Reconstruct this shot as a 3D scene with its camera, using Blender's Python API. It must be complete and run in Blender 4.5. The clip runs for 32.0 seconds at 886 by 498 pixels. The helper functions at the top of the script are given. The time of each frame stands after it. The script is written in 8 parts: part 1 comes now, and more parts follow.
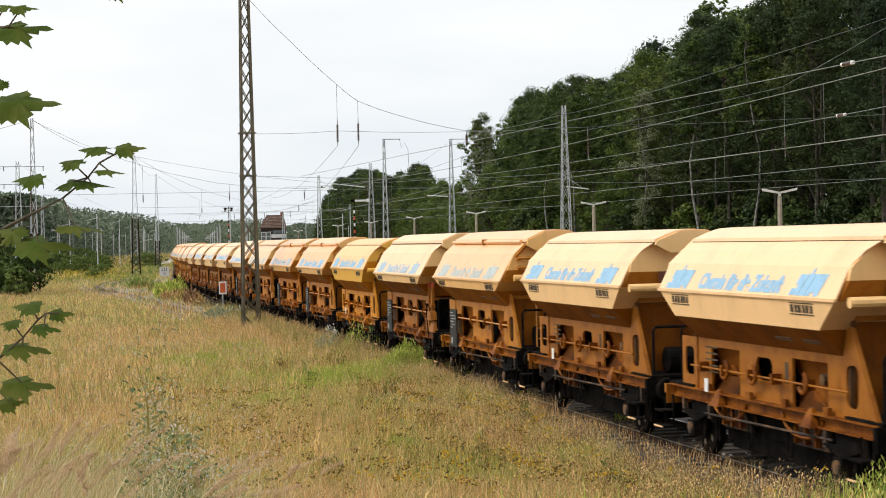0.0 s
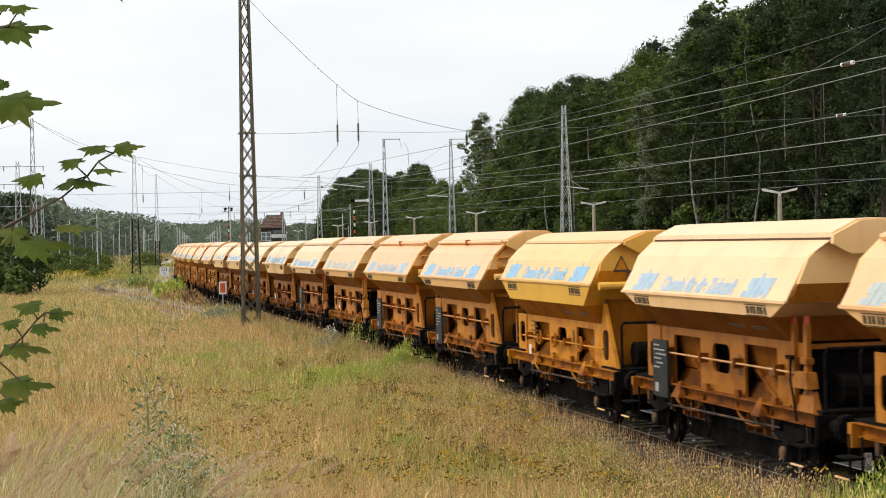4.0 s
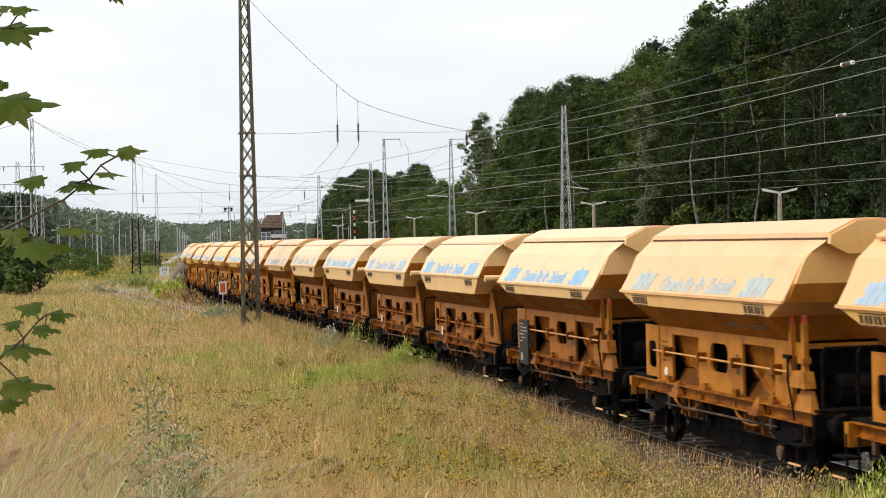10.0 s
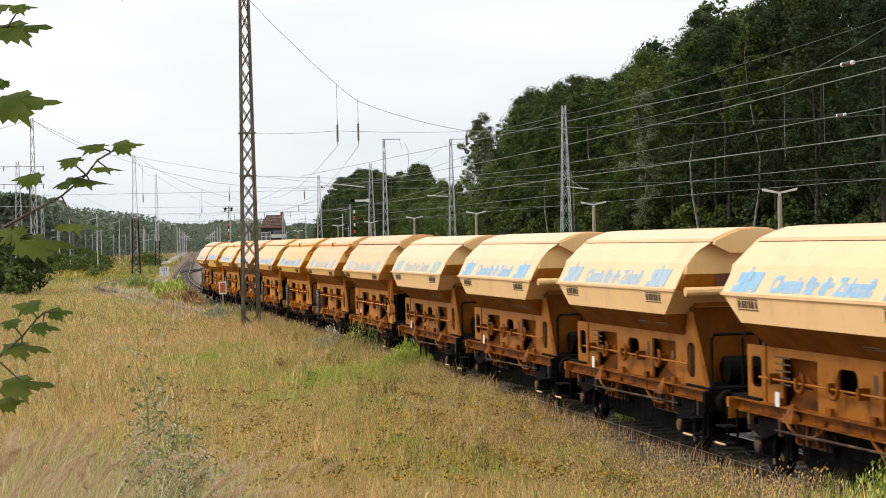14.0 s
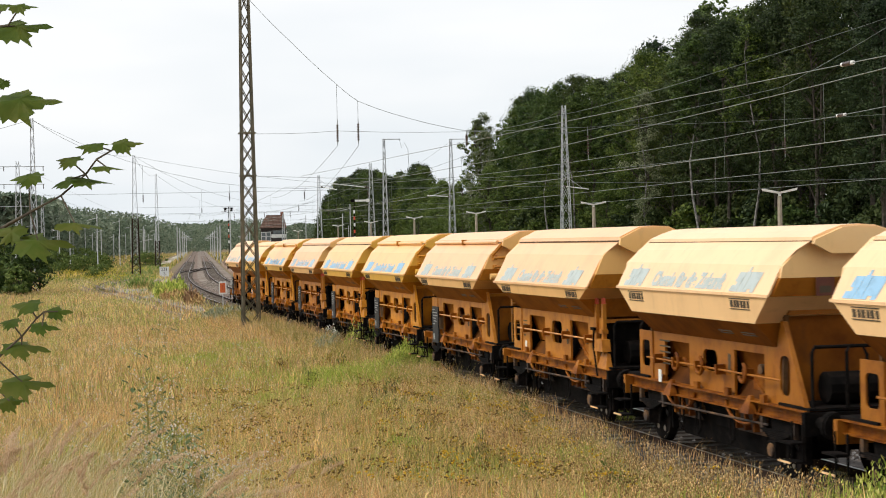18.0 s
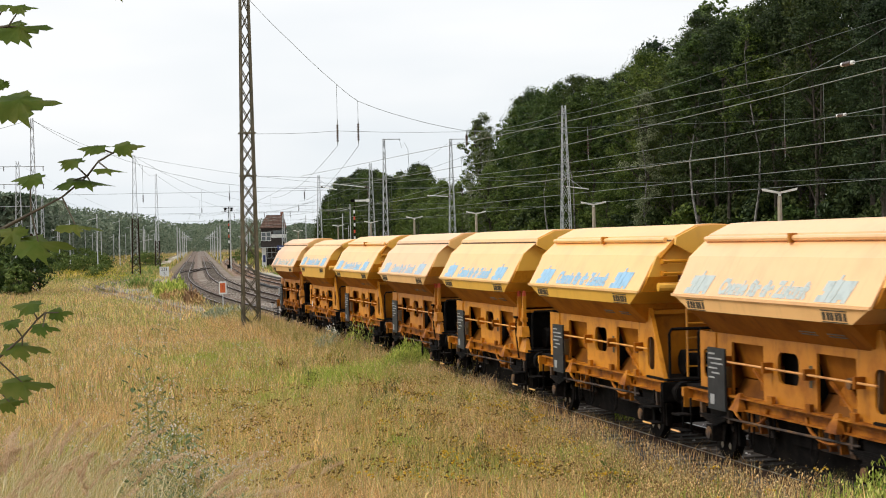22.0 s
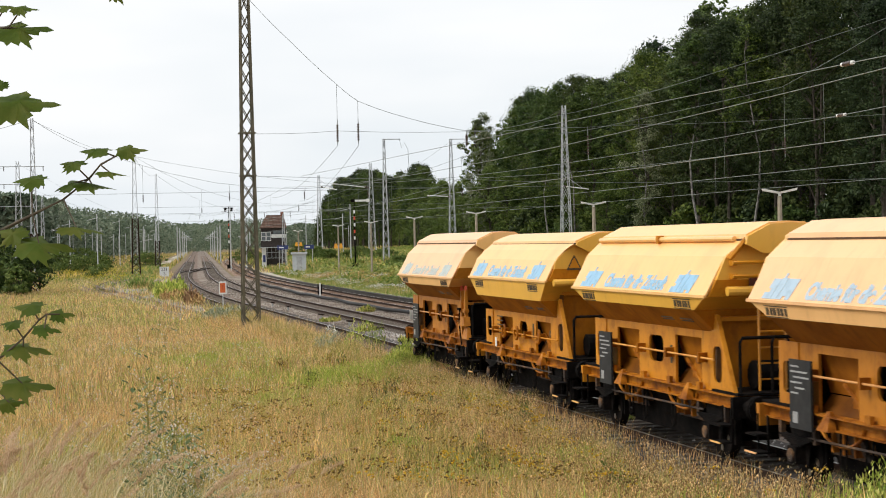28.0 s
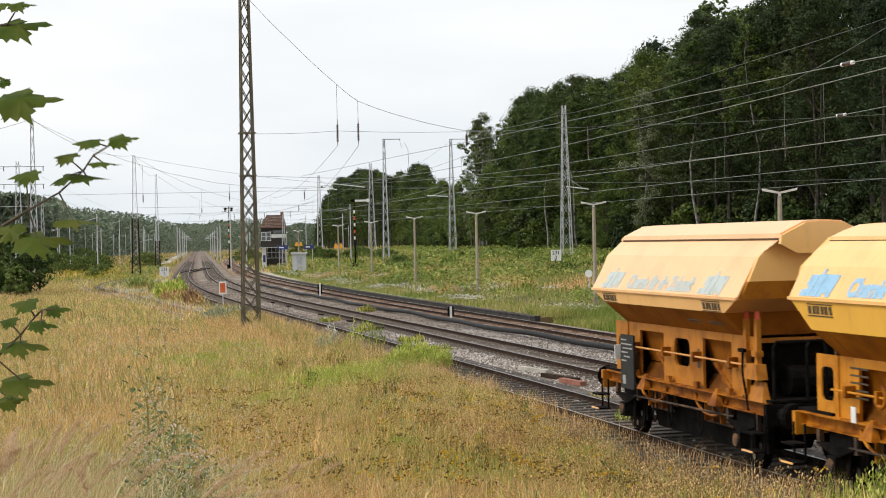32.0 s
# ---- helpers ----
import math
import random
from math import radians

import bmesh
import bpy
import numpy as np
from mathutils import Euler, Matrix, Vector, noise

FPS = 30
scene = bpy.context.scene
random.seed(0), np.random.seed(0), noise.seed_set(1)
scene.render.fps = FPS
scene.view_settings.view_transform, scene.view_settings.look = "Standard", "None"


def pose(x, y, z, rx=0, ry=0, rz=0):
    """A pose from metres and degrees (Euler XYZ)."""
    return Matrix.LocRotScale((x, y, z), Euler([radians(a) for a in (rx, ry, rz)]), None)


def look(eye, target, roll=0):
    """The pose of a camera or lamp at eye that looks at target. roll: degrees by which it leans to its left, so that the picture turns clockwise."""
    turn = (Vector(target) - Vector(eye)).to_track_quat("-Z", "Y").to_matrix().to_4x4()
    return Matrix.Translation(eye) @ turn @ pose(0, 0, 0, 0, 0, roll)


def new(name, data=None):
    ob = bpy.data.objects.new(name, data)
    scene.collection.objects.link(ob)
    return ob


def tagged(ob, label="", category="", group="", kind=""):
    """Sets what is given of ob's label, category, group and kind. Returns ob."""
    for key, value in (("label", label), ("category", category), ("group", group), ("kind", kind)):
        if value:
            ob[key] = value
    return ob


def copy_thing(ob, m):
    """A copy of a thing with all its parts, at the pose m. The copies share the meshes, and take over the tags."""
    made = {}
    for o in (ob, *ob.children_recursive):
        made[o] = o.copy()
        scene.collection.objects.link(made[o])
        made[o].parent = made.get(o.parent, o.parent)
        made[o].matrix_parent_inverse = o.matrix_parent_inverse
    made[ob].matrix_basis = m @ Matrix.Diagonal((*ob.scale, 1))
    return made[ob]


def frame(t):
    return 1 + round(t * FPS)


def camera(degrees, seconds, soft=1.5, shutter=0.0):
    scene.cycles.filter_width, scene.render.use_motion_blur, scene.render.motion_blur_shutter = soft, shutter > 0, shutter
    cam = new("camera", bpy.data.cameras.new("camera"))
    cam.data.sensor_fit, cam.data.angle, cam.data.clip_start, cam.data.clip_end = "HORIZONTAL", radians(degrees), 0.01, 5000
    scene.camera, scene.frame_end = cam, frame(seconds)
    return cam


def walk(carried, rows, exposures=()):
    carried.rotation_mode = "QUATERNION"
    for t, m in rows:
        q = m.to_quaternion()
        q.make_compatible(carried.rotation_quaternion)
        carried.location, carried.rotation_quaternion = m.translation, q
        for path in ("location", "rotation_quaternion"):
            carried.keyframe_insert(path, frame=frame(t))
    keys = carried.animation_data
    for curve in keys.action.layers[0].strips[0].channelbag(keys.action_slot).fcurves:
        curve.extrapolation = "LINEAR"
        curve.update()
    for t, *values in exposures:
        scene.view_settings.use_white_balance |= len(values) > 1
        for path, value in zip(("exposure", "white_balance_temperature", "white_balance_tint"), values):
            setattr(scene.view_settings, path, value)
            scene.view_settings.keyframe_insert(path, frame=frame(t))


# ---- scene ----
# Camera: stands still on the bank beside the line
EYE = (0.0, 0.0, 4.069)
cam = camera(28.8, 32.0, soft=1.0, shutter=0.4)
STAND = look(EYE, (0.0, 100.0, 4.069 - 0.5211), -1.253)
walk(cam, [(0, STAND), (32, STAND)])

# Light: bright overcast sky, weak wide sun
SUN_EL, SUN_AZ = radians(50), radians(258)
world = bpy.data.worlds.new("sky")
scene.world = world
world.use_nodes = True
wn = world.node_tree
wn.nodes.clear()
w_out = wn.nodes.new("ShaderNodeOutputWorld")
w_bg = wn.nodes.new("ShaderNodeBackground")
w_sky = wn.nodes.new("ShaderNodeTexSky")
w_sky.sky_type, w_sky.sun_disc = "NISHITA", False
w_sky.sun_elevation, w_sky.sun_rotation = SUN_EL, SUN_AZ
w_sky.dust_density = 4.0
w_mix = wn.nodes.new("ShaderNodeMixRGB")
w_tc = wn.nodes.new("ShaderNodeTexCoord")
w_map = wn.nodes.new("ShaderNodeMapping")
w_map.inputs["Scale"].default_value = (1.0, 1.0, 4.0)
w_noise = wn.nodes.new("ShaderNodeTexNoise")
w_noise.inputs["Scale"].default_value = 2.2
w_noise.inputs["Detail"].default_value = 4.0
w_ramp = wn.nodes.new("ShaderNodeValToRGB")
w_ramp.color_ramp.elements[0].position, w_ramp.color_ramp.elements[0].color = 0.34, (7.0, 7.5, 7.9, 1)
w_ramp.color_ramp.elements[1].position, w_ramp.color_ramp.elements[1].color = 0.56, (8.6, 8.7, 8.8, 1)
w_mix.inputs[0].default_value = 0.93
wn.links.new(w_tc.outputs["Generated"], w_map.inputs[0])
wn.links.new(w_map.outputs[0], w_noise.inputs["Vector"])
wn.links.new(w_noise.outputs[0], w_ramp.inputs[0])
wn.links.new(w_sky.outputs[0], w_mix.inputs[1])
wn.links.new(w_ramp.outputs[0], w_mix.inputs[2])
wn.links.new(w_mix.outputs[0], w_bg.inputs[0])
wn.links.new(w_bg.outputs[0], w_out.inputs[0])
w_bg.inputs[1].default_value = 0.066
sun = new("sun", bpy.data.lights.new("sun", "SUN"))
sun.data.energy, sun.data.angle, sun.data.color = 1.5, radians(22), (1.0, 0.95, 0.87)
sun.matrix_world = look((0, 0, 0), (-math.sin(SUN_AZ) * math.cos(SUN_EL), -math.cos(SUN_AZ) * math.cos(SUN_EL), -math.sin(SUN_EL)))
scene.view_settings.exposure = 0.88


# Materials
def material(name, colors, rough=0.8, metal=0.0, scale=3.0, bump=0.0, bump_scale=40.0, objcol=False, island=0.0, world_scale=None, streak=None):
    """Noise-varied surface. colors: two or three base colours; objcol multiplies by the object's own paint colour."""
    m = bpy.data.materials.new(name)
    m.use_nodes = True
    t = m.node_tree
    b = t.nodes["Principled BSDF"]
    b.inputs["Roughness"].default_value, b.inputs["Metallic"].default_value = rough, metal
    geo = t.nodes.new("ShaderNodeNewGeometry")
    tc = t.nodes.new("ShaderNodeTexCoord")
    vec = geo.outputs["Position"] if world_scale else tc.outputs["Object"]
    n = t.nodes.new("ShaderNodeTexNoise")
    n.inputs["Scale"].default_value, n.inputs["Detail"].default_value, n.inputs["Roughness"].default_value = world_scale or scale, 6.0, 0.62
    t.links.new(vec, n.inputs["Vector"])
    r = t.nodes.new("ShaderNodeValToRGB")
    e = r.color_ramp.elements
    e[0].position, e[1].position = 0.32, 0.68
    e[0].color, e[1].color = (*colors[0], 1), (*colors[-1], 1)
    if len(colors) == 3:
        x = e.new(0.5)
        x.color = (*colors[1], 1)
    fac = n.outputs[0]
    if island:
        add = t.nodes.new("ShaderNodeMath")
        add.operation = "MULTIPLY_ADD"
        sub = t.nodes.new("ShaderNodeMath")
        sub.operation = "SUBTRACT"
        sub.inputs[1].default_value = 0.5
        t.links.new(geo.outputs["Random Per Island"], sub.inputs[0])
        t.links.new(sub.outputs[0], add.inputs[0])
        add.inputs[1].default_value = island
        t.links.new(n.outputs[0], add.inputs[2])
        fac = add.outputs[0]
    t.links.new(fac, r.inputs[0])
    col = r.outputs[0]
    if objcol:
        oi = t.nodes.new("ShaderNodeObjectInfo")
        mul = t.nodes.new("ShaderNodeMixRGB")
        mul.blend_type = "MULTIPLY"
        mul.inputs[0].default_value = 1.0
        t.links.new(oi.outputs["Color"], mul.inputs[1])
        t.links.new(col, mul.inputs[2])
        col = mul.outputs[0]
    if streak:
        mp = t.nodes.new("ShaderNodeMapping")
        mp.inputs["Scale"].default_value = (5.0, 1.2, 0.7)
        n3 = t.nodes.new("ShaderNodeTexNoise")
        n3.inputs["Scale"].default_value, n3.inputs["Detail"].default_value, n3.inputs["Roughness"].default_value = 1.6, 5.0, 0.65
        t.links.new(tc.outputs["Object"], mp.inputs[0])
        t.links.new(mp.outputs[0], n3.inputs["Vector"])
        r3 = t.nodes.new("ShaderNodeValToRGB")
        r3.color_ramp.elements[0].position, r3.color_ramp.elements[1].position = 0.56, 0.80
        r3.color_ramp.elements[0].color, r3.color_ramp.elements[1].color = (0, 0, 0, 1), (streak[1], streak[1], streak[1], 1)
        t.links.new(n3.outputs[0], r3.inputs[0])
        mx = t.nodes.new("ShaderNodeMixRGB")
        mx.inputs[2].default_value = (*streak[0], 1)
        t.links.new(r3.outputs[0], mx.inputs[0])
        t.links.new(col, mx.inputs[1])
        col = mx.outputs[0]
    t.links.new(col, b.inputs["Base Color"])
    if bump:
        n2 = t.nodes.new("ShaderNodeTexNoise")
        n2.inputs["Scale"].default_value, n2.inputs["Detail"].default_value = bump_scale, 3.0
        t.links.new(vec, n2.inputs["Vector"])
        bp = t.nodes.new("ShaderNodeBump")
        bp.inputs["Strength"].default_value, bp.inputs["Distance"].default_value = bump, 0.02
        t.links.new(n2.outputs[0], bp.inputs["Height"])
        t.links.new(bp.outputs[0], b.inputs["Normal"])
    return m


def foliage(name, colors, world_scale=0.25, island=0.5, trans=0.25, vary=0.0, tint=False):
    m = material(name, colors, rough=0.55, world_scale=world_scale, island=island)
    t = m.node_tree
    b = t.nodes["Principled BSDF"]
    b.inputs["Specular IOR Level"].default_value = 0.12
    out = [n for n in t.nodes if n.type == "OUTPUT_MATERIAL"][0]
    tr = t.nodes.new("ShaderNodeBsdfTranslucent")
    mx = t.nodes.new("ShaderNodeMixShader")
    mx.inputs[0].default_value = trans
    src = b.inputs["Base Color"].links[0].from_socket
    if vary:
        geo = t.nodes.new("ShaderNodeNewGeometry")
        k = t.nodes.new("ShaderNodeMath")
        k.operation = "MULTIPLY"
        k.inputs[1].default_value = 17.31
        fr = t.nodes.new("ShaderNodeMath")
        fr.operation = "FRACT"
        mr = t.nodes.new("ShaderNodeMapRange")
        mr.inputs["To Min"].default_value, mr.inputs["To Max"].default_value = 1.0 - vary, 1.0 + vary * 0.7
        mul = t.nodes.new("ShaderNodeMixRGB")
        mul.blend_type = "MULTIPLY"
        mul.inputs[0].default_value = 1.0
        t.links.new(geo.outputs["Random Per Island"], k.inputs[0])
        t.links.new(k.outputs[0], fr.inputs[0])
        t.links.new(fr.outputs[0], mr.inputs["Value"])
        t.links.new(src, mul.inputs[1])
        t.links.new(mr.outputs[0], mul.inputs[2])
        src = mul.outputs[0]
        t.links.new(src, b.inputs["Base Color"])
    if tint:
        oi = t.nodes.new("ShaderNodeObjectInfo")
        tr_ramp = t.nodes.new("ShaderNodeValToRGB")
        tr_ramp.color_ramp.elements[0].color, tr_ramp.color_ramp.elements[1].color = (0.72, 0.78, 0.80, 1), (1.42, 1.26, 0.92, 1)
        tm = t.nodes.new("ShaderNodeMixRGB")
        tm.blend_type = "MULTIPLY"
        tm.inputs[0].default_value = 1.0
        t.links.new(oi.outputs["Random"], tr_ramp.inputs[0])
        t.links.new(src, tm.inputs[1])
        t.links.new(tr_ramp.outputs[0], tm.inputs[2])
        src = tm.outputs[0]
        t.links.new(src, b.inputs["Base Color"])
    t.links.new(src, tr.inputs[0])
    t.links.new(b.outputs[0], mx.inputs[1])
    t.links.new(tr.outputs[0], mx.inputs[2])
    t.links.new(mx.outputs[0], out.inputs[0])
    return m


M_paint = material("wagon_paint", [(0.90, 0.88, 0.86), (1.0, 1.0, 1.0), (1.0, 0.99, 0.98)], rough=0.3, scale=0.8, bump=0.04, bump_scale=6, objcol=True, streak=((0.30, 0.14, 0.05), 0.3))
M_paint.node_tree.nodes["Principled BSDF"].inputs["Specular IOR Level"].default_value = 0.8
M_frame = material("wagon_frame_paint", [(0.58, 0.47, 0.40), (0.92, 0.89, 0.86), (1.0, 1.0, 1.0)], rough=0.5, scale=2.2, bump=0.08, bump_scale=14, objcol=True, streak=((0.11, 0.04, 0.015), 0.8))
for m_ in (M_frame,):
    m_.node_tree.nodes["Principled BSDF"].inputs["Specular IOR Level"].default_value = 0.25
M_sole = material("rust_streaked_solebar_paint", [(0.22, 0.14, 0.10), (0.56, 0.45, 0.37), (0.90, 0.86, 0.82)], rough=0.6, scale=2.6, bump=0.1, bump_scale=14, objcol=True, streak=((0.06, 0.025, 0.012), 0.9))
# Paint multiplied down for the hopper's underside shade; the streaks are rust.
M_chute_shaded = material("shaded_rust_streaked_hopper", [(0.42, 0.33, 0.25), (0.66, 0.56, 0.47), (0.80, 0.72, 0.63)], rough=0.7, scale=1.4, objcol=True, streak=((0.08, 0.03, 0.012), 0.8))
for m_ in (M_sole, M_chute_shaded):
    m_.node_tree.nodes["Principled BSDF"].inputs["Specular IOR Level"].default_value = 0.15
M_decal = material("blue_lettering", [(0.78, 0.78, 0.78), (1, 1, 1), (1, 1, 1)], rough=0.5, scale=5, objcol=True)
# Interior browns set dark so that the colour holds the openings' shade.
M_hopper_in = material("shaded_hopper_brown", [(0.035, 0.016, 0.006), (0.10, 0.046, 0.014), (0.22, 0.10, 0.026)], rough=0.85, scale=2.2, bump=0.1)
M_inside = material("shaded_ochre_brown", [(0.10, 0.045, 0.012), (0.23, 0.11, 0.026), (0.36, 0.18, 0.04)], rough=0.8, scale=1.8, bump=0.1)
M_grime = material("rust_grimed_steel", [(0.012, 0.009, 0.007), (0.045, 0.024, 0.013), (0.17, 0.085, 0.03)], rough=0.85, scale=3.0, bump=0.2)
M_plate = material("dark_stencil", [(0.045, 0.032, 0.02), (0.085, 0.06, 0.03)], rough=0.7)
M_notice = material("dark_red_notice", [(0.09, 0.025, 0.015), (0.15, 0.045, 0.025)], rough=0.7)
M_seam_shadow = material("roof_seam_shadow", [(0.06, 0.03, 0.012), (0.11, 0.055, 0.02)], rough=0.8)
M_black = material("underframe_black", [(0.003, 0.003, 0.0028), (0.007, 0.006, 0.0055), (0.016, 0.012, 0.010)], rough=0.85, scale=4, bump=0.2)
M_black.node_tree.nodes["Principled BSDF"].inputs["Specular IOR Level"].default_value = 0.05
M_board = material("black_data_board", [(0.018, 0.019, 0.02), (0.035, 0.035, 0.035)], rough=0.55, scale=5)
M_board.node_tree.nodes["Principled BSDF"].inputs["Specular IOR Level"].default_value = 0.15
M_white = material("white_marking", [(0.62, 0.62, 0.6), (0.8, 0.8, 0.78)], rough=0.6)
M_greytext = material("dusty_white_lettering", [(0.22, 0.22, 0.22), (0.38, 0.38, 0.37)], rough=0.7)
M_steelworn = material("worn_tread_steel", [(0.25, 0.23, 0.21), (0.45, 0.43, 0.4)], rough=0.35, metal=0.9, scale=6)
# Rust browns taken darker so that rail sides carry their shade.
M_rust = material("shade_darkened_rust", [(0.012, 0.008, 0.006), (0.028, 0.016, 0.011), (0.06, 0.032, 0.019)], rough=0.85, scale=6, bump=0.2)
M_rust.node_tree.nodes["Principled BSDF"].inputs["Specular IOR Level"].default_value = 0.15
M_ballast_brown = material("rusty_ballast", [(0.08, 0.045, 0.028), (0.20, 0.125, 0.082), (0.38, 0.29, 0.22)], rough=0.95, world_scale=0.9, bump=0.8, bump_scale=16)
M_ballast_rusty = material("brake_rusted_ballast", [(0.050, 0.030, 0.020), (0.125, 0.078, 0.054), (0.27, 0.215, 0.175)], rough=0.95, world_scale=0.4, bump=1.0, bump_scale=16)
M_railtop = material("polished_rail_head", [(0.28, 0.27, 0.26), (0.46, 0.45, 0.44)], rough=0.4, metal=1.0, scale=2)
M_sleeper = material("weathered_sleeper", [(0.065, 0.049, 0.036), (0.13, 0.102, 0.08), (0.23, 0.195, 0.16)], rough=0.9, scale=5, bump=0.3)
# Sleeper colour darkened to hold the shade below the passing wagons.
M_sleeper_shaded = material("shade_darkened_sleeper", [(0.030, 0.023, 0.018), (0.065, 0.050, 0.039), (0.13, 0.105, 0.085)], rough=0.9, scale=5, bump=0.3)
M_ballast = material("track_ballast", [(0.07, 0.048, 0.034), (0.165, 0.125, 0.095), (0.33, 0.285, 0.24)], rough=0.95, world_scale=0.28, bump=1.0, bump_scale=16)
# Ballast tone taken dark to paint the shade under and beside the train.
M_ballast_shaded = material("train_shaded_ballast", [(0.013, 0.010, 0.008), (0.044, 0.034, 0.027), (0.13, 0.105, 0.09)], rough=0.95, world_scale=1.0, bump=1.0, bump_scale=16)
M_stone = material("ballast_stones", [(0.06, 0.045, 0.035), (0.18, 0.155, 0.135), (0.44, 0.42, 0.40)], rough=0.9, world_scale=0.35, island=0.7)
M_ground = material("dry_meadow_soil", [(0.085, 0.07, 0.028), (0.17, 0.115, 0.05), (0.10, 0.10, 0.03)], rough=1.0, world_scale=0.22, bump=0.6, bump_scale=4)
M_stone_rust = material("rust_stained_stones", [(0.06, 0.04, 0.028), (0.15, 0.115, 0.09), (0.32, 0.28, 0.24)], rough=0.9, world_scale=0.35, island=0.7)
M_verge = material("weedy_grey_gravel", [(0.14, 0.12, 0.10), (0.26, 0.235, 0.21), (0.38, 0.35, 0.32)], rough=0.95, world_scale=0.6, bump=0.8, bump_scale=14)
M_siderail = material("dull_siding_rail", [(0.10, 0.07, 0.05), (0.20, 0.15, 0.11), (0.30, 0.25, 0.2)], rough=0.7, metal=0.2, scale=3)
M_concrete = material("old_concrete", [(0.22, 0.2, 0.17), (0.36, 0.34, 0.3), (0.45, 0.42, 0.37)], rough=0.9, scale=1.5, bump=0.2)
M_path = material("sandy_gravel_path", [(0.22, 0.19, 0.14), (0.36, 0.32, 0.25), (0.45, 0.42, 0.35)], rough=0.95, world_scale=0.8, bump=0.4)
M_platedge = material("sooty_platform_wall", [(0.012, 0.011, 0.010), (0.028, 0.026, 0.023), (0.06, 0.055, 0.05)], rough=0.9, world_scale=1.5, bump=0.3)
M_mast = material("mast_olive_steel", [(0.055, 0.048, 0.028), (0.10, 0.085, 0.05), (0.16, 0.13, 0.085)], rough=0.7, scale=1.2, bump=0.1)
M_galv = material("galvanised_steel", [(0.36, 0.375, 0.39), (0.50, 0.515, 0.53), (0.62, 0.63, 0.64)], rough=0.55, metal=0.3, scale=2)
M_wire = material("catenary_wire", [(0.14, 0.16, 0.145), (0.23, 0.25, 0.23)], rough=0.6, metal=0.2)
M_insul = material("brown_insulator", [(0.07, 0.05, 0.043), (0.12, 0.088, 0.076)], rough=0.25)
M_pole = material("concrete_pole", [(0.26, 0.22, 0.16), (0.36, 0.31, 0.24)], rough=0.85, scale=3)
M_lamphead = material("lamp_housing", [(0.74, 0.74, 0.70), (0.84, 0.84, 0.80)], rough=0.5)
M_pipe = material("black_cable_duct", [(0.006, 0.006, 0.007), (0.014, 0.014, 0.015)], rough=0.6, scale=3)
M_pipe.node_tree.nodes["Principled BSDF"].inputs["Specular IOR Level"].default_value = 0.2
M_brick = material("red_brick", [(0.16, 0.06, 0.04), (0.25, 0.1, 0.065), (0.3, 0.14, 0.09)], rough=0.9, scale=2)
M_rooftile = material("red_roof_tiles", [(0.075, 0.045, 0.034), (0.125, 0.072, 0.053), (0.19, 0.115, 0.088)], rough=0.9, scale=3)
M_darkwood = material("dark_timber", [(0.022, 0.016, 0.013), (0.045, 0.034, 0.028)], rough=0.8)
M_glass = material("window_glass", [(0.10, 0.12, 0.13), (0.16, 0.18, 0.19)], rough=0.08)
M_sheet = material("grey_sheet_wall", [(0.5, 0.53, 0.55), (0.62, 0.65, 0.67)], rough=0.6)
M_orange = material("orange_sign_face", [(0.55, 0.10, 0.015), (0.68, 0.15, 0.03)], rough=0.5)
M_yellowsign = material("amber_sign_face", [(0.75, 0.33, 0.02), (0.85, 0.4, 0.04)], rough=0.5)
M_bluesign = material("blue_station_sign", [(0.015, 0.03, 0.12), (0.03, 0.05, 0.18)], rough=0.5)
M_red = material("red_paint", [(0.46, 0.05, 0.02), (0.60, 0.09, 0.03)], rough=0.6)
M_bark = material("tree_bark", [(0.02, 0.016, 0.012), (0.05, 0.04, 0.03), (0.10, 0.082, 0.065)], rough=0.95, scale=2, bump=0.5)
M_birch = material("birch_bark", [(0.03, 0.027, 0.024), (0.17, 0.16, 0.15), (0.34, 0.33, 0.31)], rough=0.9, scale=2.5)
M_leaf_dark = foliage("oak_foliage", [(0.024, 0.044, 0.012), (0.055, 0.092, 0.022), (0.115, 0.155, 0.04)], 0.10, 0.35, 0.2, 0.15, True)
M_leaf_pine_shade = foliage("pine_and_shade_foliage", [(0.015, 0.027, 0.011), (0.032, 0.052, 0.019), (0.062, 0.084, 0.030)], 0.10, 0.35, 0.2, 0.15, True)
M_leaf_birch = foliage("birch_foliage", [(0.10, 0.125, 0.065), (0.19, 0.22, 0.12), (0.30, 0.32, 0.19)], 0.2, 0.5, 0.55)
M_leaf_light = foliage("bright_foliage", [(0.05, 0.085, 0.018), (0.10, 0.15, 0.03), (0.17, 0.21, 0.055)], 0.3, 0.6)
# Paler, bluer greens put the distance haze into the leaf colour.
M_leaf_hazed = foliage("hazed_wood_foliage", [(0.055, 0.088, 0.055), (0.14, 0.18, 0.12), (0.25, 0.285, 0.20)], 0.085, 0.16, 0.25, 0.22)
M_grass = foliage("dry_meadow_grass", [(0.33, 0.40, 0.075), (0.77, 0.66, 0.25), (0.83, 0.53, 0.23)], 0.13, 0.45, 0.3, 0.68)
for n_ in M_grass.node_tree.nodes:
    if n_.type == "VALTORGB":
        n_.color_ramp.elements[0].position, n_.color_ramp.elements[-1].position = 0.38, 0.62
M_grass_far = foliage("mixed_lineside_grass", [(0.12, 0.21, 0.038), (0.23, 0.31, 0.07), (0.50, 0.42, 0.17)], 0.1, 0.6, 0.3, 0.4)
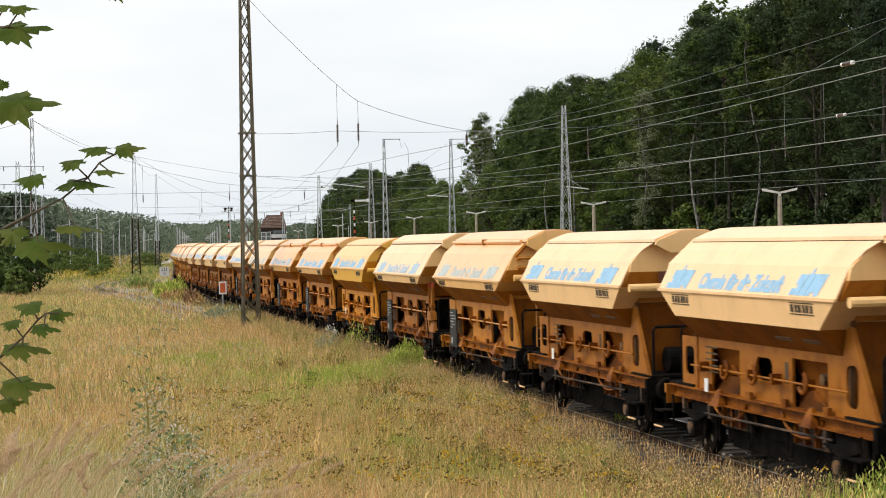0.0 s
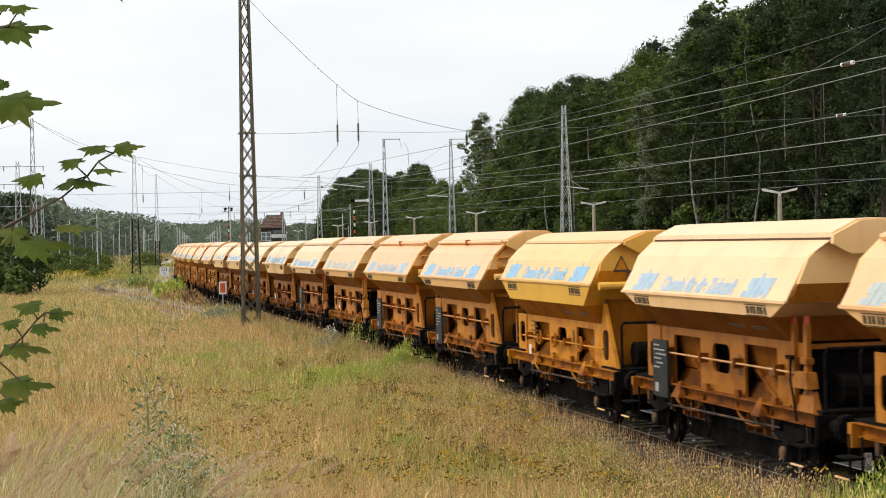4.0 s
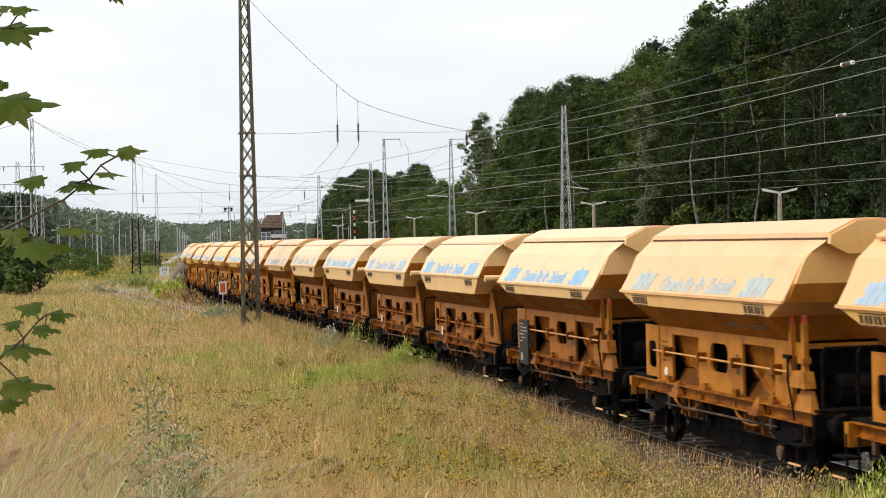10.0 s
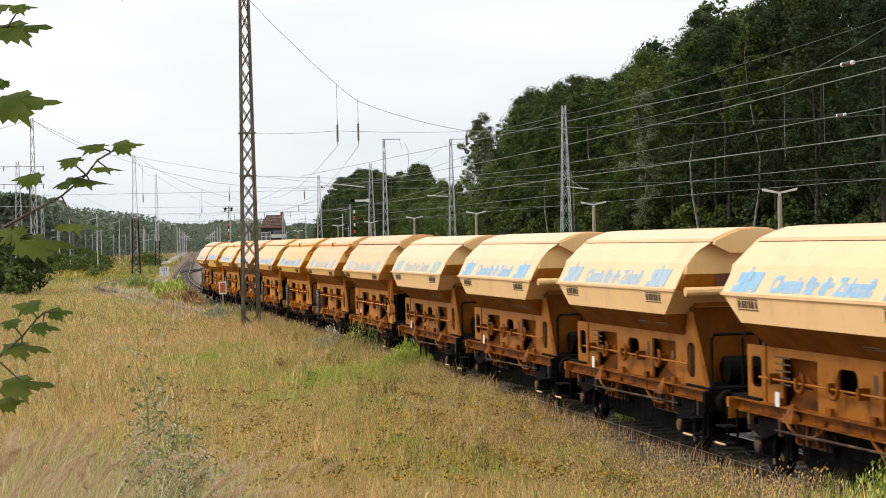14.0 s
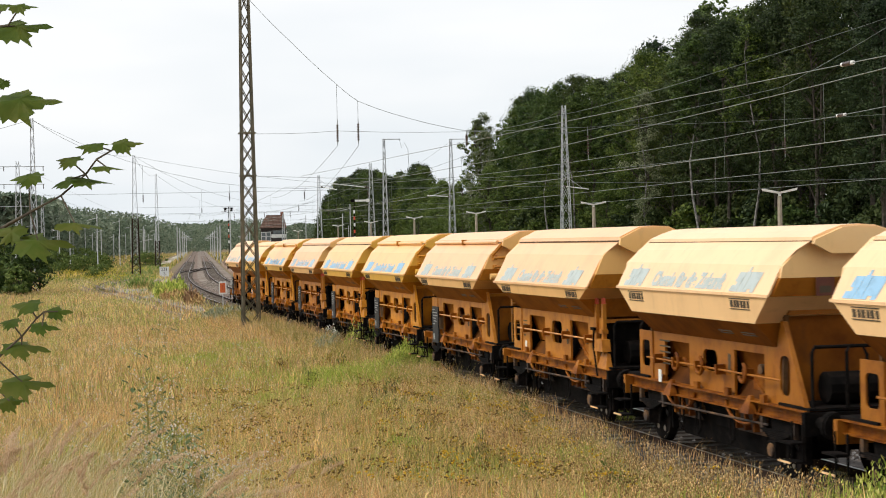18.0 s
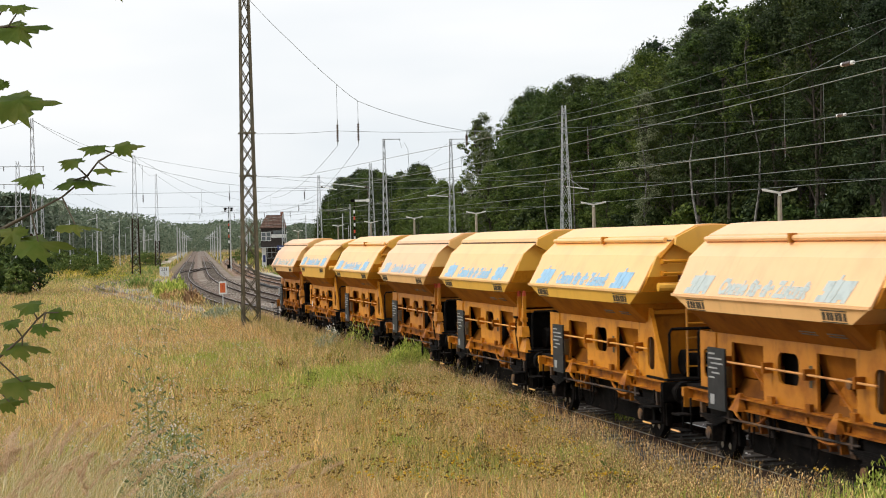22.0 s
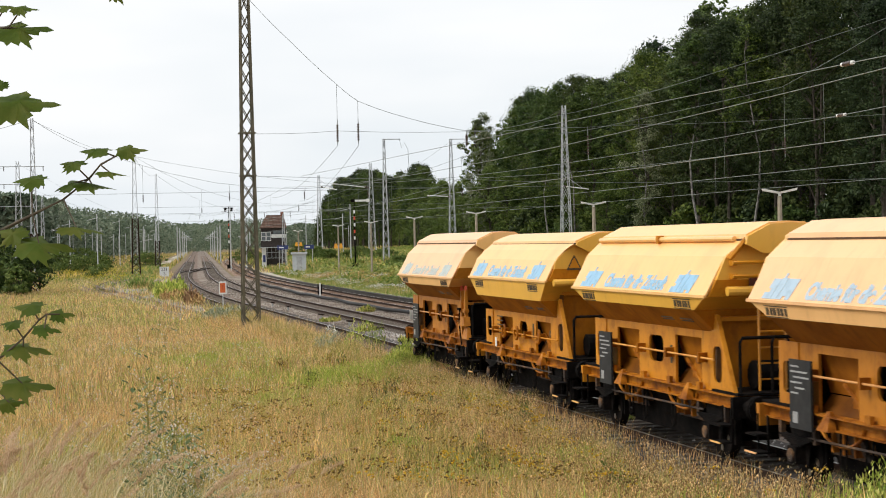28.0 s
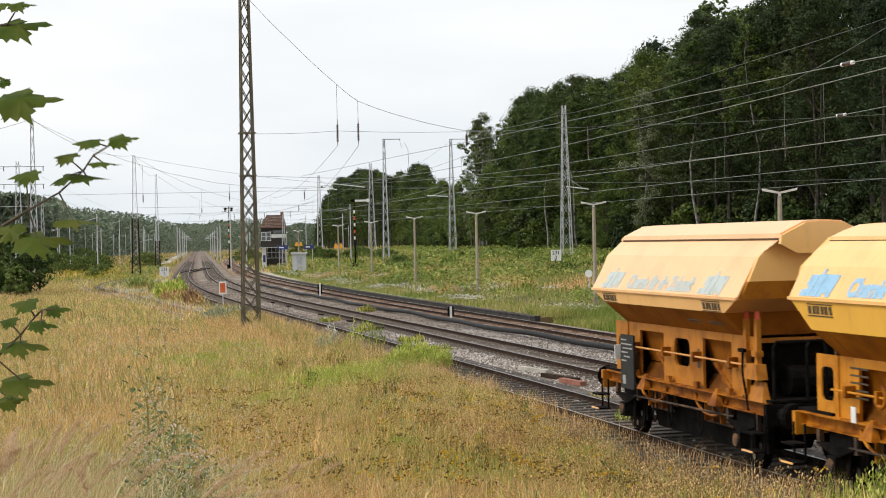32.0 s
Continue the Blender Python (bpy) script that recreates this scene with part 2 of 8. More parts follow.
M_tussock = foliage("olive_tussock_grass", [(0.24, 0.25, 0.055), (0.50, 0.43, 0.14), (0.68, 0.47, 0.20)], 0.4, 0.7, 0.3, 0.5)
M_bank = foliage("bank_meadow_grass", [(0.12, 0.20, 0.032), (0.24, 0.31, 0.06), (0.52, 0.42, 0.17)], 0.16, 0.45, 0.3, 0.3)
M_undergrass = foliage("olive_green_grass", [(0.19, 0.245, 0.042), (0.38, 0.375, 0.08), (0.58, 0.50, 0.16)], 0.35, 0.6, 0.3, 0.6)
M_herb = foliage("leafy_bank_herbs", [(0.10, 0.165, 0.028), (0.21, 0.275, 0.055), (0.40, 0.39, 0.11)], 0.12, 0.4, 0.35, 0.3)
M_thistle = foliage("blue_green_thistle_leaves", [(0.065, 0.10, 0.035), (0.125, 0.165, 0.06), (0.22, 0.25, 0.11)], 2.0, 0.5, 0.25)
M_russet = foliage("russet_sorrel_and_bents", [(0.53, 0.29, 0.11), (0.73, 0.44, 0.20), (0.83, 0.60, 0.31)], 0.5, 0.7, 0.3, 0.6)
M_weed = foliage("fresh_green_weeds", [(0.20, 0.30, 0.04), (0.40, 0.47, 0.075), (0.62, 0.60, 0.17)], 0.5, 0.6, 0.35, 0.35)
M_deadweed = foliage("withered_brown_weeds", [(0.28, 0.165, 0.065), (0.54, 0.345, 0.145), (0.76, 0.54, 0.26)], 0.6, 0.8, 0.2, 0.4)
M_silver = foliage("silvery_mugwort_leaves", [(0.20, 0.23, 0.13), (0.34, 0.36, 0.23), (0.50, 0.50, 0.36)], 0.6, 0.6, 0.25, 0.3)
M_dock = foliage("red_brown_dock_seed", [(0.16, 0.085, 0.04), (0.27, 0.15, 0.075), (0.40, 0.26, 0.14)], 0.6, 0.7, 0.2, 0.3)
M_fluff = foliage("pinkish_grey_seed_fluff", [(0.50, 0.42, 0.36), (0.66, 0.58, 0.52), (0.78, 0.72, 0.68)], 0.8, 0.6, 0.2)
M_plume = foliage("brown_grass_plumes", [(0.44, 0.29, 0.14), (0.62, 0.44, 0.24), (0.76, 0.60, 0.38)], 0.3, 0.8, 0.2)
M_straw = foliage("pale_straw_stalks", [(0.52, 0.42, 0.22), (0.68, 0.56, 0.32), (0.80, 0.70, 0.46)], 0.8, 0.6, 0.2)
M_reedplume = foliage("pinkish_reed_plumes", [(0.46, 0.30, 0.17), (0.68, 0.48, 0.30), (0.82, 0.63, 0.44)], 1.5, 0.3, 0.3)
M_yellow = foliage("yellow_ragwort_flowers", [(0.42, 0.23, 0.012), (0.62, 0.37, 0.018), (0.68, 0.45, 0.03)], 0.5, 0.8, 0.1)
M_goldenrod = foliage("goldenrod_heads", [(0.34, 0.30, 0.03), (0.55, 0.44, 0.04), (0.70, 0.56, 0.08)], 0.3, 0.5, 0.2)
M_brownhead = foliage("withered_ragwort_heads", [(0.12, 0.075, 0.02), (0.27, 0.175, 0.035), (0.46, 0.31, 0.05)], 0.5, 0.9, 0.1)
M_whiteflower = foliage("white_flower_heads", [(0.55, 0.53, 0.5), (0.7, 0.68, 0.66), (0.75, 0.75, 0.72)], 0.5, 0.5, 0.1)
M_maple = foliage("maple_leaves", [(0.045, 0.085, 0.012), (0.09, 0.135, 0.02), (0.15, 0.16, 0.032)], 6.0, 0.4, 0.5)
M_twig = material("maple_twig", [(0.06, 0.045, 0.028), (0.11, 0.085, 0.05)], rough=0.8, scale=30)


# Mesh helpers
class Build:
    """Collects faces for one mesh."""
    def __init__(self):
        self.v, self.f = [], []

    def face(self, *pts):
        n = len(self.v)
        self.v += [tuple(q) for q in pts]
        self.f.append(tuple(range(n, n + len(pts))))
        return self

    def hexa(self, lo, hi):
        """Two quads of four points each (same winding), joined by sides."""
        n = len(self.v)
        self.v += [tuple(q) for q in (*lo, *hi)]
        self.f += [(n + 3, n + 2, n + 1, n), (n + 4, n + 5, n + 6, n + 7)]
        self.f += [(n + i, n + (i + 1) % 4, n + 4 + (i + 1) % 4, n + 4 + i) for i in range(4)]
        return self

    def box(self, x0, x1, y0, y1, z0, z1):
        return self.hexa([(x0, y0, z0), (x1, y0, z0), (x1, y1, z0), (x0, y1, z0)], [(x0, y0, z1), (x1, y0, z1), (x1, y1, z1), (x0, y1, z1)])

    def prism(self, prof, x0, x1, axis="x"):
        """A closed (y, z) outline, counter-clockwise seen from +x, drawn from x0 to x1."""
        k, n = len(prof), len(self.v)
        put = (lambda x, a, b: (x, a, b)) if axis == "x" else (lambda x, a, b: (a, x, b))
        self.v += [put(x0, a, b) for a, b in prof] + [put(x1, a, b) for a, b in prof]
        self.f += [tuple(range(n + k - 1, n - 1, -1)), tuple(range(n + k, n + 2 * k))]
        self.f += [(n + i, n + (i + 1) % k, n + k + (i + 1) % k, n + k + i) for i in range(k)]
        return self

    def tube(self, p, q, r, n=8, r2=None):
        p, q = Vector(p), Vector(q)
        r2 = r if r2 is None else r2
        d = (q - p).normalized()
        a = d.orthogonal().normalized()
        b = d.cross(a)
        k = len(self.v)
        for c, rr in ((p, r), (q, r2)):
            self.v += [tuple(c + (a * math.cos(2 * math.pi * i / n) + b * math.sin(2 * math.pi * i / n)) * rr) for i in range(n)]
        self.f += [(k + i, k + (i + 1) % n, k + n + (i + 1) % n, k + n + i) for i in range(n)]
        self.f += [tuple(range(k + n - 1, k - 1, -1)), tuple(range(k + n, k + 2 * n))]
        return self

    def line(self, pts, r, n=6):
        """One unbroken tube along the points."""
        pts = [Vector(p) for p in pts]
        k, a = len(self.v), None
        for i, p in enumerate(pts):
            d = (pts[min(i + 1, len(pts) - 1)] - pts[max(0, i - 1)]).normalized()
            a = d.orthogonal().normalized() if a is None else (a - d * a.dot(d)).normalized()
            b = d.cross(a)
            self.v += [tuple(p + (a * math.cos(2 * math.pi * j / n) + b * math.sin(2 * math.pi * j / n)) * r) for j in range(n)]
        for i in range(len(pts) - 1):
            c = k + i * n
            self.f += [(c + j, c + (j + 1) % n, c + n + (j + 1) % n, c + n + j) for j in range(n)]
        e = k + (len(pts) - 1) * n
        self.f += [tuple(range(k + n - 1, k - 1, -1)), tuple(range(e, e + n))]
        return self

    def ring(self, x0, x1, z0, z1, h, c, y0, y1):
        """A plate in the x-z plane between y0 and y1 with one round-cornered hole h = (x0, x1, z0, z1)."""
        hx0, hx1, hz0, hz1 = h
        cor = [(x0, z0), (x1, z0), (x1, z1), (x0, z1)]
        mid = [(hx0 + c, hz0 + c), (hx1 - c, hz0 + c), (hx1 - c, hz1 - c), (hx0 + c, hz1 - c)]
        arcs = [[(m[0] + c * math.cos(math.pi * (1 + i / 2 + j / 8)), m[1] + c * math.sin(math.pi * (1 + i / 2 + j / 8))) for j in range(5)] for i, m in enumerate(mid)]
        flat = []
        for i in range(4):
            nxt = (i + 1) % 4
            flat += [[cor[i], arcs[i][j + 1], arcs[i][j]] for j in range(4)]
            flat.append([cor[i], cor[nxt], arcs[nxt][0], arcs[i][4]])
        for q in flat:
            self.face(*[(x, y1, z) for x, z in reversed(q)])
            self.face(*[(x, y0, z) for x, z in q])
        inner = [p for arc in arcs for p in arc]
        for p, q in zip(inner, inner[1:] + inner[:1]):
            self.face((p[0], y0, p[1]), (q[0], y0, q[1]), (q[0], y1, q[1]), (p[0], y1, p[1]))
        rim = [(x0, z0), (x1, z0), (x1, z1), (x0, z1)]
        for i in range(4):
            a, b = rim[i], rim[(i + 1) % 4]
            self.face((a[0], y0, a[1]), (a[0], y1, a[1]), (b[0], y1, b[1]), (b[0], y0, b[1]))
        return self

    def mesh(self, name, mat, smooth=False):
        seen, ids = {}, []
        for q in self.v:
            ids.append(seen.setdefault((round(q[0], 4), round(q[1], 4), round(q[2], 4)), len(seen)))
        faces = []
        for f in self.f:
            g = [ids[i] for i in f]
            g = [a for a, b in zip(g, g[1:] + g[:1]) if a != b]
            if len(set(g)) == len(g) > 2:
                faces.append(g)
        me = bpy.data.meshes.new(name)
        me.from_pydata(list(seen), [], faces)
        me.materials.append(mat)
        if smooth:
            me.shade_smooth()
        return me


def part(name, b, mat, parent, label="", smooth=False):
    ob = new(name, b if isinstance(b, bpy.types.Mesh) else b.mesh(name, mat, smooth))
    ob.parent = parent
    if label:
        tagged(ob, label)
    return ob


def soup(name, verts, faces, mat):
    """A large mesh from arrays: verts (n, 3), faces (m, k)."""
    verts, faces = np.asarray(verts, dtype=np.float32), np.asarray(faces, dtype=np.int32)
    me = bpy.data.meshes.new(name)
    m, k = faces.shape
    me.vertices.add(len(verts))
    me.vertices.foreach_set("co", verts.ravel())
    me.loops.add(m * k)
    me.loops.foreach_set("vertex_index", faces.ravel())
    me.polygons.add(m)
    me.polygons.foreach_set("loop_start", np.arange(0, m * k, k, dtype=np.int32))
    me.update(calc_edges=True)
    me.materials.append(mat)
    return me


# The line of the near track: arc length s grows away from the camera, offset to its left is positive
KS = [-60, -40, 0, 40, 80, 120, 160, 200, 240]
KN = [0, -0.00095, -0.00030, 0.00030, -0.00050, -0.00092, -0.00058, -0.00033, 0]
LS = np.arange(-320.0, 1400.0, 1.0)
LK = np.interp(LS, KS, KN)
I0 = 320
LA = np.concatenate([[0], np.cumsum((LK[1:] + LK[:-1]) / 2)])
LA += 1.79865 - LA[I0]
LX = np.concatenate([[0], np.cumsum((np.cos(LA[1:]) + np.cos(LA[:-1])) / 2)])
LY = np.concatenate([[0], np.cumsum((np.sin(LA[1:]) + np.sin(LA[:-1])) / 2)])
LX += 4.595 - LX[I0]
LY += 36.627 - LY[I0]


def at(s, off=0.0, z=0.0):
    """The place at arc length s, offset to the left of the near track."""
    a = np.interp(s, LS, LA)
    return Vector((float(np.interp(s, LS, LX) - math.sin(a) * off), float(np.interp(s, LS, LY) + math.cos(a) * off), z))


def heading(s):
    return float(np.interp(s, LS, LA))


def offset_of(x, y):
    """Arc length and offset of arrays of points, from the straight through the nearest part of the line."""
    i = np.clip(np.searchsorted(LY, y), 1, len(LY) - 2)
    for _ in range(3):
        d = (x - LX[i]) * np.cos(LA[i]) + (y - LY[i]) * np.sin(LA[i])
        i = np.clip(np.round(i + d).astype(int), 1, len(LY) - 2)
    return LS[i], -(x - LX[i]) * np.sin(LA[i]) + (y - LY[i]) * np.cos(LA[i])


def sweep(b, prof, s0, s1, ds, off=lambda s: 0.0, closed=True):
    """Draws an outline of (offset, z) points along the line."""
    n = max(2, int(round((s1 - s0) / ds)) + 1)
    k, base = len(prof), len(b.v)
    for s in np.linspace(s0, s1, n):
        o = off(s)
        for l, z in prof:
            b.v.append(tuple(at(s, o + l, z)))
    for i in range(n - 1):
        for j in range(k if closed else k - 1):
            p, q = base + i * k + j, base + i * k + (j + 1) % k
            b.f.append((p, q, q + k, p + k))
    if closed:
        b.f += [tuple(range(base, base + k)), tuple(range(base + n * k - 1, base + (n - 1) * k - 1, -1))]
    return b


def ground_z(x, y):
    """Height of the ground."""
    s, o = offset_of(x, y)
    z = np.full(len(x), -0.42) + 0.12 * np.exp(-((o - 3.0) / 3.0) ** 2)
    z += np.interp(o, [-140, -62, -44, -24, -17.5, -13.2], [3.2, 2.9, 2.45, 1.0, 0.75, 0.0]) * np.interp(s, [20, 45, 420, 700], [0.6, 1, 1, 0.25])
    near = np.interp(np.hypot(x, y), [3, 10, 14, 20, 26, 31], [2.85, 2.45, 2.15, 1.15, 0.3, 0.0])
    z += near * (o > 3) + near * np.clip(o / 3, 0, 1) * (o <= 3)
    z += 0.10 * np.sin(x * 0.31 + 1.3) * np.sin(y * 0.17) * (o > 4)
    return z


# Ground: one sheet to the horizon
def make_ground():
    xs = np.concatenate([np.linspace(-2500, -320, 14), np.linspace(-300, -64, 30), np.linspace(-60, 60, 81), np.linspace(64, 300, 30), np.linspace(320, 2500, 14)])
    ys = np.concatenate([np.linspace(-900, -60, 12), np.linspace(-50, 0, 14), np.linspace(2, 160, 90), np.linspace(163, 420, 70), np.linspace(430, 1400, 40), np.linspace(1450, 4200, 14)])
    gx, gy = np.meshgrid(xs, ys)
    gz = ground_z(gx.ravel(), gy.ravel())
    v = np.stack([gx.ravel(), gy.ravel(), gz], 1)
    w = len(xs)
    i, j = np.meshgrid(np.arange(len(ys) - 1), np.arange(w - 1), indexing="ij")
    a = (i * w + j).ravel()
    me = soup("ground", v, np.stack([a, a + 1, a + w + 1, a + w], 1), M_ground)
    me.shade_smooth()
    tagged(new("ground", me), "dry meadow soil under tall grass", "ground", kind="structure")


make_ground()

def third_offset(s):
    """The track by the platform closes in on the second one, then swings away from it far off."""
    t = max(0.0, min(1.0, (s - 110.0) / 110.0))
    return -9.3 - 0.008 * max(0.0, min(s, 120.0)) + 1.4 * t * t * (3 - 2 * t) - 0.00016 * max(0.0, s - 330.0) ** 2


TRACKS = {"near": lambda s: 0.0, "second": lambda s: -4.25, "third": lambda s: third_offset(s)}


def make_ballast():
    b = Build()
    prof = [(-1.95, -0.6), (-1.95, -0.225), (-2.1, -0.24), (-2.9, -0.18), (-5.7, -0.18), (-6.6, -0.26), (-7.9, -0.22), (-8.4, -0.17), (-11.6, -0.17), (-12.4, -0.45), (-6, -0.9)]
    sweep(b, prof, -60, 200, 6)
    sweep(b, [(-1.95, -0.6), (-1.95, -0.225), (-2.1, -0.24), (-2.9, -0.18), (-5.7, -0.18), (-6.6, -0.26), (-7.1, -0.6)], 200, 1390, 6)
    tagged(new("ballast_bed", b.mesh("ballast_bed", M_ballast)), "grey-brown stone ballast bed under the tracks", "ballast", kind="structure")
    near_prof = [(2.1, -0.45), (1.6, -0.18), (-1.4, -0.18), (-1.95, -0.225), (-1.95, -0.7), (1.5, -0.7)]
    b = sweep(Build(), near_prof, 90, 1390, 6)
    tagged(new("far_ballast_bed", b.mesh("far_ballast_bed", M_ballast_rusty)), "brown-grey ballast under the far reach of the near track", "ballast", kind="structure")
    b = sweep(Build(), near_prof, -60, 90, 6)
    tagged(new("near_ballast_bed", b.mesh("near_ballast_bed", M_ballast_shaded)), "dark ballast under the near track, train's shade in its colour", "ballast", kind="structure")
    b = sweep(Build(), [(1.6, -0.42), (1.4, -0.163), (-1.55, -0.163), (-1.75, -0.42)], -60, 640, 6, TRACKS["third"])
    tagged(new("third_ballast_bed", b.mesh("third_ballast_bed", M_ballast_brown)), "rust-brown ballast under the track by the platform", "ballast", kind="structure")
    b = sweep(Build(), [(-2.75, -0.42), (-2.95, -0.173), (-5.5, -0.173), (-5.7, -0.42)], 40, 640, 6)
    tagged(new("second_ballast_bed", b.mesh("second_ballast_bed", M_ballast_rusty)), "rust-browned ballast under the second track", "ballast", kind="structure")
    # loose stones on the bed
    rng = np.random.default_rng(5)
    n = 56000
    s = np.where(rng.random(n) < 0.62, rng.uniform(-6, 75, n), rng.uniform(75, 170, n))
    o = -2.0 - 6.4 * rng.random(n)
    o = np.where(rng.random(n) < 0.06, rng.uniform(-2.0, 1.6, n), o)
    keep = ~((np.abs(np.abs(o) - 0.75) < 0.12) | (np.abs(np.abs(o + 4.25) - 0.75) < 0.12))
    s, o = s[keep], o[keep]
    a = np.interp(s, LS, LA)
    c = np.stack([np.interp(s, LS, LX) - np.sin(a) * o, np.interp(s, LS, LY) + np.cos(a) * o, np.interp(-o, [-1.9, -1.75, 1.4, 2.1, 2.9, 5.7, 6.6, 7.9, 8.4], [-0.26, -0.17, -0.17, -0.24, -0.18, -0.18, -0.26, -0.22, -0.17])], 1)
    base = np.array([(1, 0, 0), (-0.5, 0.85, 0.1), (-0.6, -0.8, -0.1), (0.1, 0.1, 0.9), (0.5, -0.5, 0.5)])
    fc = np.array([(0, 1, 3), (1, 2, 3), (2, 4, 3), (4, 0, 3), (2, 0, 4)])
    r = rng.uniform(0.02, 0.048, len(c)) * np.interp(s, [60, 170], [1.0, 1.7])
    th = rng.uniform(0, 6.28, len(c))
    rot = np.stack([np.stack([np.cos(th), -np.sin(th)], 1), np.stack([np.sin(th), np.cos(th)], 1)], 1)
    xy = np.einsum("nij,kj->nki", rot, base[:, :2]) * r[:, None, None]
    v = np.concatenate([xy, (base[None, :, 2] * r[:, None])[:, :, None]], 2) + c[:, None, :]
    f = fc[None] + (np.arange(len(c)) * 5)[:, None, None]
    nf = int((s < 48).sum())
    order = np.argsort(s)
    v = v[order]
    tagged(new("ballast_stones", soup("ballast_stones", v[:nf].reshape(-1, 3), f[:nf].reshape(-1, 3), M_stone)), "loose pale grey ballast stones", "stones", kind="stuff")
    tagged(new("rusty_ballast_stones", soup("rusty_ballast_stones", v[nf:].reshape(-1, 3), f[:len(v) - nf].reshape(-1, 3), M_stone_rust)), "loose rust-stained ballast stones", "stones", kind="stuff")


make_ballast()


def rail_parts(track, off, s0, s1):
    for side in (0.75, -0.75):
        b = sweep(Build(), [(side + 0.06, -0.16), (side + 0.06, -0.14), (side + 0.012, -0.12), (side + 0.012, -0.045), (side + 0.035, -0.03), (side + 0.035, -0.004),
                            (side - 0.035, -0.004), (side - 0.035, -0.03), (side - 0.012, -0.045), (side - 0.012, -0.12), (side - 0.06, -0.14), (side - 0.06, -0.16)], s0, s1, 4, off)
        r = part("rail", b, M_rust, track)
        top = sweep(Build(), [(side + 0.022, -0.004), (side + 0.022, 0.0), (side - 0.022, 0.0), (side - 0.022, -0.004)], s0, s1, 4, off)
        part("rail_head", top, M_railtop, r, "shiny worn running surface")


SLEEPER = Build()
SLEEPER.hexa([(-0.13, -1.3, -0.26), (0.13, -1.3, -0.26), (0.13, 1.3, -0.26), (-0.13, 1.3, -0.26)], [(-0.105, -1.28, -0.145), (0.105, -1.28, -0.145), (0.105, 1.28, -0.145), (-0.105, 1.28, -0.145)])
for yy in (-0.75, 0.75):
    SLEEPER.box(-0.08, 0.08, yy - 0.16, yy + 0.16, -0.146, -0.128)
SLEEPER_MESH = SLEEPER.mesh("sleeper", M_sleeper)
RUSTY_SLEEPER = SLEEPER.mesh("sleeper", M_ballast_brown)
SHADED_SLEEPER = SLEEPER.mesh("sleeper", M_sleeper_shaded)


def make_track(name, off, s_mid, s_end, label):
    t = tagged(new(name), label, "railway track", kind="structure")
    rail_parts(t, off, -60, s_end)
    s = -6.0
    while s < s_mid:
        ob = new("sleeper", SHADED_SLEEPER if name == "near_track" and s < 24 else RUSTY_SLEEPER if name == "third_track" else SLEEPER_MESH)
        ob.parent = t
        ob.matrix_basis = Matrix.Translation(at(s, off(s))) @ Matrix.Rotation(heading(s) + random.uniform(-0.01, 0.01), 4, "Z")
        s += 0.62
    b = Build()
    while s < min(s_end, 420):
        m = Matrix.Translation(at(s, off(s))) @ Matrix.Rotation(heading(s), 4, "Z")
        b.hexa(*[[m @ Vector(q) for q in ring] for ring in ([(-0.12, -1.3, -0.26), (0.12, -1.3, -0.26), (0.12, 1.3, -0.26), (-0.12, 1.3, -0.26)], [(-0.13, -1.3, -0.15), (0.13, -1.3, -0.15), (0.13, 1.3, -0.15), (-0.13, 1.3, -0.15)])])
        s += 0.62
    tagged(part("far_sleepers", b, M_ballast_brown if name == "third_track" else M_sleeper, t), kind="stuff")


def make_platform():
    p = tagged(new("platform"), "low overgrown platform with a sooty edge wall", "platform", kind="structure")
    off = lambda s: TRACKS["third"](s) - 1.72
    b = sweep(Build(), [(0, -0.4), (0, 0.03), (-0.25, 0.03), (-0.25, -0.4)], 49.5, 330, 4, off)
    part("edge_wall", b, M_platedge, p)
    for s in np.arange(49.5, 130, 1.0):
        o = off(s)
        c = Build().box(0.01, 0.98, -0.30, 0.05, 0.032, 0.10 + random.uniform(-0.008, 0.008)).mesh("edge_slab", M_platedge)
        ob = new("edge_slab", c)
        ob.parent = p
        ob.matrix_basis = Matrix.Translation(at(s, o)) @ Matrix.Rotation(heading(s), 4, "Z")
    b = sweep(Build(), [(-0.25, -0.4), (-0.25, 0.02), (-2.0, 0.05), (-5.5, 0.02), (-6.0, -0.4)], 49.7, 330, 5, off)
    part("gravel_strip", sweep(Build(), [(-0.32, 0.0), (-0.32, 0.045), (-1.25, 0.06), (-1.25, 0.0)], 80, 330, 4, off), M_path, p, "pale gravel strip behind the edge")
    part("platform_lawn", b, M_ground, p, "grass-grown platform surface")


# ---------------------------------------------------------------- wagons
def frame_sides(w, x_half, windows, ztop, zbot, lat, paint):
    """Both side frames: posts, a holed middle panel, top and bottom rails."""
    for sg in (1, -1):
        y0, y1 = sorted((sg * (lat - 0.05), sg * lat))
        b = Build()
        b.box(-x_half, x_half, y0, y1, ztop - 0.14, ztop)
        part("top_rail", b, paint, w)
        mid = windows[1]
        part("holed_panel", Build().ring(windows[2][1], windows[0][0], zbot, ztop - 0.14, (mid[0] + 0.06, mid[1] - 0.06, zbot + 0.36, ztop - 0.2), 0.15, y0, y1), paint, w)
        for x0, x1 in ((windows[0][1], x_half), (-x_half, windows[2][0])):
            part("post_plate", Build().box(x0, x1, y0, y1, zbot, ztop - 0.14), paint, w)


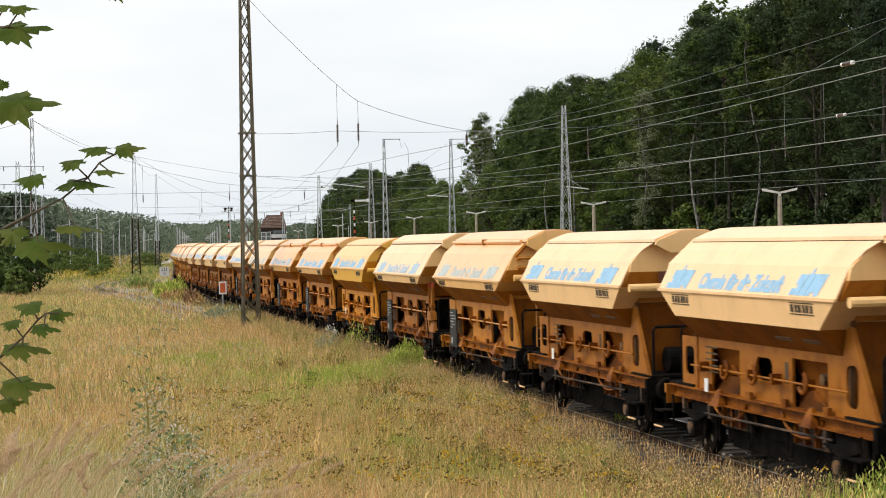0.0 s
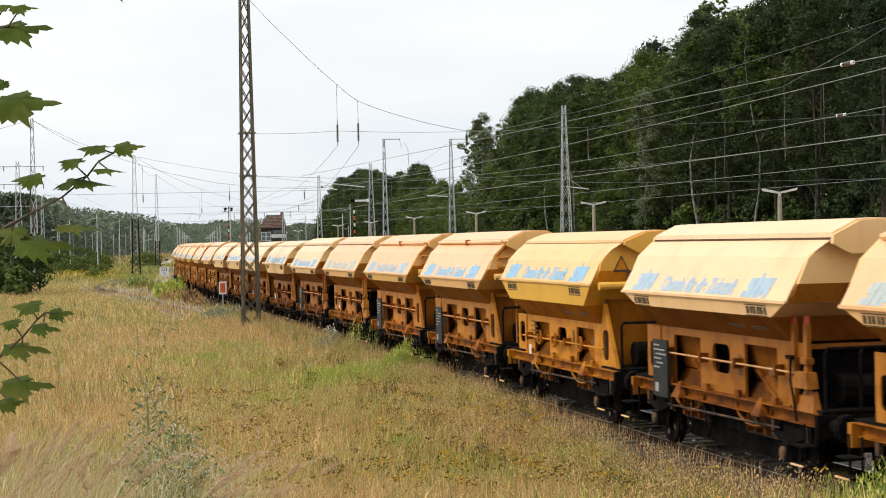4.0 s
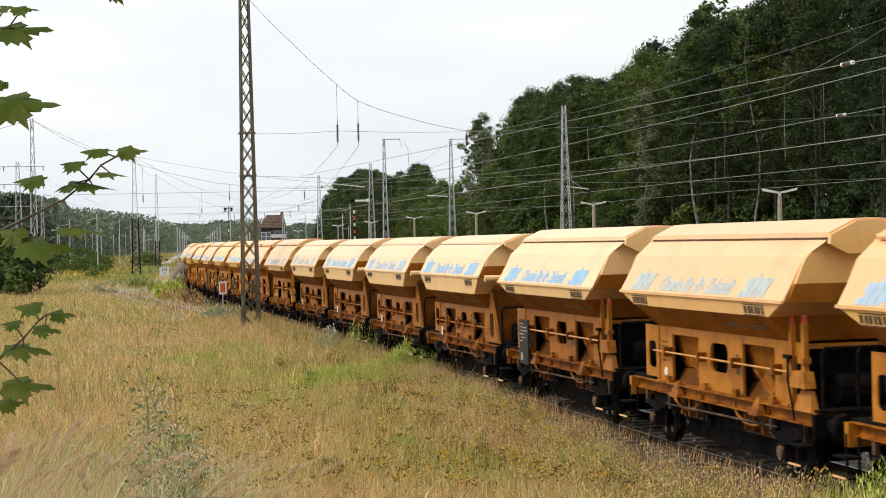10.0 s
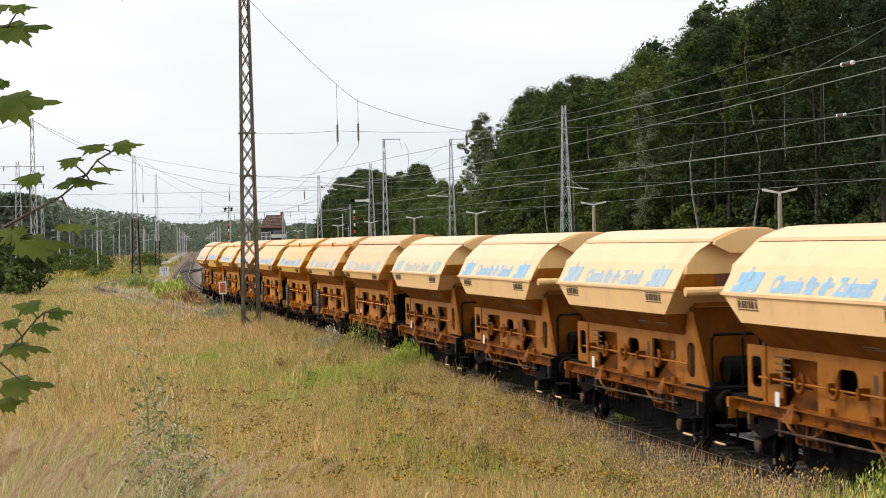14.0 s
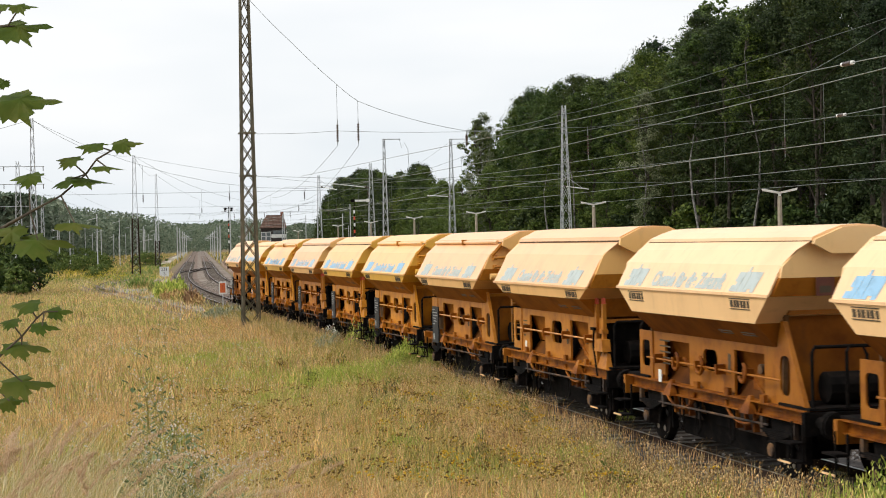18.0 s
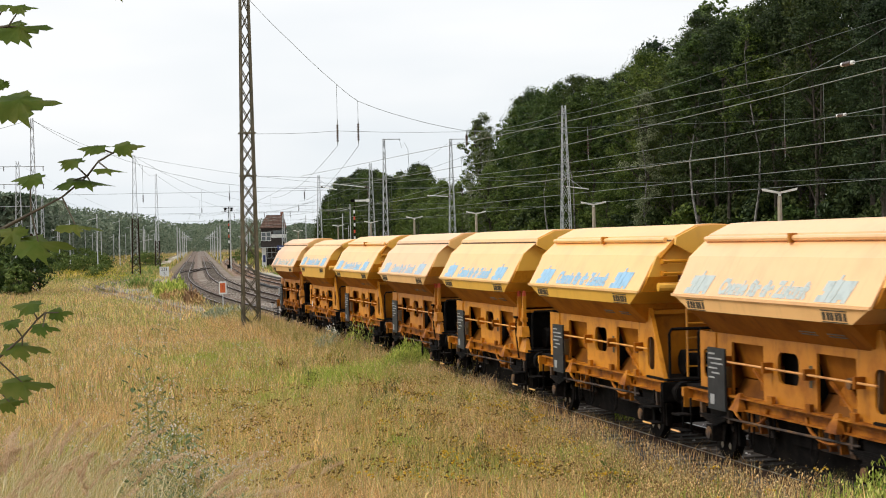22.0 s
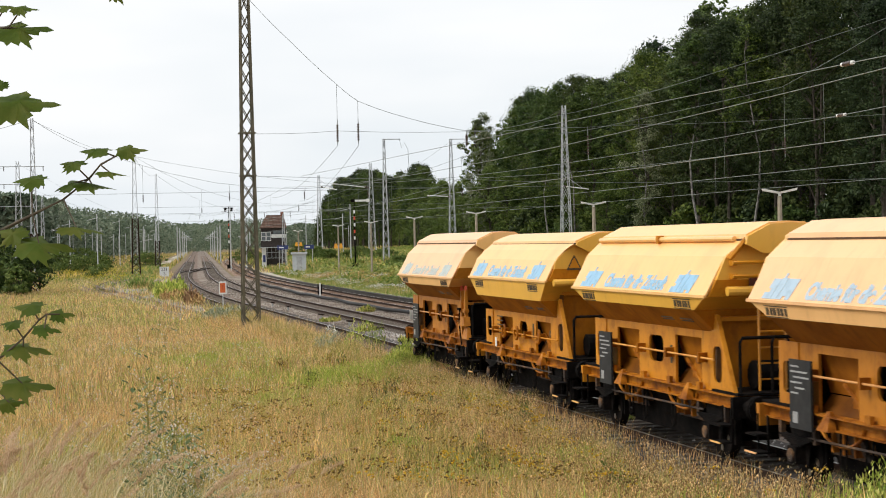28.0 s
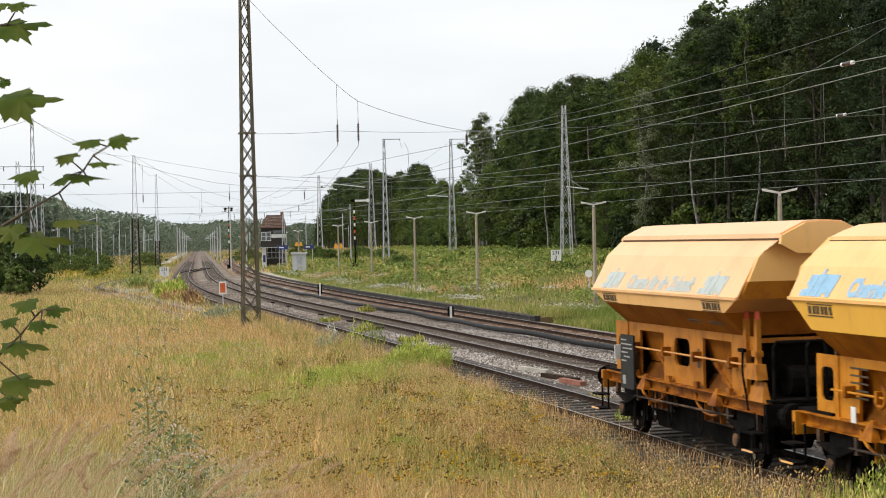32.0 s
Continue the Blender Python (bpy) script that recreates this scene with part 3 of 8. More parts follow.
def make_wagon(kind):
    """A two-axle hopper wagon with a hinged roof. Local x points to its rear, +y is the side seen from the meadow."""
    w = new("hopper_wagon")
    if kind == "B":
        XB, ZB, ZS, XS, ZH = 3.66, 3.04, 2.58, 3.02, 2.17
        prof = [(1.45, ZB), (1.20, 3.53), (0.99, 3.77), (0.74, 3.95)]
        cap = [(0.80, 3.93), (0.79, 3.99), (0.55, 4.09), (0.3, 4.17), (0, 4.19)]
        windows = [(1.05, 2.35), (-0.38, 0.42), (-2.4, -1.1)]
    else:
        XB, ZB, ZS, XS, ZH = 3.85, 2.96, 2.71, 3.2, 2.30
        prof = [(1.45, ZB), (1.06, 3.66), (0.70, 4.0)]
        cap = [(0.78, 3.975), (0.765, 4.06), (0.34, 4.26), (0, 4.28)]
        windows = [(0.95, 2.3), (-0.5, 0.43), (-2.45, -1.1)]
    both = lambda pr: pr + [(-a, c) for a, c in reversed(pr) if a > 0]
    # upper body with end walls
    outline = both(prof)
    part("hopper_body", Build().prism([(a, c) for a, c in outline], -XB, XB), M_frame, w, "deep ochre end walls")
    for e in (1, -1):
        part("end_chamfer", Build().hexa([(e * (XB - 0.02), 1.38, ZB - 0.005), (e * (XB - 0.02), -1.38, ZB - 0.005), (e * (XB + 0.02), -1.38, ZB), (e * (XB + 0.02), 1.38, ZB)], [(e * (XB - 0.02), 1.27, ZB + 0.30), (e * (XB - 0.02), -1.27, ZB + 0.30), (e * (XB + 0.11), -1.26, ZB + 0.30), (e * (XB + 0.11), 1.26, ZB + 0.30)]), M_frame, w)
        part("end_wall_plate", Build().prism(both([(1.26, ZB + 0.30), (prof[1][0] + 0.02, prof[1][1]), (0.72, 3.98)]), *sorted((e * (XB - 0.02), e * (XB + 0.11)))), M_paint, w)
    # roof panels, one on each side, standing a little proud of the body
    for sg in (1, -1):
        skin = [(sg * (a + 0.012), c + 0.012) for a, c in prof]
        under = [(sg * (a - 0.012), c - 0.004) for a, c in reversed(prof)]
        ring = skin + under
        b = Build().prism(ring if sg > 0 else ring[::-1], -XB - 0.03, XB + 0.03)
        # the upper facet leans towards the leading end
        for i, q in enumerate(b.v):
            if q[2] > 3.7:
                b.v[i] = (q[0] - (0.30 if q[0] < 0 else 0.14) * (q[2] - 3.66) / 0.34, q[1], q[2])
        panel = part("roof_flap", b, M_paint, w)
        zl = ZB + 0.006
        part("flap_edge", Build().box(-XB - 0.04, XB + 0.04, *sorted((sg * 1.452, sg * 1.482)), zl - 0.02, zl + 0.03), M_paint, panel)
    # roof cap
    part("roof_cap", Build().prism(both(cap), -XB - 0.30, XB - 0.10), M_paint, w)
    # dark strips mark the seam and paint the shadow cast by the cap's lip
    for sg in (1, -1):
        part("roof_seam", Build().box(-XB - 0.29, XB - 0.105, *sorted((sg * (cap[0][0] - 0.02), sg * (cap[0][0] + 0.012))), cap[0][1] - 0.03, cap[0][1] + 0.004), M_seam_shadow, w, "dark roof seam with the cap lip's shadow painted in")
    for x0, x1 in ((-XB - 0.40, -XB - 0.305), (XB - 0.09, XB + 0.0)):
        part("end_hood", Build().prism(both([(0.50, 3.72), (0.80, 3.88), (0.78, cap[1][1] - 0.04), (cap[-2][0], cap[-2][1] - 0.03), (0, cap[-1][1] - 0.03)]), x0, x1), M_paint, w)
    # curb strip and hopper below the belt
    top = lambda z, x, y: [(x, y, z), (-x, y, z), (-x, -y, z), (x, -y, z)]
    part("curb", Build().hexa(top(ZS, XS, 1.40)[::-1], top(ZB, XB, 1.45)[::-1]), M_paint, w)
    part("hopper_slope", Build().hexa(top(ZH, XS - 0.1, 0.96)[::-1], top(ZS, XS, 1.395)[::-1]), M_chute_shaded, w)
    for xc in (-1.5, 1.5):
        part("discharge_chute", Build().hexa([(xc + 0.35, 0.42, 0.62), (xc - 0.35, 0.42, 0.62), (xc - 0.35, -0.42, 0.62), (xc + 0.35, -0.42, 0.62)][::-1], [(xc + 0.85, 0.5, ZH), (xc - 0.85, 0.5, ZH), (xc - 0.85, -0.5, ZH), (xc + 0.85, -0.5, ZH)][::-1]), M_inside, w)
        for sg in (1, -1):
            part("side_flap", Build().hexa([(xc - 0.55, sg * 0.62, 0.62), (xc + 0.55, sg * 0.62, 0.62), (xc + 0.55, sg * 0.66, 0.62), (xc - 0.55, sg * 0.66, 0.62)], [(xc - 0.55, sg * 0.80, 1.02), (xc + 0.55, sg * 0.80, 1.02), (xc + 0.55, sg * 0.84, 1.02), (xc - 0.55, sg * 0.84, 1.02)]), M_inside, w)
        for sg in (1,):
            part("flap_wheel", Build().tube((xc - 0.25, sg * 0.70, 1.40), (xc - 0.25, sg * 0.77, 1.40), 0.30, 20), M_sole, w)
            part("cross_link", Build().tube((xc - 0.5, sg * 0.78, 1.28), (xc + 0.30, sg * 0.78, 1.70), 0.035, 6), M_sole, w)
            part("link_pivot", Build().tube((xc - 0.45, sg * 0.74, 1.74), (xc - 0.45, sg * 0.86, 1.74), 0.09, 10), M_grime, w)
    for x0, x1 in (windows[0], windows[2]):
        for sg in (1, -1):
            part("inner_slope", Build().hexa([(x0 - 0.25, sg * 0.62, 1.52), (x1 + 0.25, sg * 0.62, 1.52), (x1 + 0.25, sg * 0.65, 1.52), (x0 - 0.25, sg * 0.65, 1.52)], [(x0 - 0.25, sg * 0.86, ZH), (x1 + 0.25, sg * 0.86, ZH), (x1 + 0.25, sg * 0.89, ZH), (x0 - 0.25, sg * 0.89, ZH)]), M_chute_shaded, w)
            part("chute_apron", Build().hexa([(x0 - 0.2, sg * 0.84, 1.22), (x1 + 0.2, sg * 0.84, 1.22), (x1 + 0.2, sg * 0.87, 1.22), (x0 - 0.2, sg * 0.87, 1.22)], [(x0 - 0.2, sg * 0.64, 1.50), (x1 + 0.2, sg * 0.64, 1.50), (x1 + 0.2, sg * 0.67, 1.50), (x0 - 0.2, sg * 0.67, 1.50)]), M_chute_shaded, w)
    # black sheet added behind the middle hole to stand for its darkness
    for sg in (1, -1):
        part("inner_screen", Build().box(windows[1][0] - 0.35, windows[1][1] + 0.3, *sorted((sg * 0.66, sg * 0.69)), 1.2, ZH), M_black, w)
    part("centre_sill", Build().box(-4.25, 4.25, -0.28, 0.28, 0.88, 1.18), M_frame, w)
    # side frames and solebars
    frame_sides(w, 3.05, windows, ZH, 1.22, 0.97, M_frame)
    for sg in (1, -1):
        b = Build().box(-4.2, 4.2, *sorted((sg * 0.90, sg * 0.97)), 1.02, 1.22)
        b.box(-4.2, 4.2, *sorted((sg * 0.90, sg * 1.09)), 1.205, 1.235)
        b.box(-4.2, 4.2, *sorted((sg * 0.90, sg * 1.05)), 1.0, 1.025)
        part("solebar", b, M_sole, w)
        rod = part("operating_rod", Build().tube((3.0, sg * 1.10, 1.82 if kind != "B" else 1.66), (-3.35, sg * 1.10, 1.82 if kind != "B" else 1.66), 0.020), M_frame, w)
        zr = 1.82 if kind != "B" else 1.66
        for x in (() if sg < 0 else (2.35, 0.6, -1.0, -2.7) if kind != "B" else (2.5, 1.5, 0.35, -0.65, -1.9)):
            part("rod_bracket", Build().box(x - 0.04, x + 0.04, *sorted((sg * 0.97, sg * 1.15)), zr - 0.09, zr + 0.09), M_sole, rod)
        if kind == "B" and sg > 0:
            for x in (1.4, 0.2, -1.8):
                arc = [math.pi * (0.15 + i / 9 * 1.25) for i in range(10)]
                b = Build().line([(x + 0.16 * math.cos(q), sg * 1.12, 1.68 - 0.16 * math.sin(q)) for q in arc], 0.036, 6)
                part("curved_lever", b, M_sole, rod)
        for x in (1.8, -1.95):
            part("jacking_gusset", Build().hexa([(x - 0.2, sg * 1.02, 1.0), (x + 0.2, sg * 1.02, 1.0), (x + 0.2, sg * 1.18, 1.0), (x - 0.2, sg * 1.18, 1.0)], [(x - 0.05, sg * 1.0, 1.3), (x + 0.05, sg * 1.0, 1.3), (x + 0.05, sg * 1.06, 1.3), (x - 0.05, sg * 1.06, 1.3)]), M_sole, w)
    # ends: buffer beams, buffers, couplings, platform rails, steps
    for e in (1, -1):
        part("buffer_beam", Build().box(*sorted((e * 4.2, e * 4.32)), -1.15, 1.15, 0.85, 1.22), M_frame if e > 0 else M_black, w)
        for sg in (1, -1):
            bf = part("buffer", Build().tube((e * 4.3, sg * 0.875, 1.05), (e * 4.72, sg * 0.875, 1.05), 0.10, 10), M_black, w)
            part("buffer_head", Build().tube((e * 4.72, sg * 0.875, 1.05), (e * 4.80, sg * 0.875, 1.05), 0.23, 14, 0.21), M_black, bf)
            b = Build()
            xs = e * 4.05
            for z in (0.42, 0.72):
                b.box(xs - 0.22, xs + 0.22, *sorted((sg * 1.12, sg * 1.38)), z, z + 0.03)
            for dx in (-0.2, 0.2):
                b.box(xs + dx - 0.02, xs + dx + 0.02, *sorted((sg * 1.14, sg * 1.17)), 0.42, 1.05)
            st = part("step_iron", b, M_black, w)
            part("step_edge", Build().box(xs - 0.22, xs + 0.22, *sorted((sg * 1.38, sg * 1.40)), 0.425, 0.455), M_paint, st, "yellow step edge")
        part("coupling", Build().tube((e * 4.3, 0, 1.0), (e * 4.85, 0, 0.92), 0.05, 6), M_black, w)
        zt = {"A": 2.18, "B": 2.72, "P": 2.5}[kind]
        # sheet across the end opening; its dark colour stands for the shade inside
        part("end_bay", Build().hexa([(e * 3.02, 0.88, 1.28), (e * 3.02, -0.88, 1.28), (e * 3.06, -0.88, 1.28), (e * 3.06, 0.88, 1.28)], [(e * 3.14, 0.88, zt), (e * 3.14, -0.88, zt), (e * 3.18, -0.88, zt), (e * 3.18, 0.88, zt)]), M_black if kind == "A" else M_chute_shaded, w)
        part("bay_header", Build().box(*sorted((e * 3.16, e * 3.32)), -0.93, 0.93, zt, zt + 0.08), M_frame, w)
        for sg in (1, -1):
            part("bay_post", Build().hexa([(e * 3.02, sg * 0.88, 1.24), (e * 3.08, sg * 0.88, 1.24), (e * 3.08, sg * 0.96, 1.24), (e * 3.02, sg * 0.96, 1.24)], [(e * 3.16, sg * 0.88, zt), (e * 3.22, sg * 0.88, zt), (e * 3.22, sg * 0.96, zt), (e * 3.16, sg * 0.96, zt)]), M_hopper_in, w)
            yy = sorted((sg * 0.965, sg * 0.995))
            if kind == "A" or e > 0:
                part("holed_end_plate", Build().ring(*sorted((e * 2.98, e * 3.72)), 1.23, min(ZH, 2.3), (*sorted((e * 3.14, e * 3.56)), 1.46, 1.98), 0.09, *yy), M_frame, w)
            else:
                hp = part("holed_end_plate", Build().ring(-3.55, -2.92, 1.23, min(ZH, 2.3), (-3.46, -3.08, 1.40, 2.05), 0.13, *yy), M_frame, w)
                part("leaning_web", Build().prism([(-4.12, 1.23), (-3.55, 1.23), (-3.55, min(ZH, 2.3) - 0.02)], *yy, axis="y").prism([(-3.55, min(ZH, 2.3)), (-2.98, min(ZH, 2.3)), (-3.14, 2.62), (-3.32, 2.62)], *yy, axis="y"), M_frame, hp)
                part("web_flange", Build().hexa([(-4.15, yy[0], 1.23), (-4.10, yy[0], 1.23), (-4.10, yy[1] + 0.05 * sg, 1.23), (-4.15, yy[1] + 0.05 * sg, 1.23)], [(-3.35, yy[0], 2.62), (-3.30, yy[0], 2.62), (-3.30, yy[1] + 0.05 * sg, 2.62), (-3.35, yy[1] + 0.05 * sg, 2.62)]), M_frame, hp)
        part("end_cabinet", Build().box(*sorted((e * 3.2, e * 3.5)), -0.7, 0.2, 1.29, 1.75), M_black, w)
        part("end_floor", Build().box(*sorted((e * 3.1, e * 4.3)), -1.05, 1.05, 1.24, 1.28), M_black, w)
    # gangway rails and brake gear on the leading end
    for yr in (0.95, 0.35):
        part("hand_rail", Build().line([(-4.2, yr, 1.25), (-4.2, yr, 2.16), (-4.15, yr - 0.07, 2.24), (-4.15, yr - 0.9, 2.24), (-4.2, yr - 0.95, 2.1), (-4.2, yr - 0.95, 1.25)], 0.03, 8), M_black, w)
    part("brake_cylinder", Build().tube((-3.7, -0.5, 1.55), (-3.7, 0.5, 1.55), 0.26, 12), M_black, w)
    part("air_tank", Build().tube((-3.35, 0.30, 0.72), (-2.2, 0.30, 0.72), 0.2, 12), M_black, w)
    if kind == "P":
        part("hatch_cylinder", Build().tube((-XB - 0.24, 1.12, 3.06), (-XB - 0.24, -1.0, 3.06), 0.085, 10), M_paint, w)
    if kind == "A":
        for xv, zv in ((-3.25, 2.60), (-3.72, 2.62)):
            vp = part("valve_post", Build().box(xv - 0.06, xv + 0.06, 0.98, 1.06, 1.25, zv), M_frame, w)
            part("red_cap", Build().tube((xv, 1.02, zv), (xv, 1.02, zv + 0.13), 0.05, 8, 0.04), M_red, vp)
            part("post_collar", Build().box(xv - 0.12, xv + 0.10, 0.97, 1.10, 1.98, 2.08), M_frame, vp)
        part("drive_box", Build().hexa([(-3.98, 0.96, 1.60), (-3.42, 0.96, 1.60), (-3.42, 1.16, 1.60), (-3.98, 1.16, 1.60)], [(-3.9, 0.96, 1.86), (-3.5, 0.96, 1.86), (-3.5, 1.14, 1.86), (-3.9, 1.14, 1.86)]), M_frame, w)
        part("foot_gusset", Build().hexa([(-4.1, 0.97, 1.23), (-3.45, 0.97, 1.23), (-3.45, 1.12, 1.23), (-4.1, 1.12, 1.23)], [(-3.95, 0.97, 1.56), (-3.6, 0.97, 1.56), (-3.6, 1.04, 1.56), (-3.95, 1.04, 1.56)]), M_frame, w)
        part("control_lever", Build().line([(-3.3, 1.12, 2.05), (-3.32, 1.14, 1.7), (-3.45, 1.14, 1.35), (-3.5, 1.12, 1.05)], 0.022, 6), M_black, w)
        part("lever_grip", Build().box(-3.42, -3.18, 1.10, 1.16, 2.04, 2.10), M_black, w)
    if kind == "B":
        part("hatch_cylinder", Build().tube((-XB - 0.22, 1.32, 3.02), (-XB - 0.22, -1.32, 3.02), 0.085, 10), M_paint, w)
    if kind == "P":
        pipe = part("roof_pipe", Build().tube((XB - 0.1, 0.82, 3.98), (-XB + 0.1, 0.82, 3.98), 0.05, 8), M_paint, w)
        part("pipe_clamp", Build().box(-0.05, 0.05, 0.74, 0.90, 3.9, 4.06), M_frame, pipe)
        lad = part("end_ladder", Build().tube((-XB - 0.26, 0.55, 1.3), (-XB - 0.26, 0.55, 2.9), 0.025, 6).tube((-XB - 0.26, 0.05, 1.3), (-XB - 0.26, 0.05, 2.9), 0.025, 6), M_paint, w)
        for z in np.arange(1.5, 2.9, 0.28):
            part("rung", Build().tube((-XB - 0.26, 0.55, z), (-XB - 0.26, 0.05, z), 0.018, 5), M_paint, lad)
        for z in (3.56, 3.32):
            bar = part("grab_bar", Build().tube((-XB - 0.28, 1.02, z), (-XB - 0.28, -0.2, z), 0.035, 6), M_paint, w)
            part("bar_bracket", Build().box(-XB - 0.28, -XB - 0.1, 0.94, 1.02, z - 0.05, z + 0.05), M_frame, bar)
        for sg in (1, -1):
            part("end_strut", Build().tube((-XB - 0.25, sg * 0.74, 3.98), (-XB - 0.16, sg * 1.04, 3.62), 0.05, 6), M_frame, w)
    # warning plate on the leading end wall
    if kind != "A":
        xw = -XB - 0.113
        tri = lambda x, h: [(x, 0.78 + h, 3.46 - h * 0.8), (x, 0.78 - h, 3.46 - h * 0.8), (x, 0.77, 3.46 + h), (x, 0.79, 3.46 + h)]
        plate = part("warning_plate", Build().hexa(tri(xw - 0.01, 0.19), tri(xw, 0.19)), M_plate, w, "small dark triangular warning plate")
        part("plate_face", Build().hexa(tri(xw - 0.014, 0.13), tri(xw - 0.0105, 0.13)), M_frame, plate)
    if kind != "A":
        zn, xn = (3.04, -XB - 0.125) if kind == "B" else (2.98, -XB - 0.125)
        note = part("notice_plate", Build().box(xn - 0.012, xn, 0.34, 0.66, zn, zn + 0.30), M_notice, w, "dark red notice plate")
        part("notice_panel", Build().box(xn - 0.016, xn - 0.0125, 0.40, 0.60, zn + 0.05, zn + 0.16), M_plate, note)
    # running gear
    for xa in (3.0, -3.0):
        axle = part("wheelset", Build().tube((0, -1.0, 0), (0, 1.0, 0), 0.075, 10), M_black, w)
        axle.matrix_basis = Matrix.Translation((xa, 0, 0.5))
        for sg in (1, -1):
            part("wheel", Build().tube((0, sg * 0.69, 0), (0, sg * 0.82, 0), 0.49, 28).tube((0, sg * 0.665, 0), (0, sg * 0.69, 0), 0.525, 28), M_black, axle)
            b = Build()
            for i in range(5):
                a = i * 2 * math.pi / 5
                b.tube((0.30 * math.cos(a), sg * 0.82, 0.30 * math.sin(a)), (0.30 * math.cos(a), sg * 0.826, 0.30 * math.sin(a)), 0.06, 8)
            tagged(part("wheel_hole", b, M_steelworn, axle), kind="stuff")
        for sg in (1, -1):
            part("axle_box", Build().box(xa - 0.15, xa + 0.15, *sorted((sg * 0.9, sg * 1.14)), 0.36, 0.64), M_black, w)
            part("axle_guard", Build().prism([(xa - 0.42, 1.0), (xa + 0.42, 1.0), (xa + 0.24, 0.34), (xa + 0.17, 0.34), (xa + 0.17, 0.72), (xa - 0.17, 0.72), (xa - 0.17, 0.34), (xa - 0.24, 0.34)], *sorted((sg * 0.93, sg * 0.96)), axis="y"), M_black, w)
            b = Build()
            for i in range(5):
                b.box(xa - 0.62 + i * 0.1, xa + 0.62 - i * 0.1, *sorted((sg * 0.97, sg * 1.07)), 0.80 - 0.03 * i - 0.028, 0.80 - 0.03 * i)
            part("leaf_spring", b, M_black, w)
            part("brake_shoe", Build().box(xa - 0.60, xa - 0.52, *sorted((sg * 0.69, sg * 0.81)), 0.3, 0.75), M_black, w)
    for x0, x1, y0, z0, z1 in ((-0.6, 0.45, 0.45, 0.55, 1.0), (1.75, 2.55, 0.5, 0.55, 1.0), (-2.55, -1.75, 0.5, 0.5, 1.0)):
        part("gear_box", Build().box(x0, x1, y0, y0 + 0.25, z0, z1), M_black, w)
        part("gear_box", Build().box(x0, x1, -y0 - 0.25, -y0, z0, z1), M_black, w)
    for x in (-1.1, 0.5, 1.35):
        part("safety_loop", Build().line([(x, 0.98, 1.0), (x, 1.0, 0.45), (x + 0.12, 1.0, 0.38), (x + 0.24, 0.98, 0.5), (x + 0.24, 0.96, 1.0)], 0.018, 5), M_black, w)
    # solid block and floor sheet added to keep light and view out below
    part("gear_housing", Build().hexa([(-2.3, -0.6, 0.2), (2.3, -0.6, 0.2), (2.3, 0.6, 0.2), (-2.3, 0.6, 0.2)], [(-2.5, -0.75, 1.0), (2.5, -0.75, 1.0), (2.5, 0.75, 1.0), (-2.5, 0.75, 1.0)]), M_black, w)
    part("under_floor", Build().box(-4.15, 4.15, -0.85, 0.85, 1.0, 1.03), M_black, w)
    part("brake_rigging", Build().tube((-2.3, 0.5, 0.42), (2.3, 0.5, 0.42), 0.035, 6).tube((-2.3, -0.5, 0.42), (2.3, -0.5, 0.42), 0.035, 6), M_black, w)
    for xc in (-1.5, 1.5):
        for sg in (1, -1):
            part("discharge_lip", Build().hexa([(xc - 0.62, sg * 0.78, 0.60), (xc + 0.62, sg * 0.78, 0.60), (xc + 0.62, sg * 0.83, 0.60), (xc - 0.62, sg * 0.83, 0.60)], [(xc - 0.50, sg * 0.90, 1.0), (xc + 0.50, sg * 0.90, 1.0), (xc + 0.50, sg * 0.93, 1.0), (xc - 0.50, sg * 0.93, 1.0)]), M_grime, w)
            for dx in (-0.38, 0.0, 0.38) if sg > 0 else ():
                part("lip_rib", Build().box(xc + dx - 0.025, xc + dx + 0.025, *sorted((sg * 0.84, sg * 0.97)), 0.66, 1.0), M_sole, w)
            part("curved_bracket", Build().line([(xc + 0.75 * math.cos(q), sg * 1.0, 1.12 - 0.34 * math.sin(q)) for q in [math.pi * k / 8 for k in range(9)]], 0.03, 5), M_sole, w)
    for xa in (3.0, -3.0):
        for sg in (1, -1):
            part("box_cover", Build().tube((xa, sg * 1.14, 0.5), (xa, sg * 1.17, 0.5), 0.11, 10), M_grime, w)
            [part("spring_hanger", Build().box(xh - 0.05, xh + 0.05, *sorted((sg * 0.96, sg * 1.04)), 0.72, 1.0), M_grime, w) for xh in ((xa - 0.63, xa + 0.63) if sg > 0 else ())]
    part("pull_rod", Build().tube((-2.6, 1.02, 0.86), (2.6, 1.02, 0.80), 0.022, 6), M_grime, w)
    for x in (2.3, 0.45, -1.0, -2.55):
        part("sill_tab", Build().box(x - 0.09, x + 0.09, 1.03, 1.10, 1.235, 1.36), M_sole, w)
    # lettering on the side that faces the meadow
    a0, c0 = prof[0]
    a1, c1 = prof[1]
    L = math.hypot(a1 - a0, c1 - c0)
    up = Vector((0, (a1 - a0) / L, (c1 - c0) / L))
    out = Vector((0, up.z, -up.y))
    bulge = 0.0195

    def spot(x, h):
        return Vector((x, a0, c0)) + up * h + out * bulge

    for x in (2.85, -2.55):
        logo = Build()
        sc = 0.86
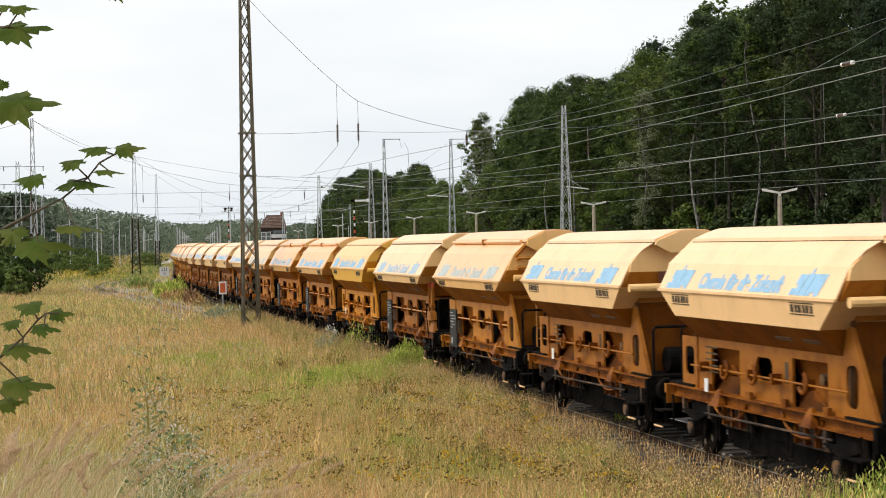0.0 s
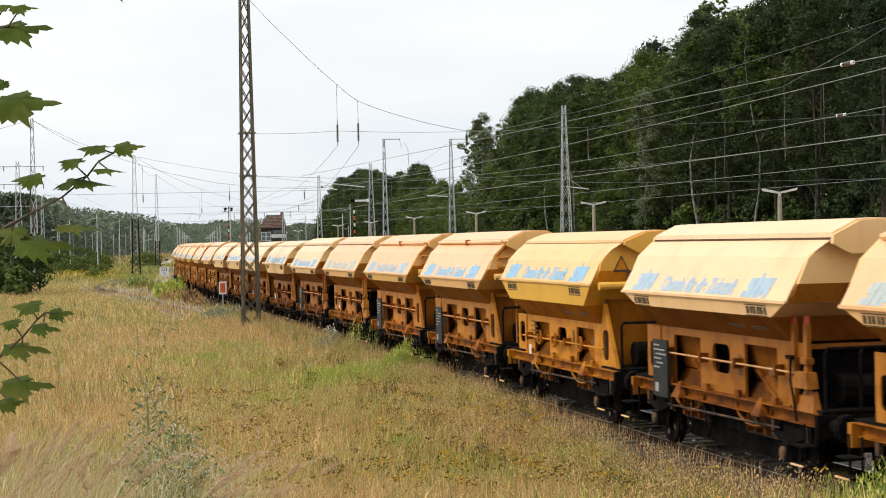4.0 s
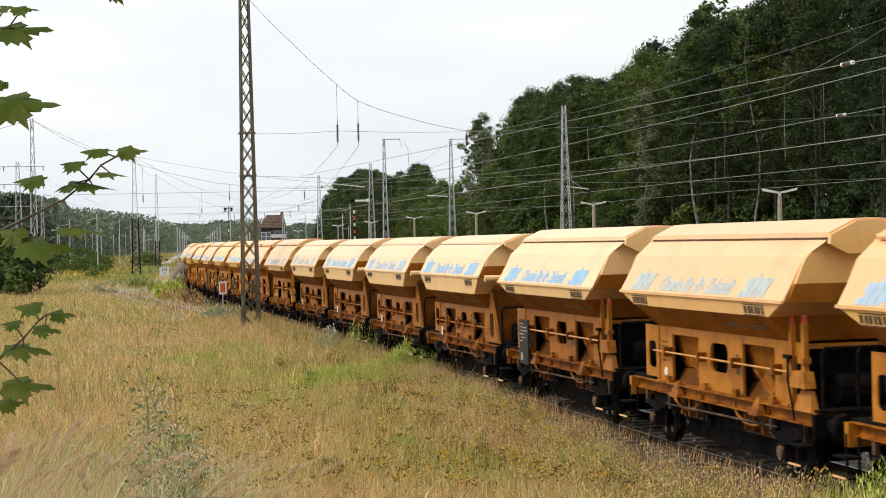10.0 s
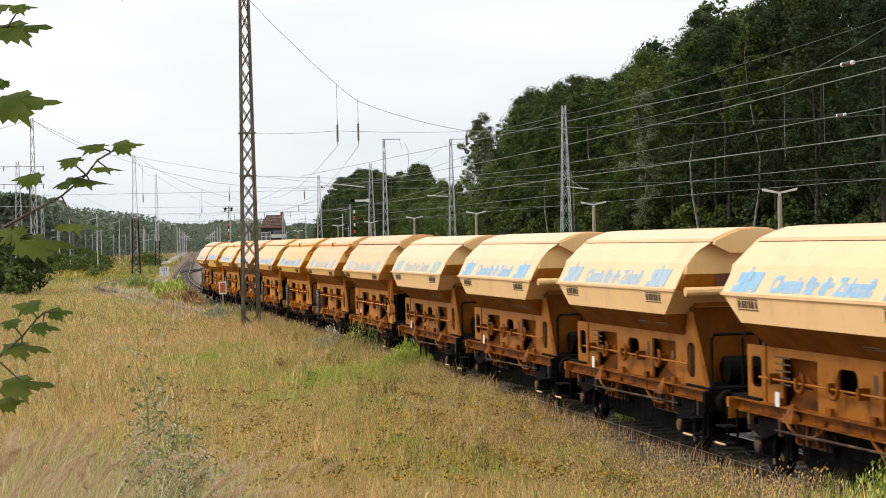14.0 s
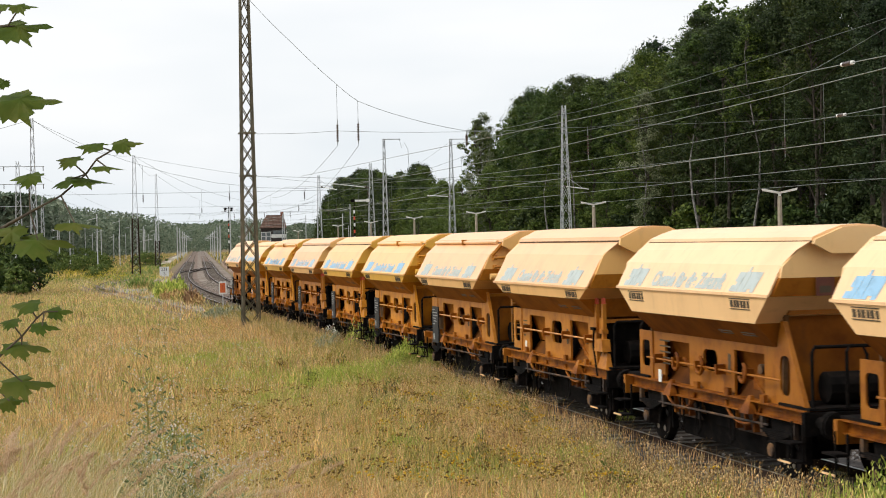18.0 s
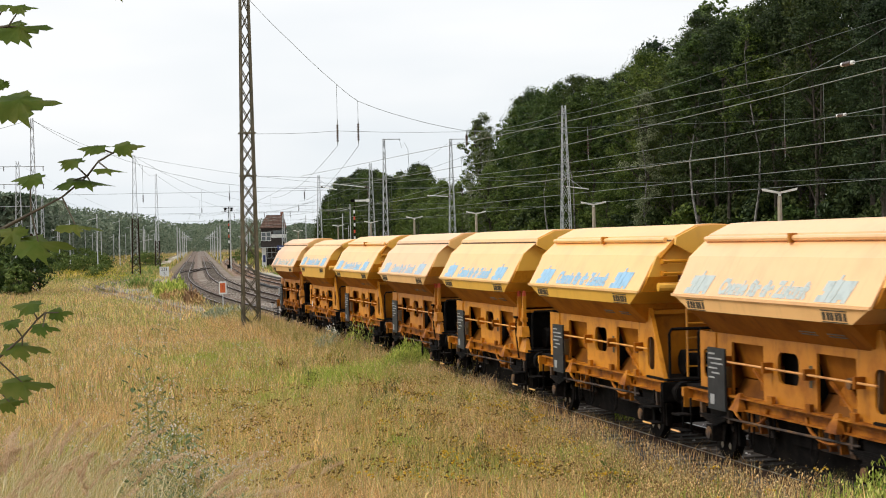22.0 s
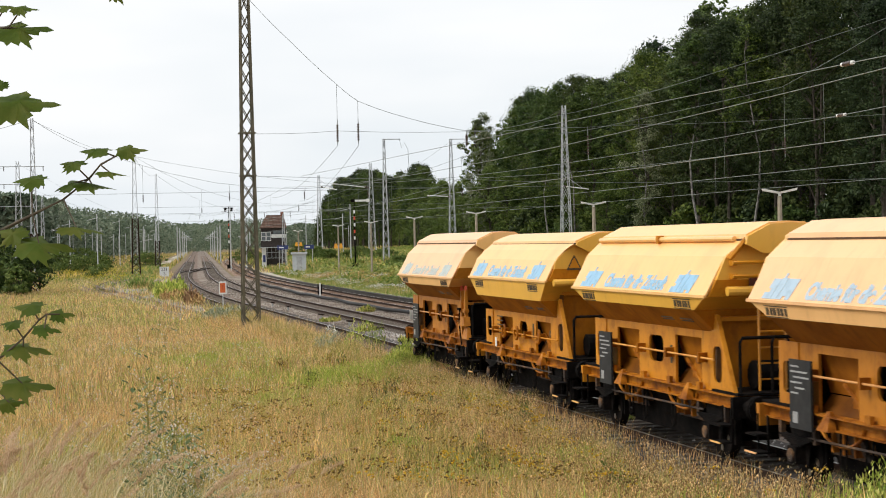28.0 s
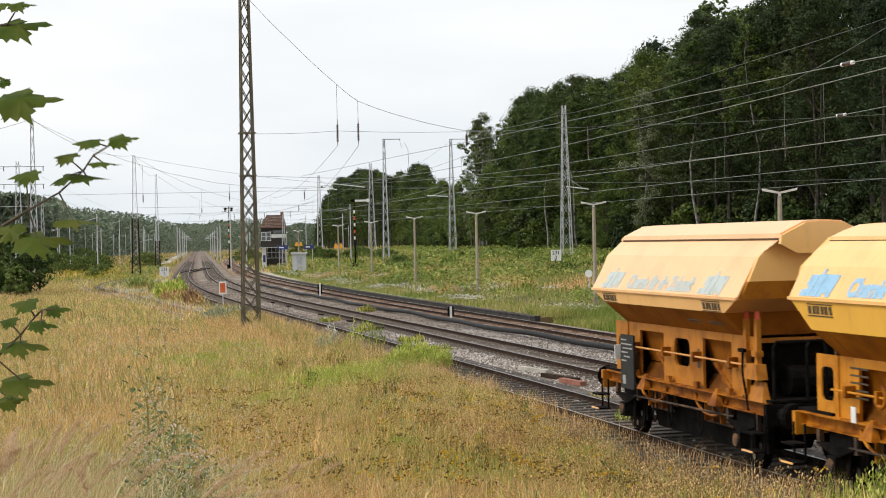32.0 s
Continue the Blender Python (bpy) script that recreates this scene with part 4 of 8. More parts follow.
        # plain slanted device: three solid blocks with thin gaps and a short stem
        for u0, u1, h0, h1 in ((0.60, 0.215, 0.0, 0.12), (0.42, 0.215, 0.12, 0.19), (0.53, 0.215, 0.19, 0.37), (0.20, -0.06, 0.0, 0.385), (0.13, 0.04, 0.385, 0.475), (-0.075, -0.26, 0.0, 0.38), (-0.26, -0.40, 0.06, 0.38), (-0.40, -0.58, 0.0, 0.38)):
            q = [(u0, h0), (u1, h0), (u1, h1), (u0, h1)]
            logo.hexa([spot(x + (u - h * 0.35) * sc, 0.05 + h * 0.98) for u, h in q], [spot(x + (u - h * 0.35) * sc, 0.05 + h * 0.98) + out * 0.004 for u, h in q])
        part("logo_device", logo, M_decal, w, "blue slanted emblem")
    cu = bpy.data.curves.new("slogan", "FONT")
    cu.body, cu.size, cu.extrude, cu.shear, cu.align_x = "Chemie f\u00fcr die Zukunft", 0.40, 0.002, 0.25, "CENTER"
    cu.offset = 0.02
    tmp = bpy.data.objects.new("slogan", cu)
    me = bpy.data.meshes.new_from_object(tmp)
    me.materials.clear()
    me.materials.append(M_decal)
    bpy.data.objects.remove(tmp)
    tx = part("slogan", me, M_decal, w, "blue painted slogan")
    rot = Matrix((Vector((-1, 0, 0)), up, out)).transposed().to_4x4()
    wide = max(v.co.x for v in me.vertices) - min(v.co.x for v in me.vertices)
    tx.matrix_basis = Matrix.Translation(spot(0.10, 0.09)) @ rot @ Matrix.Diagonal((3.5 / wide, 1.0, 1, 1))
    for x0 in (XS + 0.05, -XS + 0.95):
        zt = ZB - 0.045
        sl = lambda z: 1.455 - (ZB - z) / (ZB - ZS) * 0.05
        b = Build()
        for xa, xb, za, zb in [(0, 0.84, 0.20, 0.185), (0, 0.84, 0.025, 0.01)] + [(0.03 + i * 0.137 + (0.02 if i % 2 else 0), 0.128 + i * 0.137, 0.165, 0.045) for i in range(6)]:
            b.hexa([(x0 - xb, sl(zt - za) - 0.008, zt - za), (x0 - xb, sl(zt - za) + 0.006, zt - za), (x0 - xa, sl(zt - za) + 0.006, zt - za), (x0 - xa, sl(zt - za) - 0.008, zt - za)][::-1],
                   [(x0 - xb, sl(zt - zb) - 0.008, zt - zb), (x0 - xb, sl(zt - zb) + 0.006, zt - zb), (x0 - xa, sl(zt - zb) + 0.006, zt - zb), (x0 - xa, sl(zt - zb) - 0.008, zt - zb)][::-1])
        tagged(part("stencil", b, M_plate, w), kind="stuff")
    if kind != "B":
        bd = part("data_board", Build().box(2.18, 2.96, 1.13, 1.17, 0.95, 2.05), M_board, w, "black board with unreadable white lines")
        b = Build()
        for i, (xa, xb) in enumerate(((2.9, 2.6), (2.9, 2.3), (2.8, 2.25), (2.9, 2.5), (2.75, 2.4), (2.9, 2.62))):
            b.box(xb, xa, 1.171, 1.174, 1.93 - i * 0.085, 1.958 - i * 0.085)
        b.box(2.66, 2.84, 1.171, 1.175, 1.04, 1.22)
        tagged(part("data_lettering", b, M_greytext, bd), kind="stuff")
    else:
        part("label_card", Build().box(2.2, 2.36, 1.1, 1.112, 1.22, 1.46), M_white, w, "small white card")
        b = Build()
        for i in range(5):
            b.box(2.05, 2.62, 0.972, 0.976, 2.0 - i * 0.11, 2.03 - i * 0.11)
        tagged(part("data_lettering", b, M_plate, w), kind="stuff")
    part("tail_end_card", Build().box(-0.95, -0.83, 0.972, 0.978, 1.6, 1.95), M_plate, w)
    # slope markings
    b = Build()
    for xm in (-1.2, -2.2):
        for i in range(2):
            zz = (ZS + ZH) / 2 - 0.04 * i
            yy = 0.96 + (zz - ZH) / (ZS - ZH) * (1.395 - 0.96)
            b.box(xm - 0.35, xm + 0.25, yy - 0.005, yy + 0.02, zz, zz + 0.022)
    tagged(part("slope_stencil", b, M_plate, w), kind="stuff")
    return w


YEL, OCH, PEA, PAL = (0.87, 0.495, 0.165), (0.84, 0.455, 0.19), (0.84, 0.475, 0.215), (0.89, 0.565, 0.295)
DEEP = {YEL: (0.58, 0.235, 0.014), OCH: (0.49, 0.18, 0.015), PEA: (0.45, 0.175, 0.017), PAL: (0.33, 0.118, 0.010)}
# curb strips and end walls: the darker tone carries the shade on those faces
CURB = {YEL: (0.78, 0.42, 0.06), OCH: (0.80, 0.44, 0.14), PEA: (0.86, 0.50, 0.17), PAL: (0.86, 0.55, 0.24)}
BLU, FAD, DIM = (0.26, 0.46, 0.64), (0.42, 0.475, 0.46), (0.36, 0.475, 0.57)
# from the tail of the train: kind, paint, lettering
RAKE = [("A", PEA, FAD), ("B", YEL, BLU), ("P", YEL, BLU), ("A", PEA, DIM), ("A", YEL, BLU), ("P", YEL, BLU), ("P", PEA, FAD), ("A", PEA, FAD),
        ("B", PAL, FAD), ("B", PAL, BLU), ("B", PAL, DIM), ("B", PAL, BLU), ("A", PAL, BLU), ("A", PEA, FAD), ("P", OCH, DIM), ("P", PEA, BLU),
        ("B", YEL, BLU), ("A", PAL, DIM), ("P", PEA, FAD), ("B", PAL, BLU), ("B", PAL, BLU), ("A", PEA, DIM), ("A", PEA, DIM)]
NAMED = {YEL: "bright yellow", OCH: "ochre yellow", PEA: "faded peach-orange", PAL: "pale sun-bleached yellow"}


def make_train():
    proto = {k: make_wagon(k) for k in ("A", "B", "P")}
    out, used = [], set()
    for kind, paint, ink in RAKE:
        w = proto[kind] if kind not in used else copy_thing(proto[kind], Matrix.Identity(4))
        used.add(kind)
        for o in w.children_recursive:
            base = o.name.split(".")[0]
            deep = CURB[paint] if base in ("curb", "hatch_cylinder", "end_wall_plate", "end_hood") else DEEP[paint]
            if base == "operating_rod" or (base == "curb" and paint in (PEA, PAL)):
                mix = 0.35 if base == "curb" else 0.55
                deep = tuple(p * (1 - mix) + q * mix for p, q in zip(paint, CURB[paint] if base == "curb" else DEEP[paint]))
            # apron colour cut down to paint the dimness inside the side openings
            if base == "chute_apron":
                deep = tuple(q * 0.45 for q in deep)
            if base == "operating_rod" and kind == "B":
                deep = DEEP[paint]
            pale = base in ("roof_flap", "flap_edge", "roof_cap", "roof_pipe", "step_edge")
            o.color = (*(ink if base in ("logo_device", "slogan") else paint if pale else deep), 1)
        body = {"A": "faceted", "B": "round-shouldered, deep-curbed", "P": "faceted, ladder-fitted"}[kind]
        tagged(w, f"{NAMED[paint]} {body} covered hopper wagon with blue lettering, rolling", "hopper wagon", "wagons of the freight train")
        out.append(w)
    return out


TRAIN = make_train()
def take_off(w, *names):
    """Removes fittings that a wagon of the rake does not carry."""
    for o in [c for c in w.children if c.name.split(".")[0] in names]:
        for c in (*o.children, o):
            bpy.data.objects.remove(c)


for k_, w_ in enumerate(TRAIN):
    if k_ not in (1, 16):
        take_off(w_, "warning_plate")
    if k_ in (7, 13):
        take_off(w_, "data_board")
        part("white_disc", Build().tube((2.66, 0.972, 1.42), (2.66, 0.98, 1.42), 0.085, 14), M_white, w_, "small white disc")
        rows_ = Build()
        for i_, wide_ in enumerate((0.34, 0.4, 0.28, 0.36, 0.22)):
            rows_.box(2.88 - wide_, 2.88, 0.972, 0.976, 1.98 - i_ * 0.09, 2.01 - i_ * 0.09)
        tagged(part("data_lettering", rows_, M_plate, w_), kind="stuff")
take_off(TRAIN[8], "hatch_cylinder")
part("tail_plate", Build().box(3.12, 3.16, 1.0, 1.24, 1.52, 1.82), M_white, TRAIN[0], "white tail signal plate")
part("plate_bracket", Build().box(3.06, 3.12, 1.05, 1.10, 1.24, 1.80), M_black, TRAIN[0])
# the distance of the last wagon's tail from the line's origin, time by time; the train slows gently
TAIL_T = [0, 6, 9, 13, 17.3, 19, 23, 28, 29, 31, 32]
TAIL_S = [189.0, 149.1, 129.9, 105.2, 79.84, 69.8, 47.7, 20.9, 15.79, 5.25, -0.08]
TAIL_FIT = np.polyfit(TAIL_T, TAIL_S, 3)


def wagon_pose(k, t):
    s = float(np.polyval(TAIL_FIT, t)) - 9.64 * k - 3.82
    a, b = at(s - 3), at(s + 3)
    d = b - a
    return Matrix.Translation((a + b) / 2) @ Matrix.Rotation(math.atan2(d.y, d.x), 4, "Z")



make_track("near_track", TRACKS["near"], 95, 1380, "railway track with shiny rails on weathered sleepers")
make_track("second_track", TRACKS["second"], 95, 1380, "parallel railway track with rusty-sided rails")
lead = tagged(new("crossover_track"), "crossover rails linking the two tracks", "railway track", kind="structure")
rail_parts(lead, lambda s: -4.25 * (lambda t: t * t * (3 - 2 * t))(min(1.0, max(0.0, (s - 225) / 70))), 225, 295)
make_track("third_track", TRACKS["third"], 95, 640, "railway track beside the low platform")
make_platform()


# ---------------------------------------------------------------- overhead line
def lattice_mast(x, y, z0, z1, w0, w1, mat, label, turn=0.0, panels=None):
    """A tapered four-legged lattice mast."""
    m = tagged(new("lattice_mast"), label, "catenary mast", "catenary masts")
    m.matrix_basis = pose(x, y, z0, 0, 0, turn)
    H = z1 - z0
    q = lambda z: (w0 + (w1 - w0) * z / H) / 2
    leg = 0.06 if panels is None else (0.08 if mat is M_mast else 0.047)
    corner = lambda i, z: Vector(((1, -1, -1, 1)[i] * q(z), (1, 1, -1, -1)[i] * q(z), z))
    for i in range(4):
        a, b = corner(i, -0.3), corner(i, H)
        part("leg", Build().hexa([a + Vector((-leg, -leg, 0)), a + Vector((leg, -leg, 0)), a + Vector((leg, leg, 0)), a + Vector((-leg, leg, 0))],
                                 [b + Vector((-leg, -leg, 0)) * 0.8, b + Vector((leg, -leg, 0)) * 0.8, b + Vector((leg, leg, 0)) * 0.8, b + Vector((-leg, leg, 0)) * 0.8]), mat, m)
    z = 0.0
    i = 0
    n = panels or int(H / 0.95)
    zs = [H * (1 - (1 - k / n) ** 1.0) for k in range(n + 1)]
    for z, zz in zip(zs, zs[1:]):
        b = Build()
        for f in range(4):
            g = (f + 1) % 4
            b.tube(corner(f, z), corner(g, zz), leg * 0.55, 4)
            if w0 > 0.7:
                b.tube(corner(g, z), corner(f, zz), leg * 0.42, 4)
        if mat is M_mast and panels is None:
            for f in range(4):
                g = (f + 1) % 4
                part("brace", Build().tube(corner(f, z), corner(g, zz), leg * 0.55, 4), mat, m)
                part("brace", Build().tube(corner(g, z), corner(f, zz), leg * 0.55, 4), mat, m)
        else:
            tagged(part("bracing", b, mat, m), kind="stuff")
    part("foundation", Build().box(-w0 * 0.7, w0 * 0.7, -w0 * 0.7, w0 * 0.7, -0.6, 0.06), M_concrete, m)
    return m


TURN = math.degrees(heading(60)) - 90
NEAR_MAST = (-9.75, 87.0)
m = lattice_mast(*NEAR_MAST, -0.42, 18.6, 0.80, 0.36, M_mast, "tall olive-brown lattice catenary mast standing in the grass", TURN)
for z in (7.9, 10.05):
    part("clamp_band", Build().box(-0.42, 0.42, -0.36, 0.36, z, z + 0.07), M_mast, m)
MASTS = [((12.8, 178.5), 1.4, 17.7, 1.15, M_galv), ((1.5, 262.0), 1.6, 19.4, 1.1, M_galv), ((-7.9, 240.0), 1.2, 18.3, 0.85, M_galv), ((-13.6, 332.0), 1.4, 19.2, 1.5, M_galv), ((-24.9, 350.0), 0.7, 17.8, 1.2, M_galv),
         ((-26.1, 283.0), 0.3, 9.0, 0.7, M_galv), ((-40.7, 172.0), -0.42, 17.1, 0.85, M_galv), ((-43.6, 245.0), -0.42, 17.1, 1.15, M_galv), ((-54.6, 330.0), -0.42, 17.9, 0.95, M_galv), ((-69.5, 300.0), -0.42, 13.0, 0.9, M_galv)]
STOOD = []
for (x, y), z0, z1, w0, mat in MASTS:
    STOOD.append(lattice_mast(x, y, z0, z1, w0 * 0.95, w0 * 0.28, mat, "grey steel lattice catenary mast beside the tracks" if mat is M_galv else "dark rusty lattice catenary mast among bushes", TURN - 3, int((z1 - z0) / 1.5)))


def cantilever(m, p, q, r=0.06):
    """A tubular bracket arm on a mast, from its root to its free end, with a stay above and an insulator at the root."""
    inv = m.matrix_basis.inverted()
    p, q = inv @ Vector(p), inv @ Vector(q)
    arm = part("cantilever_arm", Build().tube(p, q, r, 6), M_lamphead, m, "pale tubular bracket arm")
    part("stay", Build().tube(p + Vector((0, 0, 1.3)), p.lerp(q, 0.8), r * 0.4, 5), M_galv, arm)
    part("root_insulator", Build().tube(p.lerp(q, 0.04), p.lerp(q, 0.16), r * 1.9, 8), M_insul, arm)


def rusty_foot(m, w0, H, part_h):
    """Dark, close-braced lower half of an old mast."""
    q = lambda z: (w0 * 0.95 - w0 * 0.67 * z / H) / 2 + 0.03
    corner = lambda i, z: Vector(((1, -1, -1, 1)[i] * q(z), (1, 1, -1, -1)[i] * q(z), z))
    for i in range(4):
        part("lower_leg", Build().tube(corner(i, 0), corner(i, part_h), 0.10, 5), M_rust, m, "dark rusty lower leg")
    n = int(part_h / 0.75)
    b = Build()
    for k in range(n):
        z, zz = part_h * k / n, part_h * (k + 1) / n
        for i in range(4):
            b.tube(corner(i, z), corner((i + 1) % 4, zz), 0.05, 4).tube(corner((i + 1) % 4, z), corner(i, zz), 0.05, 4)
    tagged(part("lower_bracing", b, M_rust, m), kind="stuff")


for k_, h_ in ((6, 6.0), (7, 8.5), (8, 5.5)):
    rusty_foot(STOOD[k_], MASTS[k_][3], MASTS[k_][2] - MASTS[k_][1], h_)
cantilever(STOOD[3], (-13.6, 332.0, 14.4), (-21.1, 332.0, 15.4), 0.09)
cantilever(STOOD[4], (-24.6, 350.0, 15.4), (-21.2, 350.0, 14.75), 0.09)
cantilever(STOOD[0], (12.4, 178.5, 9.4), (15.2, 178.5, 9.0), 0.05)
cantilever(STOOD[1], (1.5, 262.0, 10.6), (-2.2, 262.0, 10.9), 0.07)
for k_ in (1, 2):
    top_ = MASTS[k_][2] - MASTS[k_][1]
    yoke = part("top_yoke", Build().box(-0.25, 2.3, -0.06, 0.06, top_ - 0.12, top_), M_galv, STOOD[k_])
    part("jumper_loop", Build().line([(2.2, 0, top_ - 0.1), (2.5, 0.1, top_ - 1.2), (2.9, 0.1, top_ - 0.6), (3.4, 0.2, top_ - 1.4), (3.5, 0.2, top_ - 4.5)], 0.03, 5), M_wire, yoke)


def pylon(x, y, H):
    m = lattice_mast(x, y, -0.42, H, 1.6, 0.5, M_galv, "grey power pylon with three crossarms", 20, 12)
    for k, z in enumerate((H - 0.6, H - 4.0, H - 8.2)):
        b = Build().tube((-5.0, 0, z), (5.0, 0, z), 0.09, 4)
        arm = part("crossarm", b, M_galv, m)
        for xx in (-4.8, -2.6, 2.6, 4.8):
            part("insulator", Build().tube((xx, 0, z - 0.9), (xx, 0, z), 0.08, 5), M_insul, arm)


pylon(-81.0, 330.0, 20.9)


def sag(p, q, drop, n=12):
    p, q = Vector(p), Vector(q)
    return [p.lerp(q, i / n) - Vector((0, 0, drop * 4 * (i / n) * (1 - i / n))) for i in range(n + 1)]


def wire(name, pts, r, label, mat=None, grp="overhead wires"):
    return tagged(new(name, Build().line(pts, r, 5).mesh(name, mat or M_wire)), label, "wire", grp)


def insulator_string(top, length):
    """Hanging string of brown discs."""
    m = tagged(new("insulator_string"), "hanging string of brown disc insulators", "insulator", "hanging insulators")
    m.matrix_basis = Matrix.Translation(top)
    part("hook", Build().tube((0, 0, 0), (0, 0, -length), 0.02, 5), M_wire, m)
    n = 7
    for i in range(n):
        z = -length * (0.22 + 0.66 * i / n)
        part("disc", Build().tube((0, 0, z), (0, 0, z - 0.09), 0.068, 10, 0.04), M_insul, m)


SPAN = Vector((math.cos(heading(57) - math.pi / 2), math.sin(heading(57) - math.pi / 2), 0))
FOOT = Vector((*NEAR_MAST, 0))
on_span = lambda u, z: FOOT + SPAN * u + Vector((0, 0, z))


def polyrope(knots, n=3):
    """Rope hung in straight reaches with a slight sag between its droppers."""
    pts = []
    for (u, z), (u2, z2) in zip(knots, knots[1:]):
        for i in range(n):
            t = i / n
            pts.append(on_span(u + (u2 - u) * t, z + (z2 - z) * t - 0.12 * 4 * t * (1 - t) * 0.4))
    return pts + [on_span(*knots[-1])]


wire("head_rope", polyrope([(0.3, 16.35), (2.4, 14.2), (4.65, 12.1), (5.75, 11.25), (8.2, 10.42), (11.2, 9.74), (13.0, 9.75), (16.4, 10.48), (19.8, 11.26), (26.3, 13.06), (36.5, 16.1)]), 0.013, "upper supporting rope of the cross-span")
wire("head_rope", polyrope([(16.4, 9.5), (19.8, 10.06), (29.05, 11.95), (35.3, 15.2), (37.5, 16.3)]), 0.013, "second supporting rope of the cross-span")
wire("steady_rope", polyrope([(0.45, 9.63), (4.65, 9.75), (11.2, 9.66), (16.4, 9.85), (19.8, 9.95), (29.0, 10.2), (37.5, 10.6)]), 0.010, "straight steady rope across the tracks")
wire("steady_rope", polyrope([(0.45, 7.5), (11.2, 7.2), (19.8, 6.9), (37.5, 6.95)]), 0.009, "lower steady rope across the tracks")
for u, zt, zi, drop in ((4.62, 12.1, 10.35, 1.35), (5.7, 11.25, 10.4, 1.35), (11.4, 9.74, 9.7, 0.85), (18.0, 9.9, 9.75, 1.6), (29.2, 12.0, 9.5, 1.35)):
    wire("dropper_rope", [on_span(u, zt), on_span(u, zi)], 0.012, "thin vertical rope of the cross-span")
    insulator_string(on_span(u, zi), drop)
# two messenger wires of the near track run off from the cross-span's insulators
for u, far in ((4.62, (-16.75, 170.0, 8.6)), (5.7, (-14.0, 170.0, 8.2))):
    wire("messenger_wire", sag(on_span(u, 9.0), far, 0.7), 0.011, "messenger wire of the overhead line")
far_mast = on_span(37.6, 0)
lattice_mast(far_mast.x, far_mast.y, 1.2, 18.0, 1.0, 0.5, M_galv, "grey steel lattice mast at the wood's edge", TURN)

# contact and messenger wires with droppers over each track
for off, zc, zm, extra in ((0.0, 5.55, 6.55, True), (-4.25, 5.5, 6.72, False), (-9.9, 5.5, 6.9, False)):
    for s0, s1 in ((-30, 58), (58, 130), (130, 200), (200, 275), (275, 350)):
        n = 12
        ss = [s0 + (s1 - s0) * i / n for i in range(n + 1)]
        zz = lambda t: zm + 0.55 - 4 * (1 - t) * t * 0.75
        wire("messenger_wire", [at(s, off, zz(i / n)) for i, s in enumerate(ss)], 0.008, "messenger wire of the overhead line")
        wire("contact_wire", [at(s, off, zc) for s in ss], 0.008, "contact wire of the overhead line")
        if s0 < 150:
            for i in range(1, n, 2):
                wire("dropper_wire", [at(ss[i], off, zz(i / n)), at(ss[i], off, zc)], 0.003, "thin vertical dropper between the wires", grp="dropper wires")
wire("feeder_wire", [at(s, 0.3, 6.72 + 0.011 * (s + 9.5)) for s in range(-30, 60, 10)], 0.008, "feeder wire above the near track")


def section_insulator(s, off, z):
    m = tagged(new("section_insulator"), "white-capped brown rod insulator in the wire", "insulator")
    a = heading(s)
    m.matrix_basis = Matrix.Translation(at(s, off, z)) @ Matrix.Rotation(a, 4, "Z")
    m.scale = (0.45, 0.45, 0.45)
    for i in range(7):
        x = -0.24 + i * 0.08
        part("shed", Build().tube((x, 0, 0), (x + 0.05, 0, 0), 0.085, 8), M_insul, m)
    for x in (-0.44, 0.32):
        part("end_cap", Build().tube((x, 0, 0), (x + 0.14, 0, 0), 0.075, 8), M_white, m)


section_insulator(-9.5, 0.3, 6.72)
section_insulator(0.0, -4.25, 6.6)
section_insulator(124, 0.0, 6.9)
section_insulator(176, -4.25, 7.0)
# further cross-spans
for (a, b, za, zb, low) in (((-40.7, 172), (12.8, 178.5), 16.9, 17.4, 9.6), ((-43.6, 245), (1.5, 262), 16.9, 19.0, 9.8), ((-54.6, 330), (-13.6, 332), 17.7, 19.0, 10.2)):
    p, q = Vector((*a, za)), Vector((*b, zb))
    wire("head_rope", sag(p, q, (za + zb) / 2 - low), 0.016, "supporting rope of a further cross-span")
    wire("steady_rope", [Vector((*a, low - 0.2)), Vector((*b, low - 0.2))], 0.016, "steady rope of a further cross-span")
    wire("steady_rope", [Vector((*a, low - 2.3)), Vector((*b, low - 2.3))], 0.014, "lower steady rope of a further cross-span")
    for t in (0.2, 0.36, 0.5, 0.62, 0.8):
        c = p.lerp(q, t)
        zt = za + (zb - za) * t - ((za + zb) / 2 - low) * 4 * t * (1 - t)
        wire("dropper_rope", [Vector((c.x, c.y, zt)), Vector((c.x, c.y, low - 0.1))], 0.014, "thin vertical rope of a cross-span")
        insulator_string((c.x, c.y, low - 0.1), 1.1)
# wires from mast to mast along the left side
for a, b in (((-40.7, 172, 17.0), (-43.6, 245, 17.0)), ((-43.6, 245, 17.0), (-54.6, 330, 17.8)), ((-43.6, 245, 16.9), (1.5, 262, 12.0)), ((-62, 168, 14.6), (-40.7, 172, 17.0)), ((-120, 320, 19), (-81, 330, 20)), ((-81, 330, 20.4), (-120, 700, 14)), ((-81, 330, 16.5), (-115, 700, 12))):
    wire("line_wire", sag(a, b, 1.2), 0.02, "long overhead wire between masts")


